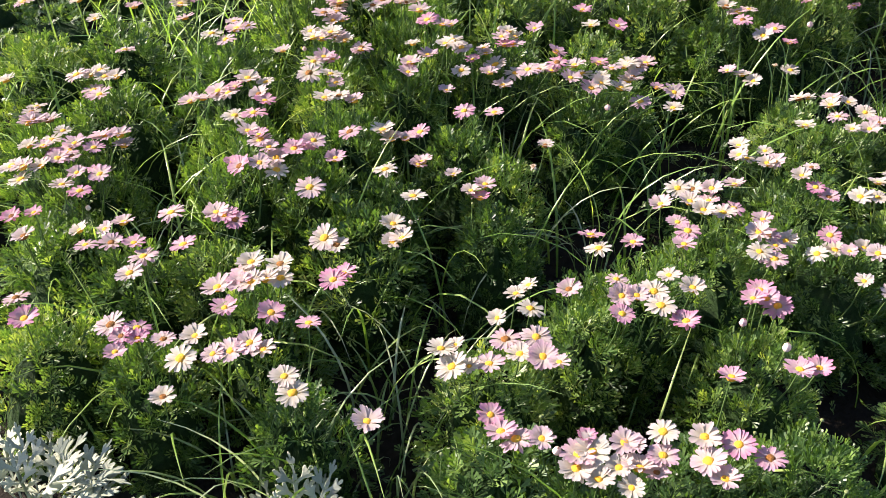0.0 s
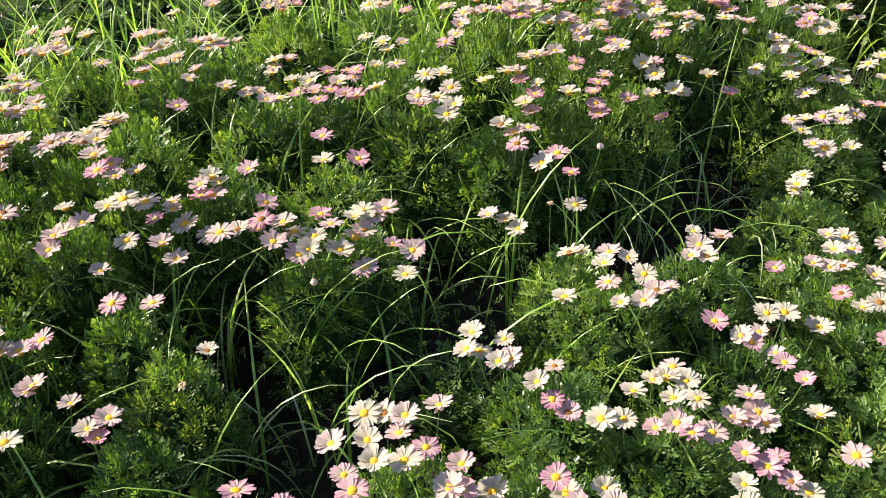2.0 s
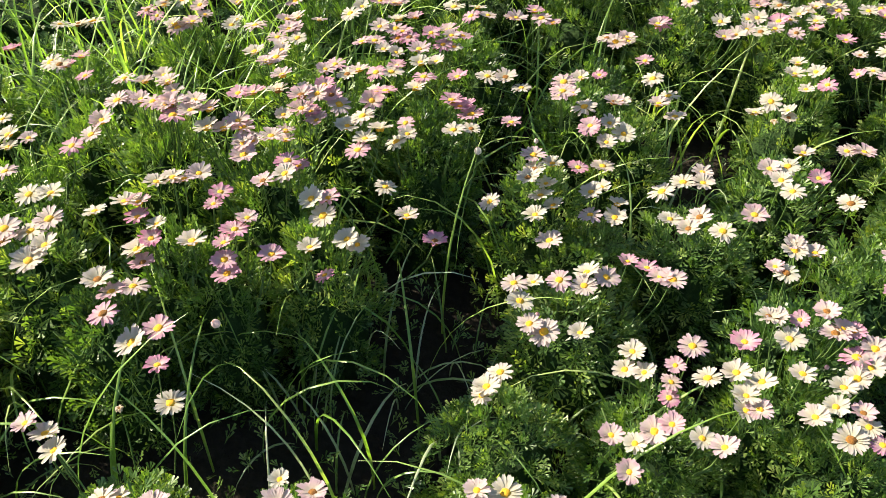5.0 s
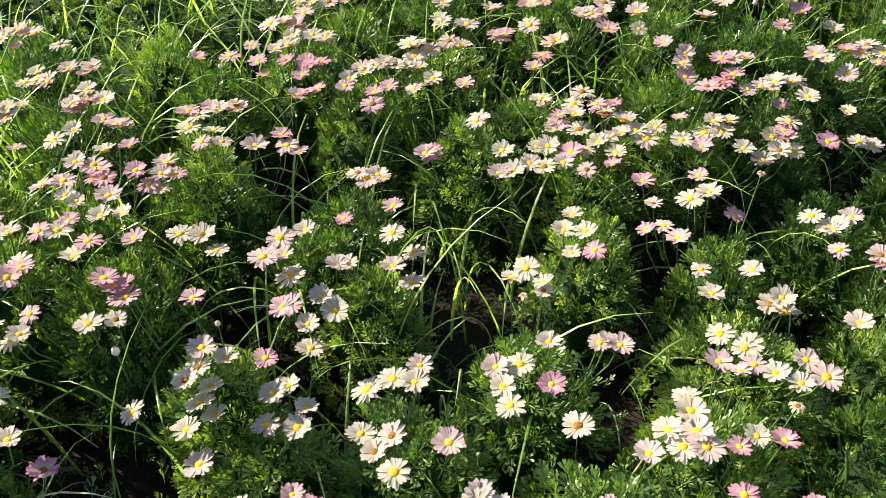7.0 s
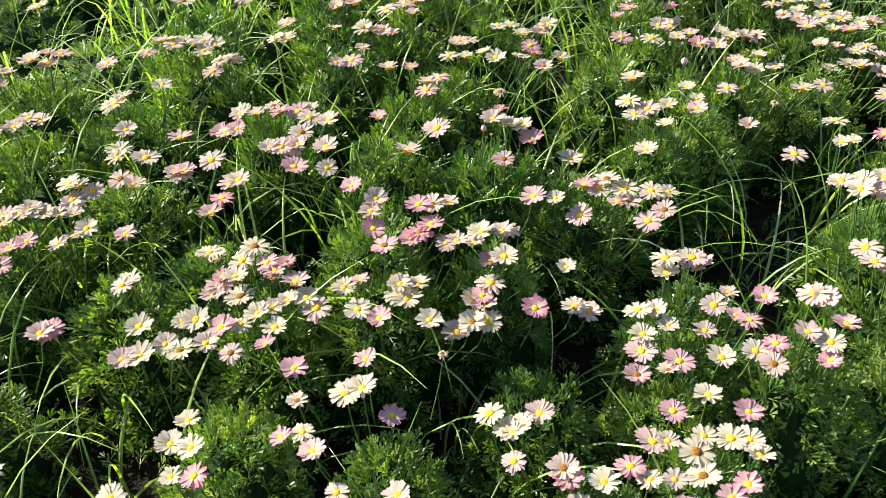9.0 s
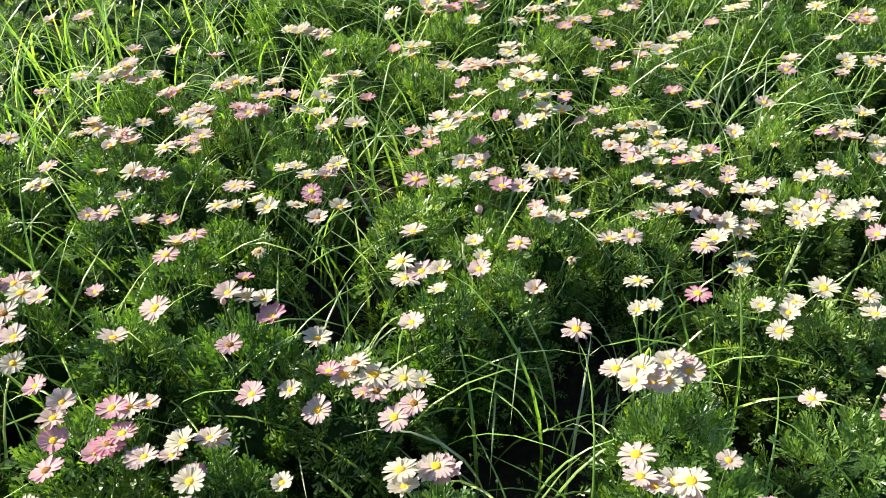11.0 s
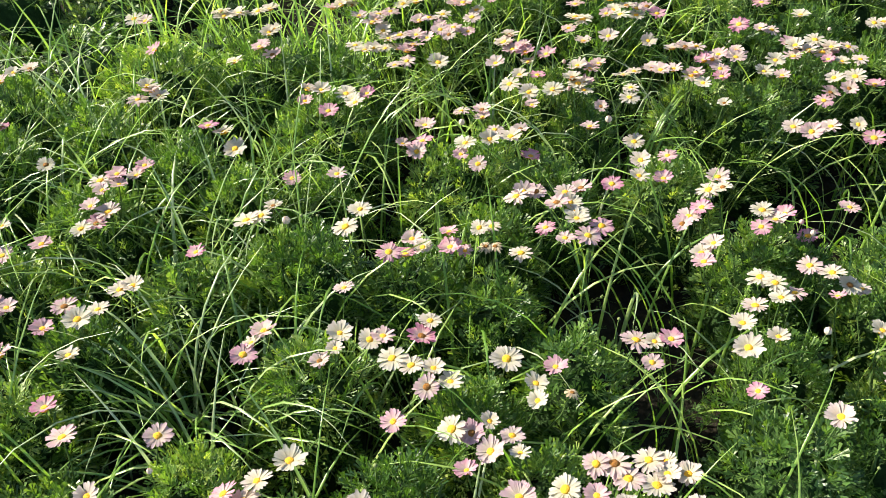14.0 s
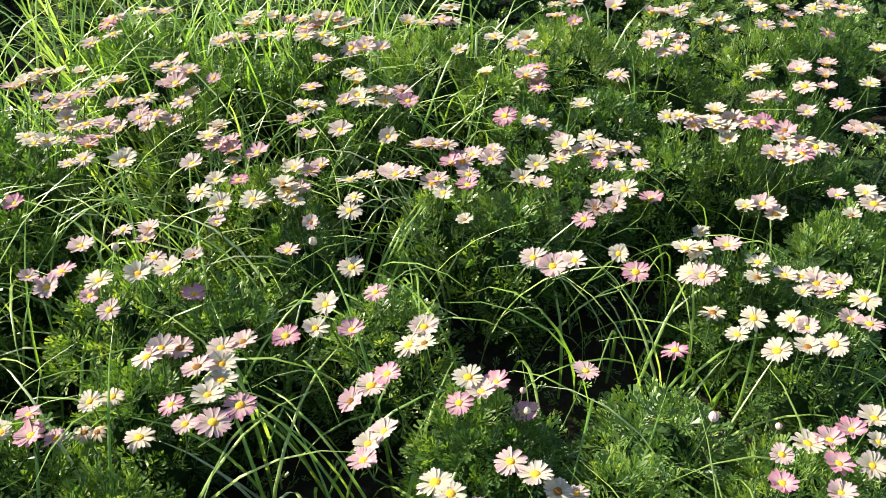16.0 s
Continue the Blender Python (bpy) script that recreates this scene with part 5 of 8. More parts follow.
daisy_bush(1.79, 3.47, 0.10, 0.35, [(0.013, -0.226, 0.369, W), (-0.046, -0.176, 0.366, P), (0.103, -0.210, 0.391, K), (0.162, -0.226, 0.408, W), (0.052, -0.162, 0.389, P), (0.099, -0.154, 0.394, P), (0.072, -0.162, 0.392, P), (0.157, -0.197, 0.426, P), (-0.029, -0.050, 0.369, P), (0.002, -0.051, 0.375, P), (0.046, -0.055, 0.383, K), (0.104, -0.075, 0.391, W), (0.099, -0.122, 0.394, P), (-0.020, -0.101, 0.376, K), (-0.039, -0.106, 0.372, P), (-0.036, -0.014, 0.349, W), (0.024, -0.015, 0.366, P), (0.076, -0.044, 0.379, K), (0.095, -0.031, 0.378, W), (0.083, -0.147, 0.383, P), (-0.052, -0.089, 0.357, K)])
daisy_bush(2.52, 3.51, 0.11, 0.34, [(-0.005, -0.035, 0.365, W), (-0.068, 0.021, 0.370, W), (-0.058, -0.016, 0.368, W), (-0.002, -0.014, 0.390, W), (-0.034, 0.002, 0.368, P), (0.060, 0.051, 0.363, W), (0.057, 0.018, 0.364, P), (-0.056, 0.097, 0.368, P)])
daisy_bush(3.16, 3.55, 0.09, 0.29, [])
daisy_bush(3.30, 3.56, 0.11, 0.31, [(-0.099, 0.002, 0.320, W), (-0.093, -0.035, 0.314, W), (-0.003, -0.030, 0.335, P), (-0.036, -0.069, 0.326, P), (-0.009, -0.065, 0.332, P)])
daisy_bush(0.47, 3.59, 0.13, 0.27, [(0.049, 0.082, 0.355, K)], sparse=True)
daisy_bush(0.80, 3.59, 0.13, 0.29, [(0.022, -0.077, 0.345, W), (0.030, 0.033, 0.358, W)], sparse=True)
daisy_bush(1.02, 3.61, 0.14, 0.25, [(0.004, 0.016, 0.359, K), (0.058, -0.009, 0.340, P)], sparse=True)
daisy_bush(1.28, 3.57, 0.13, 0.31, [(0.021, 0.017, 0.340, P), (0.072, 0.044, 0.340, P), (-0.083, -0.019, 0.340, W), (-0.053, -0.006, 0.340, W), (-0.004, -0.031, 0.340, P), (0.051, 0.024, 0.329, P), (0.042, 0.047, 0.338, P), (-0.032, -0.022, 0.333, W), (-0.015, -0.055, 0.328, P)])
daisy_bush(2.06, 3.57, 0.11, 0.36, [(-0.059, 0.051, 0.349, P), (-0.018, 0.055, 0.350, K), (0.042, 0.009, 0.363, K), (0.026, -0.027, 0.376, P), (0.027, -0.080, 0.395, K)])
daisy_bush(2.61, 3.57, 0.09, 0.33, [(0.056, -0.073, 0.357, P), (0.115, 0.000, 0.356, D)])
daisy_bush(3.05, 3.60, 0.09, 0.29, [(-0.013, -0.053, 0.298, W), (0.042, -0.038, 0.296, W), (0.027, -0.064, 0.296, W), (0.006, -0.106, 0.297, W), (-0.102, 0.037, 0.344, P), (-0.082, 0.052, 0.347, W), (-0.032, 0.091, 0.332, W), (-0.023, 0.055, 0.311, W), (-0.045, 0.003, 0.322, W), (-0.122, -0.061, 0.326, K), (0.093, -0.011, 0.306, W)])
daisy_bush(3.51, 3.63, 0.11, 0.31, [(-0.058, 0.057, 0.343, P), (-0.042, 0.023, 0.341, P), (-0.020, 0.043, 0.342, P), (-0.082, -0.027, 0.339, W), (-0.071, -0.028, 0.339, W), (0.025, 0.037, 0.341, W), (0.053, 0.034, 0.339, W), (0.079, 0.015, 0.338, P), (0.100, 0.019, 0.336, W), (-0.014, -0.063, 0.338, W), (0.033, -0.055, 0.337, W), (0.031, -0.004, 0.339, B)])
daisy_bush(0.63, 3.72, 0.13, 0.29, [(-0.094, 0.024, 0.336, P), (0.051, 0.033, 0.352, W)], sparse=True)
daisy_bush(1.17, 3.74, 0.12, 0.26, [(-0.017, -0.051, 0.353, W), (0.003, 0.041, 0.362, W), (0.082, 0.020, 0.355, W)], sparse=True)
daisy_bush(1.61, 3.66, 0.14, 0.33, [(-0.006, 0.016, 0.340, W), (-0.031, 0.024, 0.340, W), (-0.049, 0.012, 0.340, P), (0.033, 0.020, 0.340, W), (-0.092, -0.021, 0.340, P), (0.071, -0.024, 0.340, P), (0.059, -0.035, 0.340, W), (0.016, -0.004, 0.338, W), (-0.062, 0.032, 0.339, W), (-0.082, 0.034, 0.332, P), (0.007, 0.029, 0.339, W), (0.047, -0.057, 0.329, P), (0.090, -0.028, 0.336, W)])
daisy_bush(1.88, 3.74, 0.12, 0.31, [(-0.111, 0.036, 0.340, P), (-0.010, 0.024, 0.340, P), (0.045, -0.093, 0.344, P), (0.016, -0.106, 0.345, P), (-0.098, -0.024, 0.340, W), (0.091, 0.024, 0.339, P), (0.049, 0.031, 0.340, W), (0.058, -0.044, 0.341, P), (0.071, 0.031, 0.339, P), (0.017, 0.127, 0.339, P), (-0.123, -0.017, 0.335, W)])
daisy_bush(2.13, 3.67, 0.09, 0.33, [(0.201, 0.003, 0.360, W), (0.168, -0.032, 0.362, P), (0.149, 0.021, 0.356, K), (0.124, 0.007, 0.356, W), (0.075, -0.002, 0.355, W), (0.050, 0.019, 0.353, W), (0.017, 0.003, 0.351, W), (-0.017, 0.005, 0.349, W), (0.142, 0.051, 0.354, K), (-0.002, 0.064, 0.347, P), (0.013, 0.062, 0.349, P), (0.102, 0.130, 0.350, W), (0.126, 0.096, 0.352, W), (0.159, 0.097, 0.353, P), (0.164, 0.122, 0.354, P), (0.176, 0.133, 0.355, W), (0.074, 0.127, 0.348, W), (0.089, -0.125, 0.364, D)])
daisy_bush(2.59, 3.68, 0.09, 0.34, [(-0.025, -0.082, 0.362, W), (0.049, -0.087, 0.368, P), (-0.020, 0.002, 0.359, B), (-0.025, 0.101, 0.358, P), (0.017, 0.075, 0.358, K)])
daisy_bush(2.69, 3.72, 0.09, 0.35, [(-0.017, -0.056, 0.373, P), (0.010, -0.054, 0.363, W), (0.023, -0.015, 0.371, W), (0.051, -0.038, 0.363, P), (-0.023, -0.019, 0.362, K), (0.101, -0.080, 0.345, P), (0.135, -0.087, 0.361, P), (0.153, -0.046, 0.372, W), (-0.018, 0.072, 0.357, W), (0.012, 0.076, 0.356, P), (0.033, 0.083, 0.356, P), (-0.049, 0.034, 0.358, P)])
daisy_bush(3.38, 3.72, 0.11, 0.31, [(-0.127, 0.053, 0.341, W), (-0.139, 0.015, 0.345, P), (-0.136, -0.033, 0.345, K), (-0.096, -0.010, 0.335, W), (-0.072, -0.001, 0.360, W), (-0.073, 0.086, 0.341, W), (-0.033, 0.069, 0.347, P), (-0.020, 0.093, 0.346, W), (-0.066, 0.053, 0.346, P), (-0.034, 0.014, 0.348, W), (-0.018, 0.037, 0.349, K), (-0.003, 0.006, 0.347, K), (0.020, -0.016, 0.346, W), (0.038, 0.025, 0.348, K), (0.070, 0.011, 0.347, K), (0.056, -0.009, 0.346, K), (0.003, -0.080, 0.339, W), (-0.096, -0.088, 0.339, P)])
daisy_bush(0.87, 3.84, 0.15, 0.28, [(-0.082, -0.003, 0.340, P), (-0.100, -0.070, 0.358, W), (0.080, -0.079, 0.351, P), (-0.020, -0.112, 0.345, K)], sparse=True)
daisy_bush(2.44, 3.76, 0.10, 0.33, [(0.072, 0.002, 0.360, W), (0.013, 0.003, 0.359, K), (0.007, 0.073, 0.365, K)])
daisy_bush(2.87, 3.78, 0.11, 0.30, [(0.010, -0.085, 0.368, W), (0.046, -0.064, 0.354, P), (0.124, -0.086, 0.339, W), (0.103, -0.073, 0.345, P), (0.131, -0.066, 0.340, W), (0.079, -0.076, 0.350, P), (0.169, -0.066, 0.330, P), (0.181, -0.023, 0.333, W), (0.177, 0.043, 0.322, W), (0.155, 0.077, 0.320, P), (0.114, 0.033, 0.317, P), (0.079, 0.028, 0.342, P), (0.049, -0.006, 0.350, W), (0.014, 0.008, 0.350, P), (-0.017, 0.014, 0.351, P), (0.005, 0.072, 0.319, W), (0.076, 0.126, 0.321, K), (0.033, 0.104, 0.331, W), (0.165, 0.117, 0.310, P)])
daisy_bush(3.58, 3.77, 0.11, 0.32, [(0.016, -0.014, 0.324, K), (-0.021, 0.005, 0.355, K), (0.028, 0.013, 0.338, K), (-0.015, -0.004, 0.341, P)])
daisy_bush(1.30, 3.90, 0.15, 0.26, [(-0.008, 0.077, 0.341, P)], sparse=True)
daisy_bush(1.54, 3.86, 0.14, 0.31, [(-0.007, -0.026, 0.340, W), (-0.109, 0.026, 0.340, P), (0.116, -0.000, 0.340, P)])
daisy_bush(1.84, 3.90, 0.11, 0.33, [(-0.043, 0.023, 0.340, P), (-0.025, 0.002, 0.340, P), (0.019, -0.050, 0.340, P), (0.032, -0.008, 0.339, P), (0.057, 0.037, 0.338, P), (-0.008, 0.013, 0.327, W), (-0.056, -0.008, 0.337, P), (0.024, -0.009, 0.334, P)])
daisy_bush(2.00, 3.85, 0.10, 0.32, [(-0.010, -0.090, 0.340, P), (-0.036, 0.006, 0.337, W), (0.001, 0.033, 0.336, P), (0.022, 0.051, 0.335, P), (0.023, -0.000, 0.336, P)])
daisy_bush(2.54, 3.87, 0.09, 0.33, [(0.116, -0.054, 0.355, W), (0.025, -0.007, 0.331, P), (-0.008, -0.047, 0.356, P), (0.053, -0.077, 0.358, P), (-0.069, -0.002, 0.366, K), (-0.038, 0.021, 0.389, W), (-0.071, 0.030, 0.366, W), (-0.106, 0.031, 0.367, K), (0.018, 0.017, 0.361, K), (0.060, 0.104, 0.360, K)])
daisy_bush(2.89, 3.97, 0.11, 0.29, [(-0.076, -0.019, 0.321, P), (-0.048, -0.035, 0.322, P), (-0.033, 0.015, 0.312, W), (-0.051, 0.050, 0.313, W), (-0.088, 0.036, 0.315, P), (0.004, 0.067, 0.315, W), (0.021, 0.041, 0.313, W), (0.016, 0.007, 0.312, W), (0.049, -0.007, 0.314, P), (0.059, 0.010, 0.314, W), (0.095, -0.015, 0.314, W), (0.080, -0.045, 0.316, W), (-0.003, -0.037, 0.319, W), (-0.025, -0.045, 0.322, W), (-0.043, -0.085, 0.335, P), (-0.017, 0.065, 0.314, W)])
daisy_bush(3.19, 3.89, 0.12, 0.30, [(-0.114, -0.125, 0.326, W), (-0.068, -0.164, 0.330, W), (-0.043, -0.162, 0.335, W), (-0.060, -0.120, 0.328, W), (-0.026, -0.119, 0.332, W), (0.001, -0.078, 0.325, P), (0.009, -0.149, 0.342, W), (0.026, -0.129, 0.340, W), (-0.115, -0.061, 0.314, W), (-0.088, -0.020, 0.304, P), (0.034, 0.029, 0.312, P), (-0.013, 0.002, 0.306, W)])
daisy_bush(3.48, 3.94, 0.10, 0.31, [(-0.029, 0.036, 0.333, W), (-0.000, 0.037, 0.337, P), (-0.012, 0.032, 0.308, P), (0.017, -0.009, 0.338, K), (0.014, -0.039, 0.340, W), (-0.012, -0.046, 0.339, P)])
daisy_bush(3.63, 3.93, 0.11, 0.31, [(0.020, -0.105, 0.337, W), (-0.018, -0.045, 0.339, W), (0.051, -0.043, 0.339, P), (-0.068, -0.024, 0.340, P), (-0.059, 0.031, 0.340, W), (-0.039, 0.052, 0.340, K), (-0.033, -0.006, 0.340, W), (-0.011, 0.027, 0.340, W), (-0.013, 0.040, 0.341, W), (0.021, 0.046, 0.341, W), (0.010, 0.019, 0.340, P), (0.028, 0.010, 0.340, W), (0.070, 0.024, 0.340, P), (0.077, -0.028, 0.339, P)])
daisy_bush(2.02, 4.01, 0.09, 0.31, [(-0.114, 0.039, 0.337, P), (-0.100, 0.030, 0.337, K), (-0.016, -0.059, 0.335, W), (-0.011, -0.022, 0.335, P), (-0.033, -0.004, 0.335, W), (-0.095, -0.031, 0.336, K), (0.048, -0.002, 0.334, K), (0.091, -0.001, 0.334, K), (0.074, -0.020, 0.334, P), (-0.092, 0.053, 0.334, P), (-0.049, -0.047, 0.333, W), (-0.043, -0.022, 0.330, P), (-0.003, -0.024, 0.333, W), (0.010, 0.072, 0.327, W), (0.082, 0.061, 0.323, P), (0.083, 0.001, 0.325, K), (0.065, -0.027, 0.333, K), (0.100, 0.005, 0.322, W)])
daisy_bush(2.19, 3.93, 0.08, 0.31, [(0.060, 0.022, 0.330, W), (0.073, 0.048, 0.327, P), (0.126, 0.023, 0.342, W)])
daisy_bush(2.51, 4.01, 0.12, 0.33, [(-0.030, -0.054, 0.365, P), (0.006, -0.050, 0.364, P), (0.038, -0.010, 0.340, W), (0.041, 0.036, 0.365, W), (-0.001, 0.026, 0.362, K), (0.009, 0.086, 0.357, K)])
daisy_bush(2.97, 4.03, 0.11, 0.29, [(0.036, -0.073, 0.312, K), (0.092, -0.015, 0.320, P), (0.170, -0.038, 0.314, D), (0.030, 0.068, 0.329, P), (0.164, 0.076, 0.336, P)])
daisy_bush(3.33, 4.00, 0.11, 0.30, [(-0.073, -0.069, 0.293, W), (-0.060, 0.022, 0.323, P), (-0.087, 0.031, 0.323, K), (-0.048, -0.016, 0.340, P), (-0.045, 0.051, 0.328, W), (0.001, -0.002, 0.323, W), (0.030, 0.001, 0.324, W), (0.033, -0.067, 0.353, W), (0.072, -0.027, 0.324, P), (0.076, 0.014, 0.329, W), (-0.006, 0.080, 0.335, W), (-0.007, -0.057, 0.320, P), (0.097, 0.022, 0.333, W)])
daisy_bush(3.87, 3.97, 0.12, 0.32, [(-0.021, 0.023, 0.339, P), (-0.003, 0.019, 0.340, P), (0.031, 0.045, 0.339, P), (-0.012, -0.048, 0.340, K), (0.005, -0.039, 0.340, P)])
daisy_bush(1.00, 4.08, 0.16, 0.26, [(-0.039, 0.014, 0.328, P), (0.121, 0.008, 0.339, P)], sparse=True)
daisy_bush(1.59, 4.09, 0.15, 0.23, [(0.076, -0.086, 0.356, P), (-0.027, -0.089, 0.346, W), (-0.041, -0.072, 0.348, P), (0.113, 0.017, 0.333, W)], sparse=True)
daisy_bush(1.81, 4.14, 0.13, 0.31, [(-0.015, 0.005, 0.340, P), (0.057, -0.034, 0.339, W), (-0.036, -0.016, 0.340, W), (-0.022, 0.069, 0.340, P), (0.068, 0.070, 0.340, P), (-0.007, -0.028, 0.335, P), (0.020, -0.048, 0.335, P), (-0.046, -0.048, 0.333, W), (-0.020, 0.032, 0.330, P)])
daisy_bush(2.02, 4.13, 0.10, 0.30, [(-0.048, 0.070, 0.339, K), (-0.010, -0.040, 0.335, P), (0.021, -0.029, 0.335, W), (0.038, -0.001, 0.325, W)])
daisy_bush(2.15, 4.05, 0.10, 0.29, [(-0.030, 0.059, 0.333, P), (-0.015, 0.016, 0.332, P), (0.019, 0.014, 0.330, P), (0.172, 0.033, 0.320, K), (0.079, 0.030, 0.323, W), (0.077, -0.037, 0.326, W), (0.080, 0.094, 0.322, W), (0.093, 0.116, 0.321, P), (0.132, 0.124, 0.320, W), (0.034, -0.016, 0.319, W)])
daisy_bush(2.83, 4.10, 0.11, 0.31, [(-0.181, -0.134, 0.354, W), (-0.102, 0.005, 0.332, K), (-0.148, -0.056, 0.341, W), (-0.107, -0.041, 0.326, W), (-0.071, -0.063, 0.318, K), (-0.033, -0.026, 0.319, P), (-0.146, -0.076, 0.333, W), (-0.182, -0.036, 0.354, W), (-0.143, -0.006, 0.340, W)])
daisy_bush(3.17, 4.08, 0.09, 0.33, [])
daisy_bush(3.47, 4.09, 0.09, 0.33, [])
daisy_bush(3.68, 4.12, 0.10, 0.31, [(-0.012, -0.100, 0.340, W), (0.019, -0.056, 0.336, W), (-0.043, -0.075, 0.339, P), (-0.110, 0.028, 0.329, K), (-0.082, 0.000, 0.329, P), (-0.114, -0.035, 0.331, K), (-0.041, 0.002, 0.326, W), (-0.053, 0.032, 0.323, P)])
daisy_bush(3.80, 4.06, 0.10, 0.31, [(-0.096, -0.051, 0.340, W), (-0.060, -0.004, 0.337, K), (-0.057, 0.051, 0.329, P), (-0.032, 0.053, 0.329, P), (-0.023, -0.018, 0.338, W), (-0.015, 0.029, 0.332, P), (0.016, 0.063, 0.328, W), (0.022, 0.020, 0.333, W), (0.040, 0.063, 0.327, W), (0.067, 0.042, 0.331, W), (0.039, 0.040, 0.330, W), (0.074, -0.008, 0.336, W), (0.077, -0.043, 0.339, P), (-0.021, -0.066, 0.339, W), (0.015, -0.076, 0.340, P), (-0.045, -0.109, 0.340, P)])
daisy_bush(1.33, 4.24, 0.16, 0.23, [(-0.043, 0.105, 0.351, K), (-0.002, -0.075, 0.324, P), (-0.035, -0.085, 0.333, W), (0.030, 0.009, 0.360, P)], sparse=True)
daisy_bush(2.58, 4.18, 0.12, 0.34, [(0.027, -0.097, 0.362, W), (-0.045, -0.007, 0.353, P), (-0.022, -0.010, 0.358, P), (-0.062, -0.008, 0.350, W), (0.092, -0.028, 0.351, W), (0.074, -0.051, 0.352, W), (0.131, -0.030, 0.343, B), (0.024, 0.080, 0.356, W), (0.051, 0.082, 0.356, W), (0.030, 0.052, 0.359, W), (0.052, 0.010, 0.358, W), (0.077, 0.026, 0.356, P), (0.017, 0.006, 0.360, K), (0.056, -0.087, 0.385, W), (-0.053, 0.015, 0.351, P)])
daisy_bush(2.86, 4.18, 0.10, 0.30, [(0.096, -0.034, 0.327, K), (-0.015, -0.037, 0.326, K), (-0.007, 0.052, 0.330, P), (-0.070, 0.019, 0.336, P)])
daisy_bush(3.57, 4.24, 0.09, 0.31, [(-0.028, -0.093, 0.338, W), (0.025, -0.066, 0.323, W), (-0.111, -0.086, 0.337, K), (-0.126, 0.033, 0.329, W), (-0.096, 0.020, 0.331, W), (-0.062, 0.017, 0.330, W), (-0.069, -0.018, 0.332, P), (-0.035, -0.005, 0.329, W), (-0.074, 0.104, 0.338, W), (-0.086, 0.081, 0.326, K)])
daisy_bush(4.07, 4.21, 0.12, 0.30, [(-0.081, 0.046, 0.325, K), (0.027, 0.001, 0.333, P)])
daisy_bush(1.95, 4.33, 0.13, 0.28, [], sparse=True)
daisy_bush(2.25, 4.38, 0.14, 0.31, [(-0.034, -0.136, 0.329, P), (-0.110, -0.040, 0.339, W), (-0.119, -0.060, 0.339, W), (-0.062, -0.064, 0.338, P), (-0.145, -0.037, 0.333, W), (-0.093, -0.055, 0.336, W), (-0.070, -0.029, 0.324, P)])
daisy_bush(2.42, 4.28, 0.13, 0.30, [(-0.029, 0.004, 0.333, W), (-0.001, 0.008, 0.336, W), (0.053, -0.087, 0.338, W), (-0.065, 0.006, 0.325, K), (-0.022, -0.020, 0.326, W)])
daisy_bush(2.92, 4.33, 0.11, 0.31, [(0.038, -0.090, 0.330, W), (-0.020, -0.042, 0.330, K), (-0.090, -0.007, 0.333, P), (0.027, -0.019, 0.330, W), (0.050, 0.006, 0.327, W), (0.087, 0.065, 0.322, W), (-0.003, 0.006, 0.330, P), (0.069, 0.055, 0.323, W)])
daisy_bush(3.30, 4.31, 0.12, 0.29, [(0.056, 0.015, 0.317, W), (0.054, -0.018, 0.320, W), (0.034, -0.043, 0.319, P), (-0.077, -0.014, 0.317, W), (-0.085, -0.040, 0.319, K), (-0.063, 0.011, 0.316, P), (0.050, 0.107, 0.323, P), (0.105, 0.001, 0.324, W), (0.125, 0.007, 0.326, P)])
daisy_bush(3.57, 4.25, 0.09, 0.28, [(0.047, 0.049, 0.311, W), (0.123, 0.043, 0.306, K), (0.092, 0.006, 0.310, W), (0.095, -0.028, 0.313, W), (0.146, -0.008, 0.312, D)])
daisy_bush(4.24, 4.26, 0.11, 0.30, [(0.045, 0.022, 0.325, W), (-0.039, 0.031, 0.325, W), (-0.014, -0.043, 0.332, W)])
daisy_bush(4.28, 4.34, 0.11, 0.29, [(-0.130, 0.115, 0.328, K), (-0.069, 0.166, 0.296, P), (0.013, 0.132, 0.314, W), (-0.030, 0.065, 0.318, K), (0.025, 0.100, 0.314, W), (0.056, 0.093, 0.316, W), (0.020, 0.021, 0.318, K), (0.045, 0.009, 0.320, W), (0.051, -0.020, 0.323, K), (0.037, -0.046, 0.325, W), (-0.074, 0.052, 0.321, W), (0.075, 0.075, 0.317, P)])
daisy_bush(4.48, 4.33, 0.14, 0.27, [(-0.075, -0.020, 0.360, W), (0.022, -0.001, 0.344, W), (-0.069, 0.027, 0.338, P)], sparse=True)
daisy_bush(1.16, 4.38, 0.14, 0.27, [(-0.060, 0.072, 0.347, P), (0.013, 0.093, 0.368, P), (0.077, 0.007, 0.345, W), (0.003, -0.087, 0.377, K)], sparse=True)
daisy_bush(1.59, 4.39, 0.17, 0.26, [(-0.052, -0.036, 0.329, P), (0.021, -0.018, 0.332, P)], sparse=True)
daisy_bush(2.73, 4.44, 0.14, 0.32, [(0.080, -0.116, 0.335, P), (-0.047, 0.028, 0.340, W), (-0.031, 0.026, 0.340, P), (-0.066, 0.024, 0.340, W), (0.022, 0.058, 0.340, W), (0.024, -0.020, 0.340, W), (0.051, -0.010, 0.339, P), (0.004, -0.052, 0.341, K), (-0.103, -0.031, 0.342, W), (0.103, 0.024, 0.336, K), (-0.025, -0.009, 0.338, P), (-0.008, 0.073, 0.339, W)])
daisy_bush(3.74, 4.36, 0.11, 0.30, [(0.078, -0.013, 0.317, P), (0.106, -0.015, 0.318, W), (0.132, -0.010, 0.320, K), (0.099, -0.056, 0.317, P)])
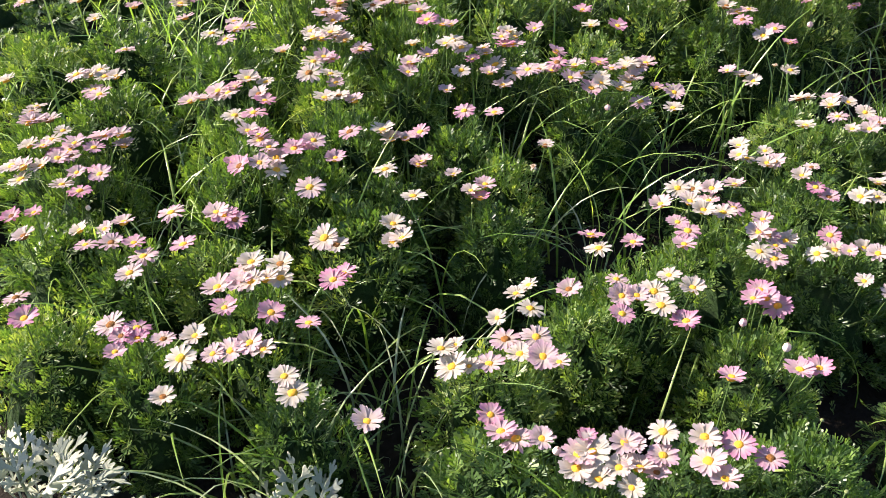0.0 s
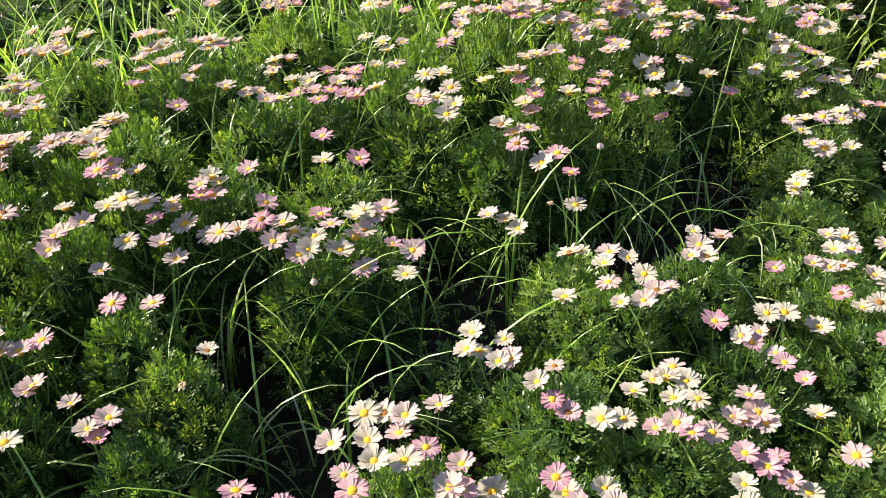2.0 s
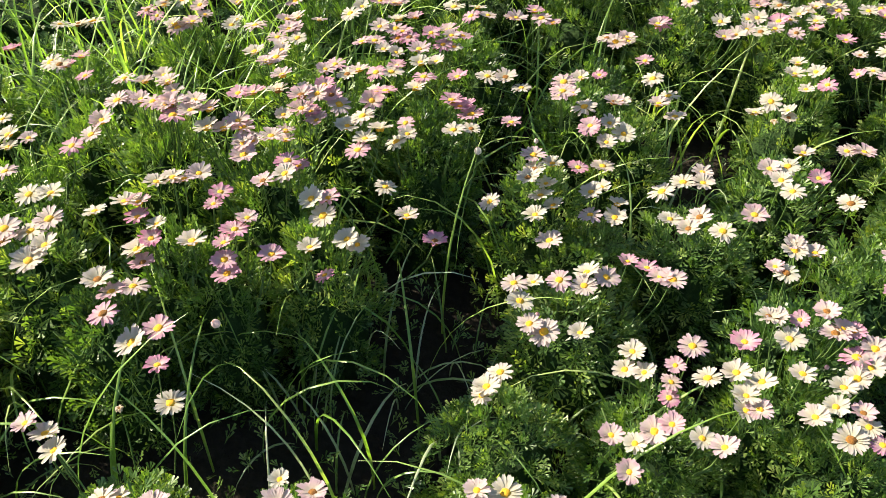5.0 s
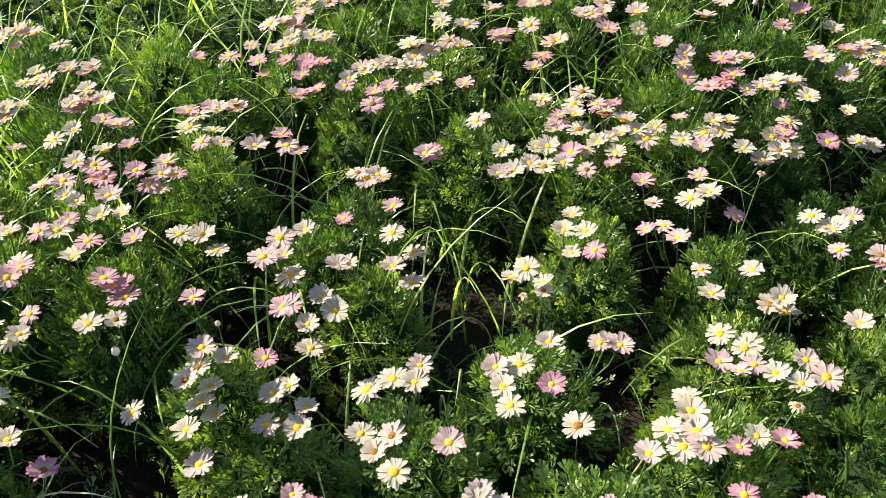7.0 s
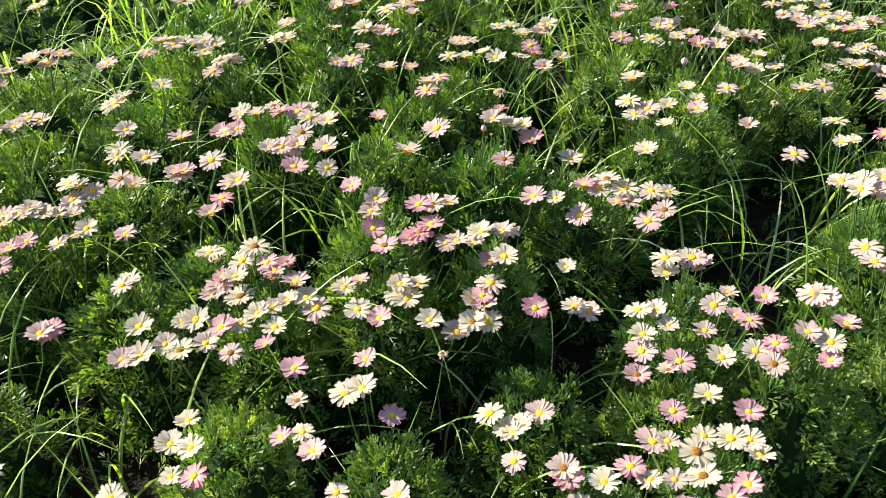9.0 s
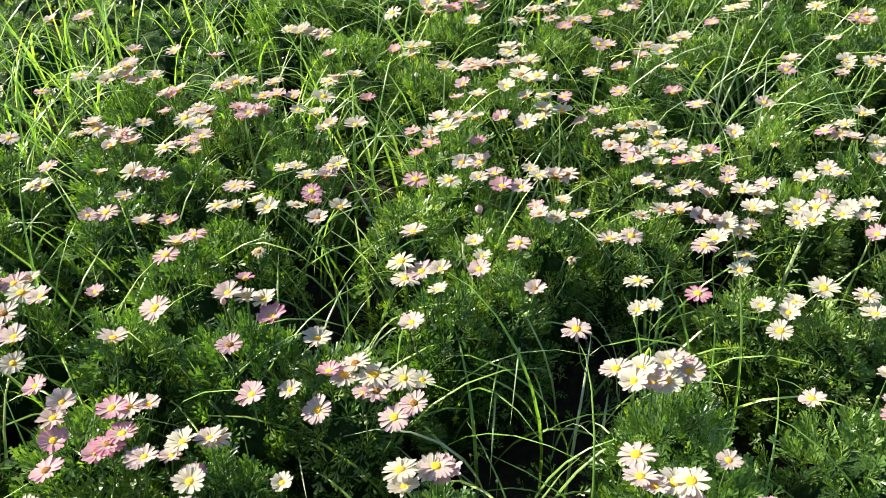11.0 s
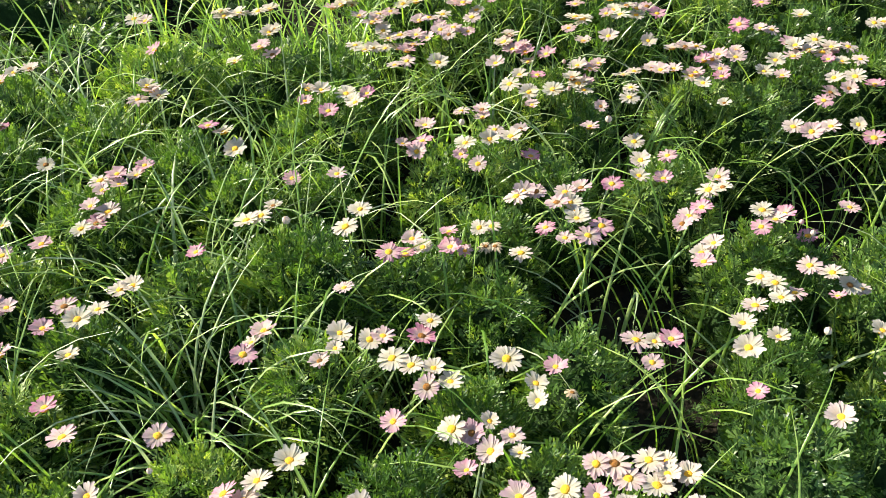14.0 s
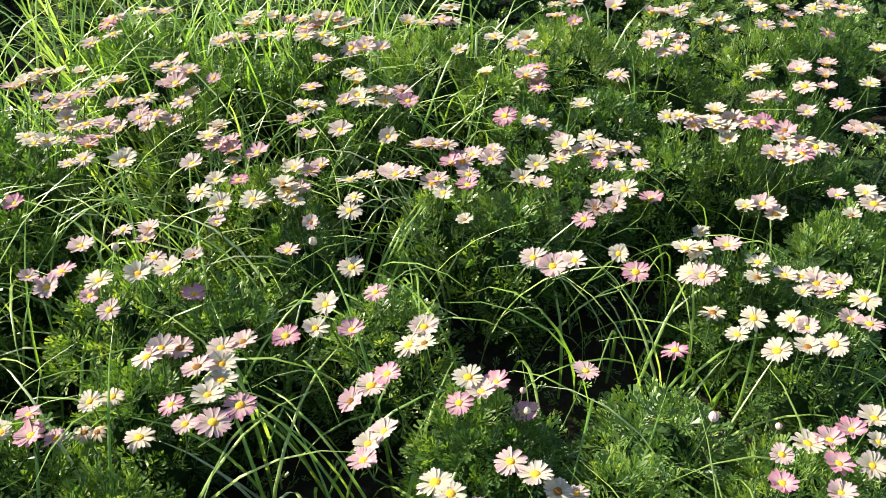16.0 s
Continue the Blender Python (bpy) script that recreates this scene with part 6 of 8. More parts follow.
daisy_bush(4.08, 4.38, 0.10, 0.31, [(-0.095, 0.002, 0.331, W), (-0.071, 0.036, 0.337, P), (-0.031, 0.048, 0.346, W), (0.003, 0.080, 0.325, P), (-0.030, 0.089, 0.337, W), (-0.044, -0.022, 0.331, W), (-0.093, -0.046, 0.329, W), (0.035, -0.004, 0.328, B), (-0.049, 0.108, 0.329, W)])
daisy_bush(1.86, 4.54, 0.14, 0.28, [], sparse=True)
daisy_bush(2.47, 4.50, 0.14, 0.31, [(-0.136, -0.072, 0.340, W), (-0.058, -0.013, 0.340, P), (-0.026, -0.022, 0.340, W), (0.037, 0.006, 0.340, K), (-0.007, 0.061, 0.340, K), (0.050, -0.002, 0.340, P), (0.040, 0.082, 0.340, P), (0.055, -0.104, 0.342, W), (-0.052, -0.043, 0.329, P), (0.003, -0.019, 0.331, K), (-0.032, 0.089, 0.339, K), (0.074, -0.018, 0.332, P), (0.053, 0.054, 0.328, P)])
daisy_bush(3.21, 4.56, 0.10, 0.30, [(-0.124, -0.072, 0.313, K), (-0.059, 0.020, 0.306, W), (-0.035, 0.033, 0.308, W), (-0.019, 0.060, 0.308, W), (0.017, 0.010, 0.319, B)])
daisy_bush(3.28, 4.53, 0.09, 0.34, [])
daisy_bush(3.45, 4.53, 0.11, 0.30, [(-0.094, 0.049, 0.349, W), (-0.115, 0.014, 0.339, W), (-0.034, -0.042, 0.340, K), (-0.008, -0.027, 0.321, K), (0.019, 0.004, 0.309, W), (0.001, 0.001, 0.330, P), (0.063, 0.008, 0.346, K), (0.092, -0.001, 0.311, K), (0.067, -0.008, 0.325, K)])
daisy_bush(3.60, 4.47, 0.09, 0.30, [])
daisy_bush(4.09, 4.60, 0.09, 0.30, [(-0.128, -0.048, 0.339, P), (-0.148, -0.060, 0.326, W), (-0.150, -0.092, 0.337, K)])
daisy_bush(4.28, 4.53, 0.09, 0.32, [])
daisy_bush(1.32, 4.58, 0.14, 0.29, [(-0.042, -0.026, 0.320, K), (0.053, 0.034, 0.334, K), (-0.053, 0.087, 0.349, P)], sparse=True)
daisy_bush(2.83, 4.64, 0.14, 0.31, [(0.071, 0.013, 0.335, K), (0.058, -0.031, 0.334, P), (0.081, -0.010, 0.332, P), (0.052, -0.128, 0.330, W), (0.051, -0.073, 0.332, P), (-0.064, 0.024, 0.340, W), (0.112, 0.045, 0.332, K), (0.100, 0.027, 0.323, P), (0.044, -0.002, 0.331, P), (0.069, -0.105, 0.321, K), (0.084, -0.082, 0.329, P)])
daisy_bush(3.59, 4.66, 0.11, 0.30, [(0.120, -0.120, 0.344, P), (0.157, -0.121, 0.354, P), (0.140, -0.078, 0.351, W), (0.089, -0.078, 0.327, K), (0.183, -0.086, 0.345, K), (0.049, -0.108, 0.291, W), (-0.026, -0.066, 0.307, W), (-0.004, -0.048, 0.295, W), (-0.013, -0.123, 0.317, D), (0.003, -0.120, 0.316, D), (0.109, -0.017, 0.331, P), (0.135, 0.003, 0.315, W), (0.144, -0.033, 0.326, W), (0.050, 0.017, 0.325, P), (0.037, -0.004, 0.330, P), (0.073, 0.026, 0.318, P)])
daisy_bush(4.15, 4.60, 0.10, 0.30, [(0.034, -0.102, 0.312, W), (-0.065, 0.038, 0.323, P), (-0.044, 0.057, 0.321, K), (-0.001, 0.032, 0.294, K), (-0.025, -0.066, 0.317, P), (0.006, -0.087, 0.323, W), (0.083, 0.098, 0.309, P)])
daisy_bush(4.37, 4.67, 0.12, 0.28, [(-0.008, 0.066, 0.322, K), (0.028, -0.049, 0.317, B), (0.097, 0.123, 0.301, W)])
daisy_bush(4.54, 4.57, 0.13, 0.32, [(-0.076, -0.053, 0.331, K), (-0.065, -0.006, 0.327, P), (-0.028, 0.012, 0.328, W), (0.002, 0.018, 0.330, K), (0.002, -0.020, 0.334, K), (0.043, -0.022, 0.337, W), (0.035, 0.036, 0.331, K), (-0.008, -0.066, 0.337, P), (0.070, 0.056, 0.333, W), (0.062, 0.016, 0.336, W)])
daisy_bush(1.12, 4.68, 0.14, 0.25, [(-0.055, 0.023, 0.330, P), (-0.020, -0.037, 0.328, W)], sparse=True)
daisy_bush(1.47, 4.75, 0.13, 0.24, [(-0.036, -0.026, 0.359, P)], sparse=True)
daisy_bush(1.66, 4.71, 0.14, 0.25, [], sparse=True)
daisy_bush(2.03, 4.65, 0.13, 0.32, [(0.002, 0.007, 0.340, P), (0.010, 0.020, 0.340, W), (-0.011, -0.027, 0.338, P)])
daisy_bush(2.20, 4.67, 0.12, 0.32, [(0.019, 0.002, 0.340, P), (0.051, 0.004, 0.340, K), (-0.031, 0.038, 0.340, P), (-0.051, -0.090, 0.340, W), (0.015, -0.010, 0.340, K), (-0.003, 0.055, 0.329, P)])
daisy_bush(2.45, 4.71, 0.13, 0.33, [])
daisy_bush(3.09, 4.73, 0.10, 0.30, [(-0.033, 0.082, 0.319, W), (-0.005, 0.050, 0.305, W), (-0.064, 0.089, 0.327, K)])
daisy_bush(3.25, 4.77, 0.10, 0.27, [(-0.051, -0.026, 0.269, K), (0.042, -0.051, 0.306, P)])
daisy_bush(3.69, 4.82, 0.11, 0.29, [(0.028, -0.124, 0.311, P), (0.057, -0.111, 0.311, P), (-0.036, -0.022, 0.309, K), (0.159, -0.103, 0.341, W), (0.114, -0.096, 0.313, K)])
daisy_bush(4.09, 4.65, 0.10, 0.31, [(-0.086, 0.066, 0.326, W), (-0.108, 0.073, 0.312, W), (-0.133, 0.003, 0.330, K), (-0.155, -0.008, 0.316, P), (-0.176, -0.054, 0.340, K), (-0.023, 0.013, 0.322, W), (-0.034, -0.034, 0.325, K)])
daisy_bush(4.75, 4.65, 0.12, 0.24, [(0.077, 0.015, 0.341, P)], sparse=True)
daisy_bush(1.22, 4.85, 0.15, 0.24, [(0.016, 0.014, 0.337, K), (0.026, 0.087, 0.337, W), (0.042, -0.058, 0.356, W), (0.060, -0.077, 0.356, K)], sparse=True)
daisy_bush(2.24, 4.83, 0.13, 0.32, [(-0.012, -0.024, 0.340, W), (0.017, -0.008, 0.340, W), (-0.035, -0.001, 0.340, W), (0.029, 0.032, 0.339, W)])
daisy_bush(2.61, 4.78, 0.11, 0.32, [(-0.019, 0.005, 0.340, W), (-0.004, -0.004, 0.340, P), (0.023, 0.000, 0.329, K)])
daisy_bush(2.97, 4.80, 0.10, 0.32, [])
daisy_bush(3.53, 4.84, 0.14, 0.30, [(0.025, -0.111, 0.341, P), (-0.008, -0.090, 0.344, K), (-0.001, -0.067, 0.353, W), (-0.094, -0.047, 0.310, P), (-0.087, -0.008, 0.305, K), (-0.122, -0.041, 0.323, P), (0.084, -0.022, 0.338, W), (0.044, -0.037, 0.340, W), (0.053, 0.013, 0.327, P), (0.104, 0.036, 0.314, P), (0.028, 0.054, 0.325, P), (-0.015, 0.076, 0.322, P), (0.026, 0.078, 0.324, P), (-0.088, 0.069, 0.286, P), (-0.013, 0.031, 0.325, B)])
daisy_bush(3.94, 4.84, 0.11, 0.29, [(-0.083, -0.072, 0.337, W), (-0.042, -0.107, 0.324, K), (0.061, -0.088, 0.319, P), (-0.018, -0.000, 0.295, K), (-0.068, 0.099, 0.248, W)])
daisy_bush(4.64, 4.85, 0.12, 0.30, [(-0.084, -0.019, 0.300, W), (-0.065, -0.036, 0.303, P), (-0.074, -0.076, 0.304, W), (-0.036, -0.073, 0.311, W), (-0.120, -0.085, 0.302, W), (-0.003, -0.027, 0.317, P), (0.019, -0.042, 0.325, P), (-0.016, 0.032, 0.312, P), (0.001, 0.050, 0.318, P), (0.026, 0.009, 0.326, W), (-0.031, 0.054, 0.309, P)])
daisy_bush(1.79, 4.92, 0.15, 0.26, [(0.104, 0.001, 0.327, P)], sparse=True)
daisy_bush(2.77, 4.88, 0.11, 0.32, [(0.141, 0.010, 0.340, W), (0.107, 0.043, 0.340, W), (0.124, 0.026, 0.340, P), (0.101, -0.001, 0.337, P)])
daisy_bush(3.23, 4.97, 0.15, 0.31, [(0.073, -0.065, 0.337, W), (0.062, -0.025, 0.315, W), (0.017, -0.063, 0.311, K), (-0.006, -0.008, 0.322, W), (-0.033, -0.009, 0.324, W), (0.087, 0.005, 0.310, K), (0.044, 0.000, 0.310, W), (-0.034, -0.041, 0.316, K)])
daisy_bush(3.77, 5.01, 0.09, 0.29, [(0.004, -0.095, 0.298, P), (0.030, -0.022, 0.297, P), (0.042, -0.075, 0.302, B), (-0.004, 0.019, 0.307, W), (0.030, 0.107, 0.316, P), (-0.016, 0.038, 0.310, W), (0.081, 0.078, 0.310, W), (0.090, 0.008, 0.302, W), (0.095, 0.040, 0.305, W), (-0.003, 0.057, 0.301, P), (0.107, 0.101, 0.305, W)])
daisy_bush(4.54, 4.96, 0.10, 0.28, [(-0.041, -0.129, 0.299, W), (-0.089, -0.091, 0.266, W), (-0.013, -0.012, 0.305, W), (-0.019, -0.043, 0.302, W), (0.025, -0.036, 0.303, W), (0.049, -0.040, 0.306, W), (0.069, -0.041, 0.309, W), (0.046, -0.071, 0.304, W), (-0.118, -0.032, 0.294, W), (-0.110, -0.054, 0.310, P), (-0.091, -0.048, 0.308, P), (-0.108, 0.000, 0.317, W), (-0.059, 0.018, 0.311, P), (-0.087, 0.074, 0.288, W), (-0.132, -0.004, 0.319, W)])
daisy_bush(1.47, 4.97, 0.14, 0.25, [(0.068, 0.045, 0.353, P), (-0.097, -0.018, 0.342, P), (-0.017, -0.051, 0.344, P), (-0.064, -0.007, 0.361, K)], sparse=True)
daisy_bush(2.09, 4.99, 0.15, 0.24, [(0.074, 0.038, 0.350, W), (-0.081, -0.065, 0.353, P)], sparse=True)
daisy_bush(2.55, 4.96, 0.14, 0.31, [(0.028, -0.047, 0.340, P), (0.070, 0.002, 0.340, W), (-0.085, 0.013, 0.340, P), (-0.049, 0.040, 0.340, W), (0.037, -0.008, 0.336, W)])
daisy_bush(4.14, 5.08, 0.11, 0.32, [(0.048, -0.216, 0.350, P), (0.079, -0.218, 0.366, P), (0.020, -0.193, 0.344, P), (0.064, -0.196, 0.339, W), (0.181, -0.191, 0.325, K), (0.156, -0.158, 0.331, W), (0.107, -0.080, 0.330, K), (0.128, -0.048, 0.327, P)])
daisy_bush(4.55, 4.99, 0.11, 0.29, [(0.026, 0.066, 0.318, W), (-0.024, 0.080, 0.321, W), (0.007, 0.088, 0.321, P)])
daisy_bush(1.79, 5.14, 0.14, 0.25, [(-0.074, 0.013, 0.320, K), (-0.043, 0.048, 0.322, P), (0.092, -0.005, 0.321, W), (-0.019, 0.059, 0.356, P)], sparse=True)
daisy_bush(2.30, 5.07, 0.14, 0.27, [], sparse=True)
daisy_bush(2.81, 5.13, 0.14, 0.32, [(-0.008, 0.034, 0.340, P), (-0.036, 0.043, 0.340, W), (0.044, -0.076, 0.340, K)])
daisy_bush(3.69, 5.11, 0.13, 0.29, [(-0.034, -0.161, 0.320, P), (-0.082, 0.082, 0.331, W), (-0.093, 0.060, 0.327, P), (-0.053, 0.043, 0.330, P), (-0.049, 0.022, 0.327, K), (-0.003, 0.019, 0.326, K), (-0.076, 0.032, 0.326, P), (-0.111, -0.011, 0.316, P), (-0.060, -0.053, 0.318, W), (-0.022, -0.050, 0.318, K), (-0.080, -0.087, 0.318, W), (-0.040, -0.114, 0.318, W), (0.025, -0.095, 0.312, W), (0.052, -0.047, 0.312, W), (0.064, -0.005, 0.316, W), (0.090, -0.011, 0.314, P), (0.010, -0.093, 0.314, W), (0.077, 0.070, 0.331, P), (-0.097, 0.053, 0.327, W), (-0.041, 0.000, 0.317, W), (-0.046, -0.088, 0.306, W), (0.078, -0.039, 0.299, W)])
daisy_bush(4.03, 5.13, 0.12, 0.29, [(0.023, -0.124, 0.307, W), (0.025, -0.051, 0.323, K), (0.068, 0.043, 0.331, P), (0.063, 0.016, 0.329, P), (-0.005, 0.006, 0.324, K), (-0.027, -0.037, 0.320, P), (-0.017, 0.053, 0.328, P), (-0.041, 0.049, 0.328, P), (-0.100, -0.028, 0.317, P), (-0.072, -0.024, 0.318, P), (0.025, -0.023, 0.324, P), (0.118, -0.022, 0.321, W), (0.030, 0.034, 0.322, P), (0.070, 0.044, 0.321, P), (0.006, 0.032, 0.319, K), (-0.015, -0.068, 0.316, W), (-0.066, 0.059, 0.317, P), (-0.114, -0.007, 0.307, P), (-0.037, -0.042, 0.315, W), (0.014, 0.017, 0.320, W)])
daisy_bush(4.73, 5.07, 0.13, 0.32, [(0.003, 0.034, 0.339, W), (-0.036, -0.025, 0.336, W), (0.009, 0.005, 0.339, P), (-0.047, 0.024, 0.337, P)])
daisy_bush(1.50, 5.16, 0.15, 0.28, [(0.002, -0.076, 0.348, P)], sparse=True)
daisy_bush(3.04, 5.16, 0.15, 0.31, [(-0.084, 0.062, 0.340, W), (-0.039, 0.054, 0.340, W), (-0.000, 0.068, 0.340, W), (0.049, -0.003, 0.339, W), (0.042, -0.018, 0.339, W), (-0.007, -0.132, 0.338, W), (0.033, -0.075, 0.339, P), (-0.043, 0.058, 0.338, W), (-0.072, 0.041, 0.339, W), (0.023, 0.084, 0.337, W), (0.032, -0.048, 0.325, P), (0.061, -0.083, 0.325, P)])
daisy_bush(3.20, 5.18, 0.11, 0.30, [(0.024, 0.119, 0.335, W), (0.019, 0.101, 0.334, W), (0.038, 0.139, 0.336, W), (0.068, 0.145, 0.334, W), (0.112, 0.155, 0.333, W), (0.065, 0.072, 0.325, P), (0.107, 0.086, 0.323, P), (0.103, 0.065, 0.320, W), (0.133, 0.101, 0.323, P), (0.124, 0.029, 0.316, W), (0.138, 0.002, 0.313, W), (0.163, 0.017, 0.314, P), (0.109, -0.037, 0.312, W), (0.092, -0.048, 0.313, W), (0.001, 0.096, 0.328, P), (0.042, 0.120, 0.324, W), (0.098, 0.049, 0.324, P), (0.117, 0.067, 0.305, W), (0.122, 0.032, 0.312, W), (0.134, -0.023, 0.304, W), (0.067, -0.020, 0.306, W)])
daisy_bush(3.25, 5.12, 0.11, 0.29, [(0.133, 0.021, 0.310, K), (0.146, 0.044, 0.312, P), (0.137, -0.013, 0.307, P), (0.205, -0.014, 0.306, W), (0.113, 0.048, 0.298, W), (0.111, -0.025, 0.303, P), (0.199, 0.016, 0.298, W)])
daisy_bush(4.27, 5.20, 0.12, 0.32, [(0.008, -0.137, 0.343, W), (0.044, -0.149, 0.357, W), (0.026, -0.181, 0.348, P), (0.092, -0.143, 0.335, K), (-0.088, -0.109, 0.324, P), (0.010, -0.072, 0.346, K), (-0.021, -0.030, 0.340, P), (-0.046, -0.015, 0.340, W), (0.001, 0.010, 0.342, W), (0.030, -0.017, 0.342, W), (0.066, -0.014, 0.343, P), (0.082, -0.057, 0.341, P), (0.041, -0.069, 0.340, W), (-0.097, -0.067, 0.334, W), (-0.054, -0.044, 0.331, P), (-0.054, 0.013, 0.331, K), (0.012, -0.024, 0.332, P), (0.035, -0.007, 0.333, K)])
daisy_bush(1.92, 5.29, 0.13, 0.24, [(-0.029, 0.035, 0.331, P), (-0.096, -0.036, 0.322, P), (-0.001, 0.080, 0.337, P)], sparse=True)
daisy_bush(2.35, 5.28, 0.13, 0.25, [(0.046, -0.014, 0.311, K)], sparse=True)
daisy_bush(2.56, 5.34, 0.15, 0.28, [(0.082, 0.068, 0.342, W)], sparse=True)
daisy_bush(3.49, 5.33, 0.11, 0.30, [(-0.131, -0.020, 0.327, W), (-0.102, -0.009, 0.328, W), (-0.009, -0.013, 0.331, P), (-0.008, 0.028, 0.336, P), (0.025, 0.024, 0.337, P), (0.007, -0.013, 0.332, P), (-0.037, -0.051, 0.323, W), (-0.090, -0.074, 0.318, P), (-0.010, -0.098, 0.319, P), (-0.039, -0.107, 0.317, P), (0.030, -0.065, 0.327, P), (-0.018, -0.125, 0.317, P), (0.005, 0.022, 0.322, P), (-0.039, 0.050, 0.328, P), (0.041, -0.031, 0.318, P), (-0.041, -0.083, 0.314, P), (-0.069, -0.048, 0.311, P), (0.023, -0.103, 0.313, P), (-0.066, -0.137, 0.312, P), (0.039, -0.025, 0.323, W), (-0.013, -0.091, 0.312, P), (-0.092, -0.125, 0.311, P)])
daisy_bush(3.84, 5.38, 0.15, 0.31, [(-0.086, -0.060, 0.340, P), (-0.071, -0.122, 0.339, W), (-0.088, -0.115, 0.339, W), (-0.004, -0.031, 0.340, W), (0.031, -0.057, 0.340, W), (-0.018, -0.096, 0.340, P), (0.053, -0.064, 0.340, P), (-0.017, -0.182, 0.334, P), (0.069, -0.189, 0.332, W), (0.014, -0.096, 0.340, W), (0.097, -0.087, 0.340, K), (-0.103, -0.150, 0.332, P), (-0.015, 0.001, 0.339, W), (0.053, -0.075, 0.327, W), (0.081, -0.037, 0.329, K), (0.001, -0.064, 0.331, W)])
daisy_bush(4.45, 5.29, 0.11, 0.31, [(-0.009, 0.008, 0.342, W), (-0.031, 0.001, 0.343, W), (0.011, 0.003, 0.342, P), (0.016, -0.011, 0.334, P), (0.002, 0.019, 0.333, W)])
daisy_bush(4.57, 5.28, 0.10, 0.32, [(-0.057, 0.043, 0.341, W), (-0.046, -0.011, 0.340, W), (-0.005, 0.013, 0.340, P), (0.027, 0.013, 0.340, K), (0.014, 0.002, 0.340, P), (-0.066, -0.008, 0.341, W), (0.053, -0.034, 0.340, W), (0.024, -0.078, 0.338, P), (0.054, -0.099, 0.338, W), (0.044, -0.079, 0.338, W), (0.044, 0.098, 0.340, W), (0.032, 0.091, 0.340, P), (-0.072, 0.015, 0.338, P), (-0.073, 0.004, 0.341, W), (-0.026, 0.033, 0.333, P), (0.063, -0.007, 0.339, K), (0.033, 0.029, 0.329, W), (-0.043, -0.034, 0.330, W)])
daisy_bush(4.72, 5.26, 0.11, 0.31, [(-0.071, -0.055, 0.339, K), (0.064, 0.026, 0.340, P), (0.082, 0.037, 0.340, W), (-0.014, -0.034, 0.340, P), (-0.061, -0.009, 0.334, W), (-0.075, -0.043, 0.334, P), (0.064, 0.064, 0.327, P), (0.052, 0.047, 0.329, P), (-0.041, -0.031, 0.338, W)])
daisy_bush(2.13, 5.36, 0.14, 0.26, [(0.006, 0.038, 0.337, W)], sparse=True)
daisy_bush(2.86, 5.38, 0.15, 0.26, [], sparse=True)
daisy_bush(3.09, 5.41, 0.12, 0.23, [], sparse=True)
daisy_bush(4.17, 5.36, 0.12, 0.31, [(-0.052, -0.089, 0.336, K), (-0.008, -0.105, 0.338, P), (0.014, 0.007, 0.339, K), (-0.011, 0.057, 0.339, K), (0.011, 0.075, 0.340, K), (-0.089, 0.048, 0.340, W), (0.091, -0.046, 0.341, W), (0.018, -0.103, 0.334, P), (0.013, 0.044, 0.337, P), (0.009, 0.033, 0.328, K), (-0.011, 0.044, 0.340, W)])
daisy_bush(4.34, 5.43, 0.12, 0.31, [(-0.000, -0.001, 0.340, P)])
daisy_bush(3.34, 5.51, 0.15, 0.33, [(-0.037, -0.085, 0.340, P), (-0.024, 0.016, 0.340, P), (-0.028, -0.007, 0.340, K), (0.070, 0.056, 0.340, P), (0.029, 0.055, 0.340, W), (-0.010, -0.035, 0.335, W)])
daisy_bush(3.57, 5.47, 0.12, 0.32, [(-0.010, 0.002, 0.340, P), (0.017, 0.009, 0.340, P), (-0.019, -0.010, 0.340, W), (0.028, 0.097, 0.340, W), (-0.081, -0.079, 0.339, P), (0.016, 0.072, 0.337, W), (0.057, 0.036, 0.332, W), (-0.008, -0.127, 0.332, K)])
daisy_bush(3.75, 5.53, 0.13, 0.32, [(-0.113, 0.046, 0.340, W), (-0.089, -0.024, 0.340, W), (-0.053, 0.037, 0.340, W), (-0.037, -0.029, 0.340, W), (-0.004, -0.019, 0.340, W), (0.017, 0.045, 0.340, P), (0.038, 0.018, 0.340, W), (-0.020, 0.053, 0.340, W), (0.090, -0.030, 0.340, P), (0.087, -0.059, 0.340, P), (0.009, -0.110, 0.340, P), (-0.042, 0.004, 0.340, P), (-0.084, 0.044, 0.338, K), (-0.034, -0.001, 0.333, W), (0.020, -0.051, 0.340, W), (-0.011, 0.056, 0.336, W), (0.055, 0.052, 0.335, W), (0.014, 0.049, 0.339, W), (0.060, -0.058, 0.337, P), (0.120, -0.053, 0.338, P), (-0.025, 0.030, 0.331, K)])
daisy_bush(4.12, 5.52, 0.12, 0.31, [(-0.093, -0.037, 0.340, P), (-0.025, 0.024, 0.340, W), (0.021, 0.003, 0.340, P), (0.045, 0.028, 0.340, W), (0.052, -0.018, 0.328, P)])
daisy_bush(4.71, 5.45, 0.13, 0.31, [(-0.069, -0.061, 0.340, P), (-0.076, 0.035, 0.340, W), (-0.085, 0.022, 0.340, W), (-0.002, 0.037, 0.340, P), (0.062, 0.066, 0.340, P), (0.129, 0.000, 0.340, W), (-0.021, -0.113, 0.340, P), (0.052, -0.077, 0.340, P), (0.040, -0.020, 0.340, P), (-0.095, 0.011, 0.337, W), (0.010, 0.068, 0.332, W), (0.056, 0.040, 0.330, P), (0.002, -0.009, 0.331, P)])
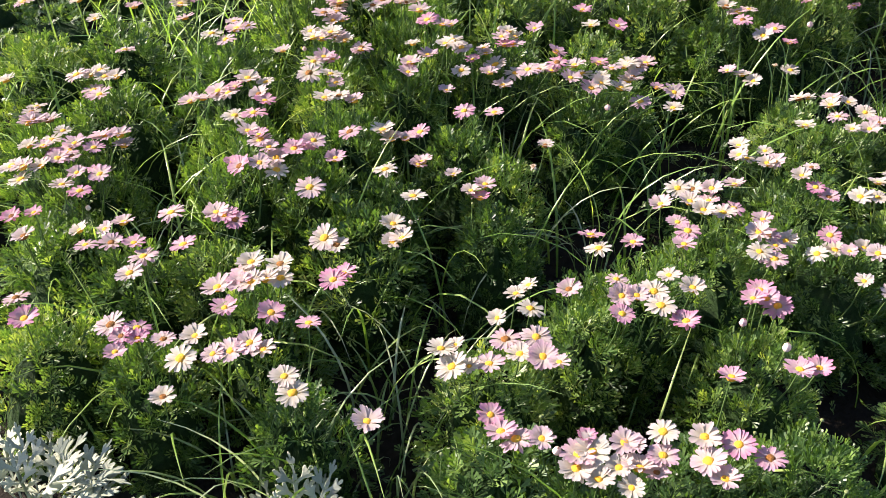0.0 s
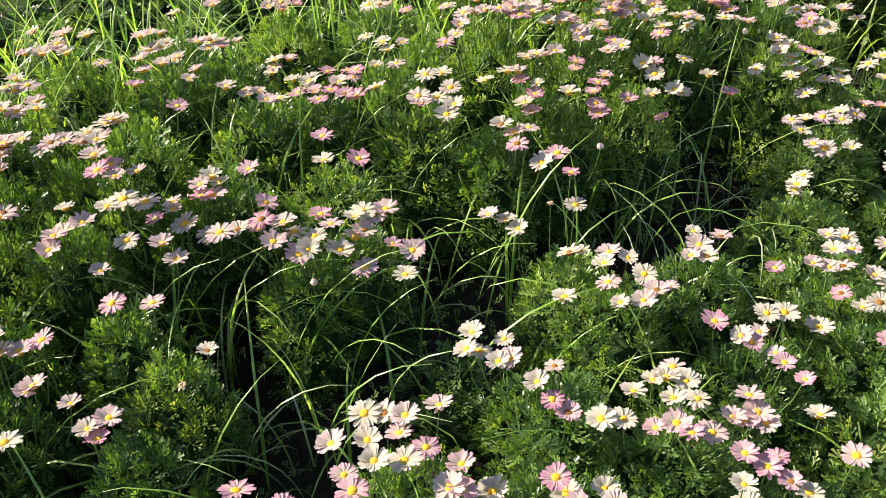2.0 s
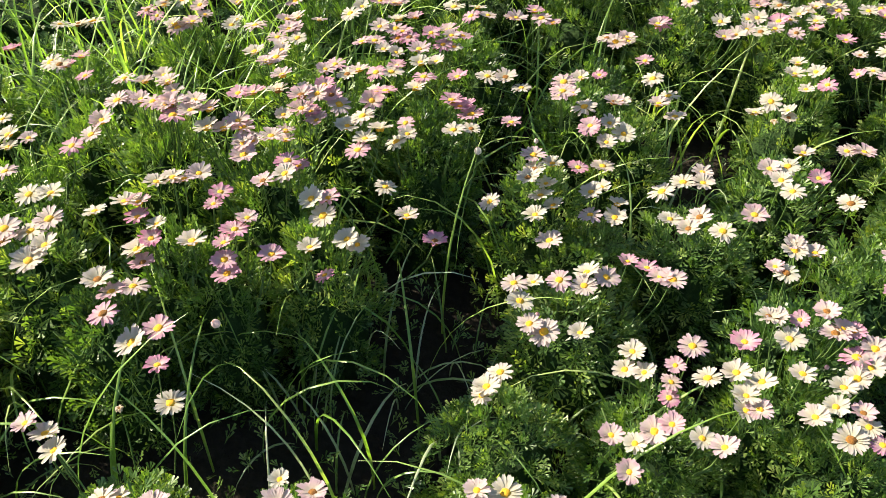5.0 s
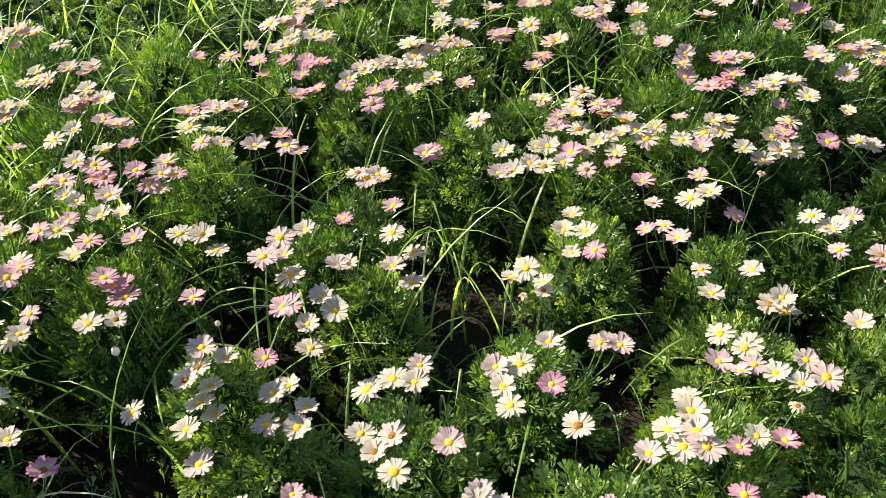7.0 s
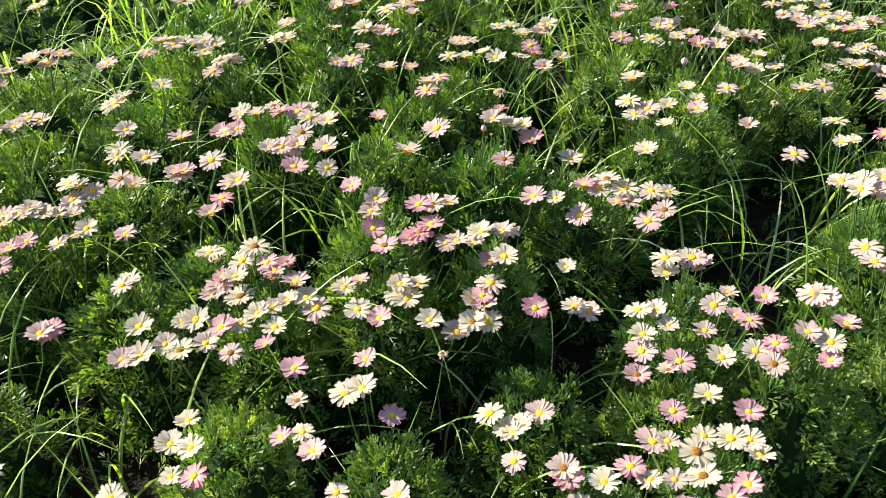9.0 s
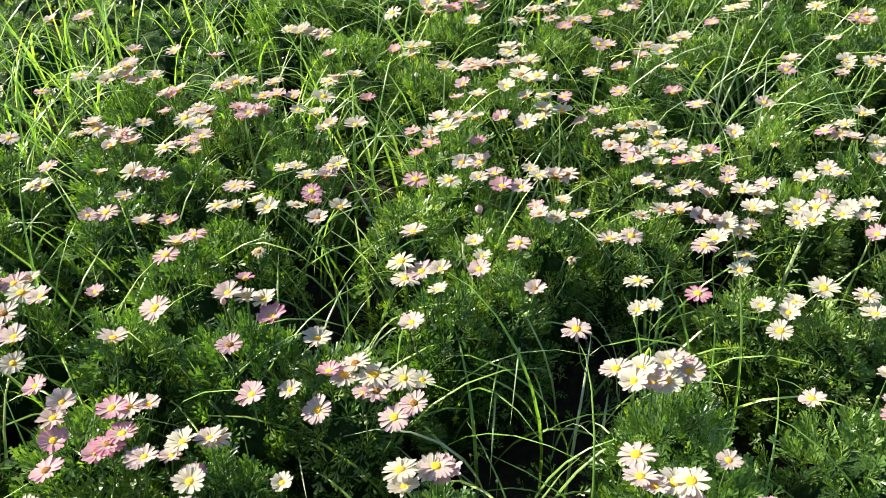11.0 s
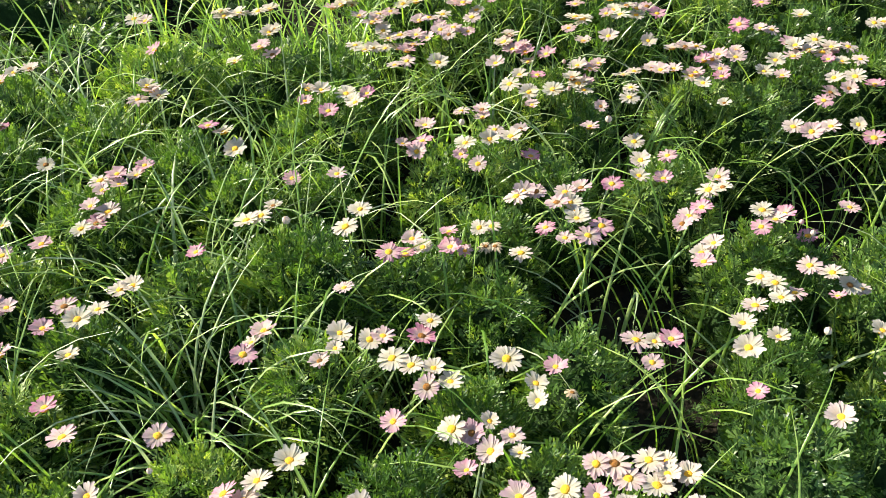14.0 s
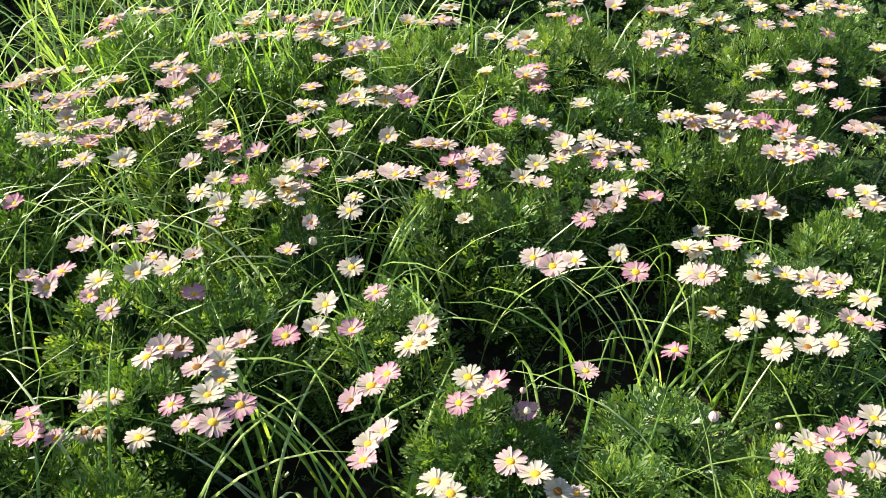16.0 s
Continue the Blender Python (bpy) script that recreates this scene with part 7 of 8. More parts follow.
daisy_bush(4.95, 5.49, 0.15, 0.25, [(-0.057, 0.091, 0.343, W), (0.043, -0.049, 0.333, W), (-0.021, 0.033, 0.347, W), (0.059, 0.084, 0.326, K)], sparse=True)
daisy_bush(2.52, 5.58, 0.14, 0.24, [(0.019, 0.103, 0.362, K), (-0.084, -0.037, 0.336, K), (-0.003, -0.013, 0.356, W)], sparse=True)
daisy_bush(3.97, 5.61, 0.13, 0.32, [(-0.026, -0.029, 0.340, W), (0.015, -0.008, 0.340, P), (0.031, 0.043, 0.340, W), (-0.055, -0.011, 0.332, P), (0.035, 0.005, 0.330, W)])
daisy_bush(4.48, 5.62, 0.13, 0.32, [(0.062, 0.033, 0.340, W), (0.102, 0.055, 0.340, W), (-0.061, -0.035, 0.340, P), (-0.064, -0.065, 0.340, P), (0.004, -0.034, 0.340, P), (-0.024, -0.024, 0.340, W), (-0.042, 0.070, 0.340, P), (0.014, 0.076, 0.340, P), (0.117, 0.016, 0.335, P), (-0.035, -0.083, 0.334, P), (-0.004, -0.069, 0.336, P), (-0.053, -0.024, 0.332, K), (-0.015, 0.083, 0.331, P)])
daisy_bush(2.84, 5.66, 0.10, 0.25, [(-0.007, 0.036, 0.345, P), (0.077, 0.015, 0.330, P)], sparse=True)
daisy_bush(3.60, 5.67, 0.12, 0.27, [(0.011, 0.078, 0.363, W)], sparse=True)
daisy_bush(4.27, 5.68, 0.14, 0.32, [(-0.005, -0.054, 0.340, K), (0.088, 0.023, 0.340, P), (-0.042, 0.020, 0.340, P), (0.002, 0.030, 0.340, P), (-0.042, -0.020, 0.334, P)])
daisy_bush(4.73, 5.71, 0.13, 0.31, [(0.077, -0.066, 0.340, K), (-0.009, -0.046, 0.340, P), (-0.053, -0.051, 0.340, P), (-0.050, 0.023, 0.340, W), (0.001, 0.030, 0.340, P), (0.072, 0.038, 0.340, W), (-0.061, 0.061, 0.331, W), (0.023, 0.010, 0.333, P)])
daisy_bush(2.72, 5.83, 0.13, 0.26, [(0.065, 0.084, 0.319, K), (-0.051, 0.059, 0.333, P), (0.013, -0.103, 0.371, K), (0.035, -0.007, 0.347, P)], sparse=True)
daisy_bush(3.26, 5.84, 0.13, 0.25, [(0.069, -0.011, 0.322, P), (-0.064, 0.055, 0.350, P), (-0.019, -0.020, 0.325, W)], sparse=True)
daisy_bush(3.46, 5.82, 0.13, 0.28, [(-0.038, -0.052, 0.351, W), (0.089, -0.046, 0.325, K)], sparse=True)
daisy_bush(3.88, 5.82, 0.13, 0.25, [(-0.045, -0.080, 0.346, P), (-0.078, -0.058, 0.345, W)], sparse=True)
daisy_bush(4.47, 5.84, 0.14, 0.29, [(0.045, 0.047, 0.336, P), (-0.102, -0.021, 0.348, K), (0.056, -0.089, 0.328, P), (-0.010, 0.080, 0.338, P)], sparse=True)
daisy_bush(4.87, 5.76, 0.14, 0.32, [(0.000, 0.001, 0.340, P), (0.029, -0.009, 0.340, W), (-0.022, 0.034, 0.327, P), (-0.008, -0.026, 0.334, W)])
daisy_bush(3.04, 5.94, 0.14, 0.25, [(-0.033, 0.050, 0.386, P)], sparse=True)
daisy_bush(3.69, 5.86, 0.13, 0.23, [(0.083, 0.043, 0.358, W)], sparse=True)
daisy_bush(4.09, 5.90, 0.14, 0.24, [(0.049, 0.092, 0.332, W), (-0.036, -0.032, 0.336, W), (-0.002, -0.097, 0.348, P)], sparse=True)
daisy_bush(2.72, 6.02, 0.14, 0.25, [(-0.062, -0.001, 0.314, P), (0.055, -0.022, 0.333, W)], sparse=True)
daisy_bush(3.29, 6.05, 0.14, 0.25, [(-0.002, -0.071, 0.344, W)], sparse=True)
daisy_bush(4.29, 5.99, 0.15, 0.24, [(0.057, -0.059, 0.316, W)], sparse=True)
daisy_bush(4.60, 6.02, 0.15, 0.29, [(-0.013, -0.065, 0.339, W), (-0.020, -0.033, 0.335, P)], sparse=True)
daisy_bush(5.01, 5.98, 0.16, 0.29, [(-0.112, 0.021, 0.327, W), (0.029, 0.069, 0.338, W), (-0.006, -0.039, 0.333, P), (-0.050, -0.065, 0.337, K)], sparse=True)
daisy_bush(3.52, 6.06, 0.15, 0.25, [(-0.021, 0.073, 0.345, W), (0.064, -0.061, 0.340, P)], sparse=True)
daisy_bush(3.84, 6.08, 0.14, 0.26, [(0.065, -0.054, 0.324, K), (-0.086, -0.066, 0.357, P), (0.038, 0.025, 0.349, W), (-0.022, 0.057, 0.350, P)], sparse=True)
daisy_bush(4.81, 6.15, 0.15, 0.24, [(0.020, -0.067, 0.342, W)], sparse=True)
daisy_bush(5.15, 6.23, 0.15, 0.26, [(0.035, 0.023, 0.328, W), (-0.004, -0.033, 0.329, W)], sparse=True)
daisy_bush(3.06, 4.48, 0.12, 0.29, [])
daisy_bush(2.33, 2.47, 0.13, 0.34, [])
daisy_bush(1.28, 1.43, 0.12, 0.31, [])


# ---- grass ----
def blade(all_of, foot, turn, long, lean, curl, wide, rng):
    """One arching grass blade: a folded strip that tapers to its tip."""
    p, up, n = Vector(foot), lean, 8
    side = Vector((-math.sin(turn), math.cos(turn), 0))
    points = []
    wob = rng.uniform(-0.25, 0.25)
    for k in range(n + 1):
        f = k / n
        w = wide * (1 - f ** 2.2) * (0.65 + 0.35 * min(1, f * 4)) + 0.0002
        way = Vector((math.cos(turn + wob * f) * math.sin(up), math.sin(turn + wob * f) * math.sin(up), math.cos(up)))
        nrm = way.cross(side)
        points += [p - side * w, p + nrm * w * 0.5, p + side * w]
        p = p + way * long / n
        up += curl / n * (0.25 + 1.5 * f)
    all_of.add(points, [(3 * k + j, 3 * k + j + 1, 3 * k + j + 4, 3 * k + j + 3) for k in range(n) for j in range(2)])


def blade_meshes(count, seed, longs, leans, curls, wides):
    made = []
    for i in range(count):
        one = Pieces()
        rng = random.Random(seed + i)
        blade(one, (0, 0, 0), 0, rng.uniform(*longs), rng.uniform(*leans), rng.uniform(*curls), rng.uniform(*wides), rng)
        made.append(one.mesh("blade", grass_green))
    return made


ARCHING = blade_meshes(16, 300, (0.24, 0.42), (0.05, 0.6), (2.3, 4.4), (0.0019, 0.0030))
UPRIGHT = blade_meshes(10, 340, (0.34, 0.48), (0.0, 0.3), (1.0, 2.8), (0.0022, 0.0036))


def grass_tuft(x, y, blades, spread=0.05, upright=0.0):
    """A tuft of long arching blades among the bushes."""
    rng = random.Random(int(x * 1000) * 31 + int(y * 1000))
    tuft = tagged(new("grass_tuft"), "tuft of long arching green grass blades among the daisies", "grass", "grass tufts in the bed")
    tuft.location = (x, y, 0)
    lush = min(0.75, max(0.12, (y - 2.6) / 2, 0.45 if blades >= 7 else 0))
    for k in range(round(blades * (1.1 + 0.5 * lush))):
        a, q = rng.uniform(0, math.tau), spread * math.sqrt(rng.random())
        part("blade", rng.choice(UPRIGHT if rng.random() < lush else ARCHING), tuft,
             Matrix.Translation((math.cos(a) * q, math.sin(a) * q, -0.01)) @ Matrix.Rotation(a + rng.uniform(-1.2, 1.2), 4, "Z")
             @ Matrix.Rotation(-upright * rng.random(), 4, "Y") @ Matrix.Scale(rng.uniform(0.55, 1.0) + 0.25 * lush, 4))


grass_tuft(-0.20, 0.86, 12, 0.07)
grass_tuft(-0.10, 0.93, 12, 0.07)
grass_tuft(-0.28, 0.82, 8, 0.06)
grass_tuft(-0.04, 1.06, 9, 0.07)
grass_tuft(-0.50, 0.94, 6)
grass_tuft(2.99, 4.57, 9, 0.06)
grass_tuft(3.10, 4.53, 9, 0.06)
grass_tuft(3.06, 4.30, 9, 0.06)
grass_tuft(3.15, 4.66, 9, 0.06)
grass_tuft(3.00, 4.70, 9, 0.06)
grass_tuft(3.20, 4.35, 9, 0.06)
grass_tuft(3.14, 4.25, 9, 0.06)
grass_tuft(3.19, 4.78, 9, 0.06)
grass_tuft(2.86, 4.86, 9, 0.06)
grass_tuft(-0.31, 0.90, 10)
grass_tuft(-0.12, 1.06, 6)
grass_tuft(-0.27, 1.32, 14)
grass_tuft(-0.71, 1.44, 5)
grass_tuft(-0.14, 1.38, 4)
grass_tuft(-0.48, 1.53, 10)
grass_tuft(-0.25, 1.53, 6)
grass_tuft(0.17, 1.51, 8)
grass_tuft(0.33, 1.50, 8)
grass_tuft(-0.57, 1.60, 6)
grass_tuft(0.40, 1.61, 6)
grass_tuft(0.13, 1.70, 5)
grass_tuft(0.66, 1.70, 6)
grass_tuft(0.89, 1.68, 4)
grass_tuft(0.74, 1.82, 4)
grass_tuft(0.49, 1.88, 5)
grass_tuft(0.94, 1.86, 7)
grass_tuft(1.07, 1.94, 8)
grass_tuft(-0.22, 2.10, 8)
grass_tuft(0.96, 2.09, 5)
grass_tuft(1.23, 2.09, 7)
grass_tuft(1.36, 2.10, 6)
grass_tuft(0.19, 2.15, 8)
grass_tuft(0.29, 2.25, 5)
grass_tuft(1.10, 2.17, 5)
grass_tuft(1.23, 2.25, 5)
grass_tuft(1.01, 2.25, 6)
grass_tuft(0.63, 2.39, 4)
grass_tuft(1.52, 2.37, 5)
grass_tuft(1.56, 2.52, 6)
grass_tuft(1.70, 2.47, 6)
grass_tuft(1.87, 2.45, 4)
grass_tuft(1.27, 2.58, 4)
grass_tuft(1.64, 2.64, 8)
grass_tuft(1.52, 2.68, 5)
grass_tuft(1.94, 2.72, 6)
grass_tuft(0.65, 2.76, 7)
grass_tuft(2.18, 2.80, 6)
grass_tuft(0.83, 2.92, 6)
grass_tuft(1.85, 2.95, 5)
grass_tuft(0.73, 2.97, 6)
grass_tuft(1.31, 2.96, 4)
grass_tuft(2.18, 3.00, 6)
grass_tuft(2.30, 2.97, 6)
grass_tuft(1.63, 3.11, 6)
grass_tuft(1.88, 3.33, 6)
grass_tuft(2.32, 3.26, 4)
grass_tuft(2.65, 3.27, 8)
grass_tuft(2.76, 3.31, 6)
grass_tuft(2.00, 3.43, 4)
grass_tuft(2.17, 3.38, 5)
grass_tuft(2.30, 3.41, 7)
grass_tuft(1.36, 3.53, 7)
grass_tuft(2.76, 3.47, 4)
grass_tuft(3.00, 3.52, 6)
grass_tuft(2.02, 3.56, 5)
grass_tuft(2.35, 3.60, 6)
grass_tuft(2.63, 3.58, 10)
grass_tuft(2.87, 3.56, 4)
grass_tuft(1.54, 3.69, 8)
grass_tuft(2.45, 3.69, 10)
grass_tuft(3.11, 3.74, 5)
grass_tuft(2.56, 3.80, 10)
grass_tuft(2.75, 3.86, 4)
grass_tuft(3.57, 3.93, 4)
grass_tuft(2.01, 4.02, 8)
grass_tuft(2.16, 4.00, 8)
grass_tuft(2.49, 3.99, 8)
grass_tuft(2.66, 3.95, 5)
grass_tuft(2.82, 4.04, 9)
grass_tuft(2.93, 4.01, 6)
grass_tuft(3.44, 4.03, 5)
grass_tuft(3.17, 4.13, 7)
grass_tuft(2.97, 4.17, 3)
grass_tuft(2.74, 4.25, 6)
grass_tuft(2.86, 4.34, 6)
grass_tuft(3.08, 4.27, 10)
grass_tuft(3.23, 4.28, 5)
grass_tuft(3.38, 4.28, 6)
grass_tuft(2.23, 4.36, 6)
grass_tuft(3.42, 4.40, 3)
grass_tuft(4.08, 4.38, 5)
grass_tuft(4.20, 4.40, 4)
grass_tuft(2.23, 4.48, 8)
grass_tuft(3.24, 4.51, 8)
grass_tuft(3.58, 4.47, 2)
grass_tuft(2.87, 4.61, 12)
grass_tuft(3.02, 4.57, 10)
grass_tuft(3.32, 4.59, 6)
grass_tuft(3.85, 4.58, 5)
grass_tuft(4.42, 4.61, 4)
grass_tuft(2.52, 4.66, 10)
grass_tuft(2.71, 4.73, 12)
grass_tuft(2.93, 4.72, 10)
grass_tuft(3.15, 4.68, 8)
grass_tuft(3.79, 4.75, 5)
grass_tuft(4.31, 4.70, 4)
grass_tuft(2.60, 4.79, 14)
grass_tuft(3.05, 4.77, 12)
grass_tuft(2.71, 4.88, 12)
grass_tuft(3.12, 4.91, 10)
grass_tuft(3.76, 4.92, 4)
grass_tuft(2.34, 4.95, 10)
grass_tuft(2.51, 5.01, 10)
grass_tuft(2.62, 4.96, 12)
grass_tuft(2.72, 5.02, 10)
grass_tuft(3.27, 5.01, 6)
grass_tuft(3.63, 5.05, 8)
grass_tuft(3.89, 5.02, 6)
grass_tuft(4.09, 5.01, 6)
grass_tuft(4.37, 4.97, 4)
grass_tuft(2.90, 5.09, 10)
grass_tuft(3.07, 5.10, 8)
grass_tuft(3.45, 5.14, 8)
grass_tuft(3.22, 5.23, 6)
grass_tuft(4.01, 5.22, 6)
grass_tuft(3.68, 5.34, 10)
grass_tuft(3.76, 5.25, 8)
grass_tuft(3.84, 5.33, 10)
grass_tuft(4.87, 5.29, 6)
grass_tuft(3.37, 5.37, 8)
grass_tuft(4.14, 5.42, 6)
grass_tuft(3.60, 5.53, 8)
grass_tuft(3.97, 5.51, 12)
grass_tuft(3.43, 5.58, 8)
grass_tuft(3.86, 5.60, 8)
grass_tuft(4.83, 5.62, 5)
grass_tuft(3.90, 5.73, 10)
grass_tuft(4.03, 5.85, 8)
grass_tuft(4.38, 5.78, 6)


# ---- the outermost bushes, which close the bed off ----
outer, inner_faces = Pieces(), []


def border_bush(x, y, r, top):
    """Adds one plain leafy bush to the joined growth round the bed."""
    rng = random.Random(int(x * 1000) * 7 + int(y * 1000))
    PLANTS.append((x, y))
    base = min(SPARSE, key=lambda k: abs(k - r))
    me = rng.choice(SPARSE[base])
    m = Matrix.Translation((x, y, 0)) @ Matrix.Rotation(rng.uniform(0, math.tau), 4, "Z") @ Matrix.Diagonal((r / base, r / base, top / 0.335, 1))
    inner_faces.extend(len(outer.faces) + p.index for p in me.polygons if p.material_index)
    outer.add([m @ v.co for v in me.vertices], [tuple(p.vertices) for p in me.polygons])


border_bush(-0.65, 0.46, 0.15, 0.24)
border_bush(-0.40, 0.46, 0.16, 0.27)
border_bush(-0.08, 0.51, 0.18, 0.27)
border_bush(0.21, 0.51, 0.17, 0.25)
border_bush(0.63, 0.50, 0.18, 0.28)
border_bush(0.84, 0.65, 0.17, 0.23)
border_bush(1.14, 0.93, 0.18, 0.26)
border_bush(1.36, 1.22, 0.17, 0.26)
border_bush(-1.03, 1.26, 0.19, 0.26)
border_bush(1.58, 1.43, 0.17, 0.26)
border_bush(-1.15, 1.63, 0.17, 0.26)
border_bush(1.90, 1.65, 0.16, 0.26)
border_bush(-1.36, 1.75, 0.17, 0.28)
border_bush(2.14, 1.76, 0.16, 0.26)
border_bush(-1.38, 2.01, 0.14, 0.24)
border_bush(2.29, 1.96, 0.16, 0.26)
border_bush(-1.54, 2.21, 0.17, 0.29)
border_bush(2.62, 2.23, 0.18, 0.29)
border_bush(2.33, 2.29, 0.16, 0.29)
border_bush(-1.35, 2.40, 0.16, 0.28)
border_bush(2.53, 2.47, 0.15, 0.28)
border_bush(-0.96, 2.64, 0.13, 0.27)
border_bush(2.76, 2.63, 0.15, 0.27)
border_bush(3.04, 2.58, 0.17, 0.26)
border_bush(-1.44, 2.68, 0.16, 0.24)
border_bush(3.19, 2.89, 0.16, 0.25)
border_bush(-1.28, 2.96, 0.17, 0.29)
border_bush(3.46, 3.04, 0.18, 0.24)
border_bush(-1.03, 3.18, 0.18, 0.25)
border_bush(3.60, 3.26, 0.15, 0.28)
border_bush(-0.64, 3.39, 0.20, 0.27)
border_bush(-0.31, 3.37, 0.17, 0.25)
border_bush(3.82, 3.44, 0.17, 0.26)
border_bush(-0.04, 3.47, 0.16, 0.27)
border_bush(0.23, 3.59, 0.15, 0.26)
border_bush(3.99, 3.62, 0.17, 0.25)
border_bush(4.24, 3.78, 0.18, 0.24)
border_bush(0.43, 3.93, 0.19, 0.26)
border_bush(4.37, 3.98, 0.15, 0.26)
border_bush(0.74, 4.11, 0.17, 0.29)
border_bush(4.60, 4.05, 0.16, 0.27)
border_bush(4.72, 4.31, 0.15, 0.29)
border_bush(0.92, 4.36, 0.16, 0.25)
border_bush(4.88, 4.50, 0.14, 0.25)
border_bush(0.86, 4.68, 0.16, 0.26)
border_bush(4.92, 4.76, 0.14, 0.23)
border_bush(0.90, 4.93, 0.18, 0.26)
border_bush(5.09, 4.95, 0.17, 0.28)
border_bush(1.24, 5.23, 0.17, 0.27)
border_bush(5.02, 5.20, 0.17, 0.27)
border_bush(1.00, 5.31, 0.20, 0.25)
border_bush(1.66, 5.46, 0.18, 0.27)
border_bush(1.95, 5.54, 0.16, 0.25)
border_bush(2.24, 5.61, 0.16, 0.27)
border_bush(5.20, 5.57, 0.18, 0.28)
border_bush(2.46, 5.77, 0.14, 0.28)
border_bush(5.32, 5.86, 0.18, 0.29)
border_bush(2.30, 5.99, 0.18, 0.28)
border_bush(2.53, 6.17, 0.16, 0.27)
border_bush(3.02, 6.25, 0.17, 0.24)
border_bush(3.99, 6.24, 0.16, 0.27)
border_bush(5.42, 6.16, 0.18, 0.28)
border_bush(2.77, 6.29, 0.15, 0.25)
border_bush(3.34, 6.31, 0.17, 0.28)
border_bush(3.74, 6.26, 0.15, 0.26)
border_bush(4.32, 6.29, 0.17, 0.25)
border_bush(4.57, 6.30, 0.16, 0.28)
border_bush(5.20, 6.44, 0.18, 0.25)
border_bush(4.84, 6.46, 0.19, 0.29)
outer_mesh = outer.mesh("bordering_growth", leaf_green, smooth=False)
# the cores of these bushes keep the painted-in shade colour too
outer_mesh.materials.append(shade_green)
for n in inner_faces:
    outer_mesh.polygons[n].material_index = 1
tagged(new("bordering_growth", outer_mesh), "leafy daisy growth round the edge of the bed", "foliage", kind="stuff")


def loose_grass():
    """Thin blades that stand everywhere in the bed, too many to count."""
    rng = random.Random(77)
    all_of = Pieces()
    for _ in range(9500):
        along, across = rng.uniform(-0.3, 6.3), rng.gauss(0, 0.75)
        x, y = along * 0.72 - across * 0.7, along * 0.70 + 0.9 + across * 0.7
        if not (-1.6 < x < 5.5 and 0.4 < y < 6.6):
            continue
        if rng.random() > 0.05 + 0.20 * min(1, max(0, (along - 2.0) / 3.0)) ** 1.5 + 0.75 * min(1, max(0, (across - 0.1) / 0.8)):
            continue
        if min((x - a) ** 2 + (y - b) ** 2 for a, b in PLANTS) > 0.05:
            continue
        blade(all_of, (x, y, -0.01), rng.uniform(0, math.tau), rng.uniform(0.32, 0.52), rng.uniform(0.0, 0.4), rng.uniform(1.2, 3.6), rng.uniform(0.0020, 0.0035), rng)
    for x0, y0 in ((-0.55, 2.3), (-0.2, 2.65), (0.4, 3.0), (0.6, 2.75), (1.5, 4.25), (2.05, 4.8), (2.45, 4.6), (3.0, 5.45), (3.4, 5.6), (3.8, 5.6)):
        for _ in range(55):
            a, q = rng.uniform(0, math.tau), 0.33 * math.sqrt(rng.random())
            blade(all_of, (x0 + q * math.cos(a), y0 + q * math.sin(a), -0.01), rng.uniform(0, math.tau), rng.uniform(0.42, 0.60), rng.uniform(0.0, 0.35), rng.uniform(0.8, 2.8), rng.uniform(0.0020, 0.0035), rng)
    tagged(new("grass", all_of.mesh("grass", lush_green)), "thin green grass blades growing through the daisy bed", "grass", kind="stuff")


loose_grass()


def undergrowth():
    """Low shaded leaves on the soil between the bushes."""
    rng = random.Random(19)
    all_of = Pieces()
    for _ in range(11000):
        along, across = rng.uniform(-0.3, 6.3), rng.gauss(0, 0.6)
        at = Vector((along * 0.72 - across * 0.7, along * 0.70 + 0.9 + across * 0.7, rng.uniform(0.03, 0.11)))
        if min((at.x - a) ** 2 + (at.y - b) ** 2 for a, b in PLANTS) > 0.05:
            continue
        points, faces = rng.choice(LEAVES)
        m = (Matrix.Translation(at) @ Matrix.Rotation(rng.uniform(0, math.tau), 4, "Z") @ Matrix.Rotation(-rng.uniform(0.2, 1.2), 4, "Y")
             @ Matrix.Rotation(rng.uniform(-0.5, 0.5), 4, "X") @ Matrix.Scale(rng.uniform(0.022, 0.036), 4))
        all_of.add([m @ p for p in points], faces)
    tagged(new("undergrowth", all_of.mesh("undergrowth", leaf_green, smooth=False)), "low green leaves on the soil between the bushes", "foliage", kind="stuff")


undergrowth()


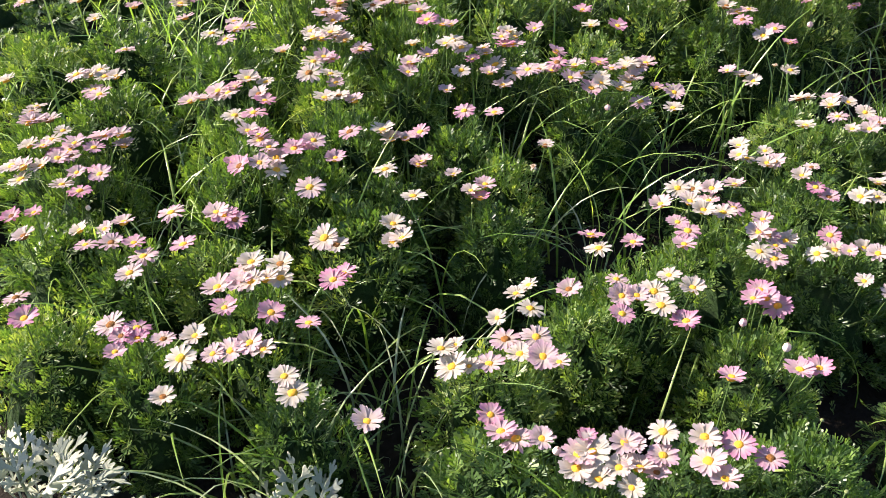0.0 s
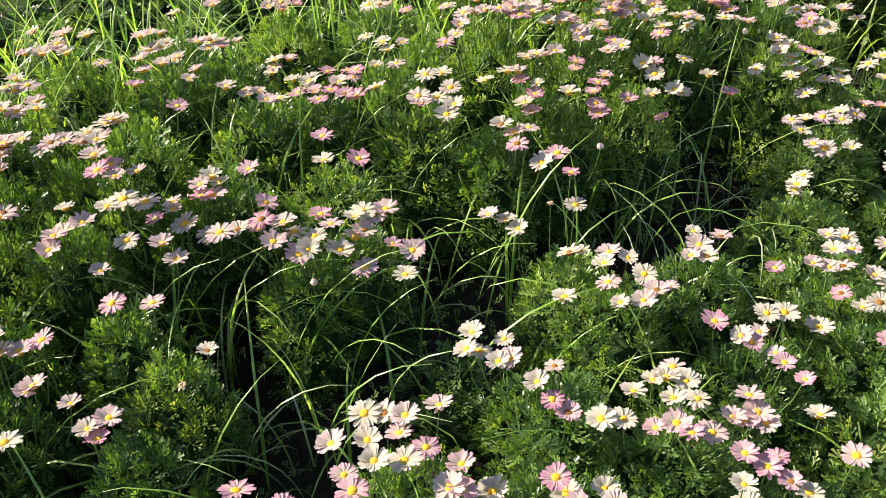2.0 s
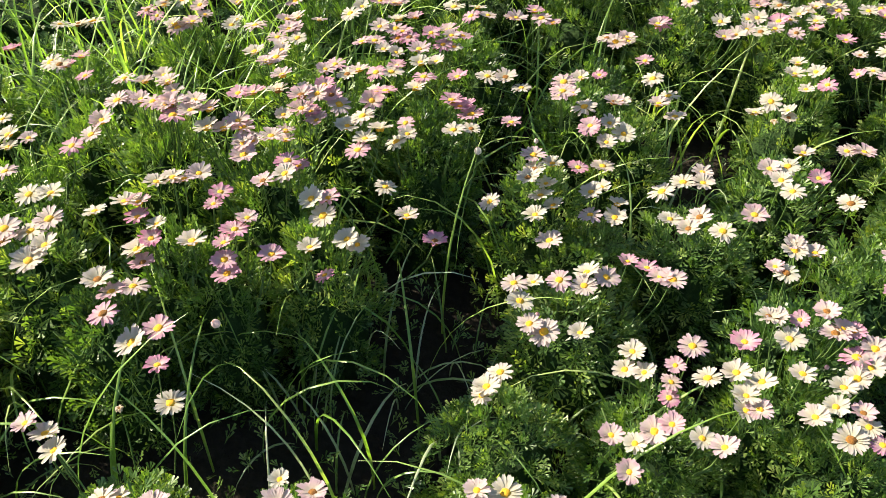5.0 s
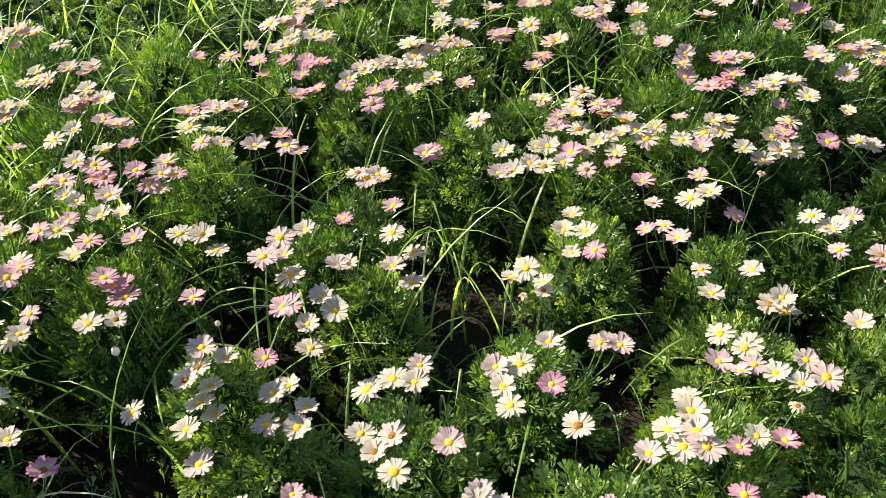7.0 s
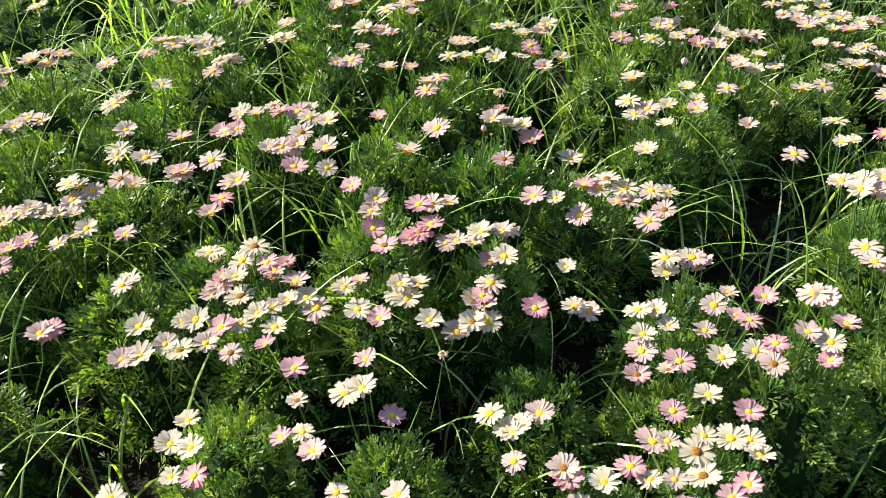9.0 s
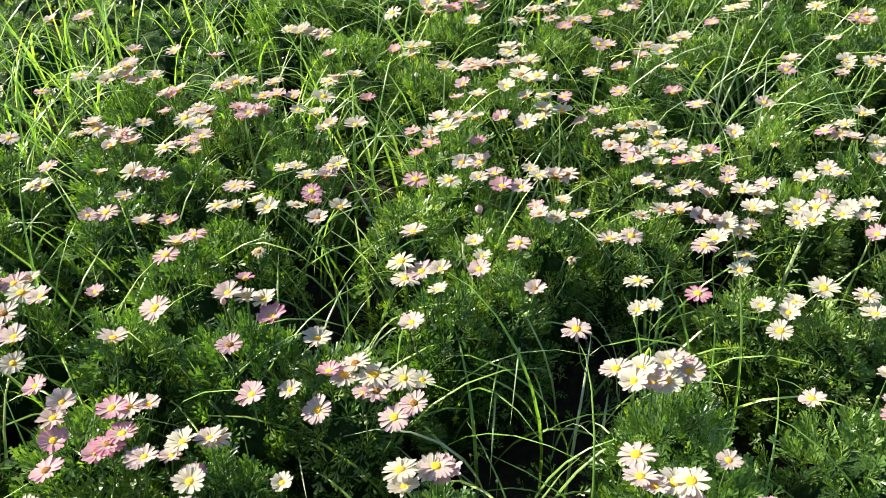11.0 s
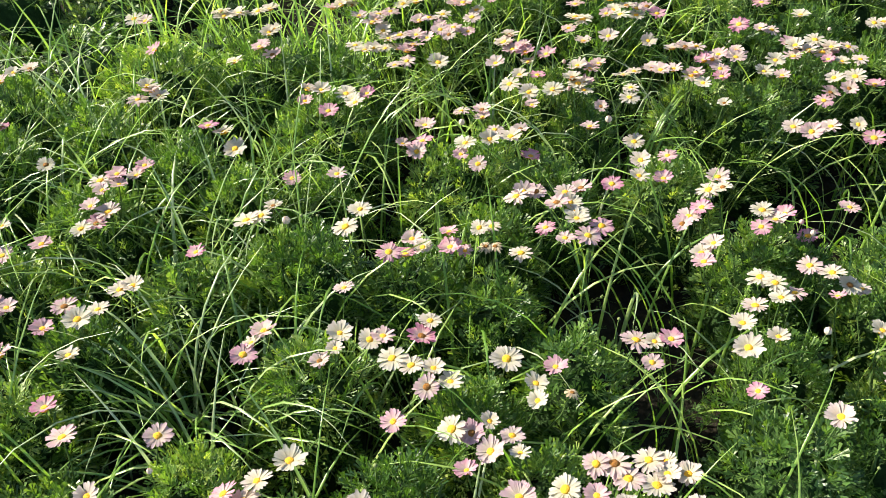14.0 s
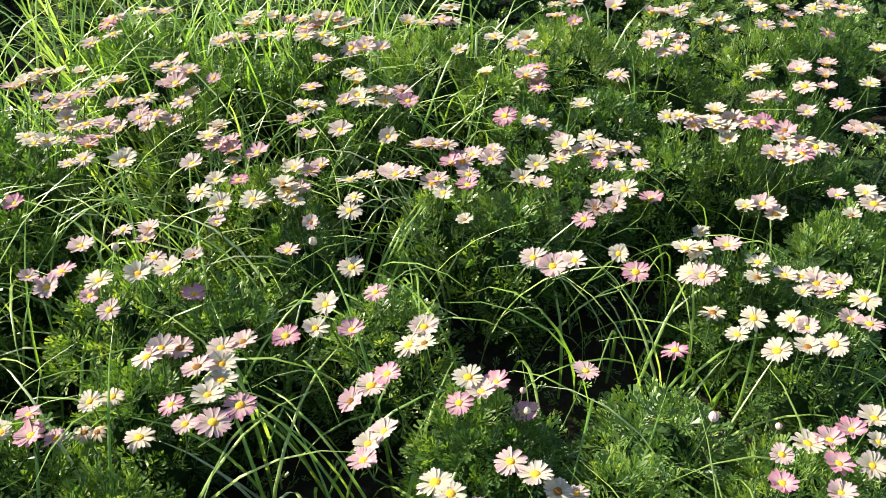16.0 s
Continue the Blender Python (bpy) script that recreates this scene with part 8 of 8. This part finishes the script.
# ---- silver ragwort ----
def silver_leaf_mesh(seed):
    """A felted leaf cut into blunt lobes, along +x, with thickness."""
    rng = random.Random(seed)
    all_of = Pieces()
    long = 0.062

    def on(x, y):
        return Vector((x * long, y * long, -0.42 * long * x * abs(x) + 0.25 * long * abs(y) + 0.06 * long * math.sin(9 * x + seed)))

    def slab(outline):
        n = len(outline)
        top = [on(*p) for p in outline]
        low = [p - Vector((0, 0, 0.0018)) for p in top]
        all_of.add(top + low, [tuple(range(n)), tuple(range(2 * n - 1, n - 1, -1))] + [(i, n + i, n + (i + 1) % n, (i + 1) % n) for i in range(n)])

    slab([(-0.3, -0.014), (0.0, -0.02), (0.5, -0.035), (0.85, -0.04), (0.85, 0.04), (0.5, 0.035), (0, 0.02), (-0.3, 0.014)])
    spots = [(0.18, s, 0.26) for s in (-1, 1)] + [(0.42, s, 0.36) for s in (-1, 1)] + [(0.68, s, 0.33) for s in (-1, 1)] + [(0.82, 0, 0.26)]
    for x, side, size in spots:
        size *= rng.uniform(1.0, 1.35)
        a = side * rng.uniform(0.75, 1.05)
        c, s = math.cos(a), math.sin(a)
        shape = [(0, -0.05), (0.45, -0.055), (0.62, -0.14), (0.8, -0.22), (0.92, -0.18), (0.86, -0.1), (0.76, -0.055), (1.06, -0.06), (1.16, 0.0), (1.06, 0.06), (0.76, 0.055), (0.86, 0.1), (0.92, 0.18), (0.8, 0.22), (0.62, 0.14), (0.45, 0.055), (0, 0.05)]
        half = size / 0.3
        slab([(x + c * u * size - s * v * half * 0.36, s * u * size + c * v * half * 0.36) for u, v in shape])
    return all_of.mesh("leaf", silver_leaf, smooth=False)


SILVER = [silver_leaf_mesh(i) for i in range(5)]


def silver_ragwort(x, y, r, top, leaves):
    rng = random.Random(int(x * 1000) + 5)
    plant = tagged(new("silver_ragwort"), "silver-white felted ragwort with deeply lobed leaves beside the daisies", "foliage plant", "silver plants at the edge of the bed")
    plant.location = (x, y, 0)
    for k in range(6):
        a = math.tau * k / 6 + rng.uniform(-0.3, 0.3)
        end = Vector((math.cos(a) * r * 0.4, math.sin(a) * r * 0.4, top * rng.uniform(0.4, 0.55)))
        stem = Pieces()
        stem.tube([Vector((0, 0, -0.01)), end * 0.5 + Vector((0, 0, 0.02)), end], (0.004, 0.0035, 0.002), 5)
        part("stem", stem.mesh("stem", silver_leaf), plant)
    for k in range(leaves):
        a = 2.4 * k + rng.uniform(-0.2, 0.2)
        f = (k + 0.5) / leaves
        q = r * math.sqrt(f) * 0.75
        tip = Vector((math.cos(a) * q, math.sin(a) * q, top * (1 - 0.5 * f * f) - 0.06 - 0.03 * rng.random()))
        lean = radians(68 - 34 * f + rng.uniform(-22, 22))
        part("leaf", rng.choice(SILVER), plant, Matrix.Translation(tip) @ Matrix.Rotation(a, 4, "Z") @ Matrix.Rotation(-lean, 4, "Y")
             @ Matrix.Rotation(rng.uniform(-0.9, 0.9), 4, "X") @ Matrix.Scale(rng.uniform(0.95, 1.4), 4))


silver_ragwort(-0.585, 0.76, 0.125, 0.28, 36)
silver_ragwort(-0.20, 0.735, 0.08, 0.245, 20)
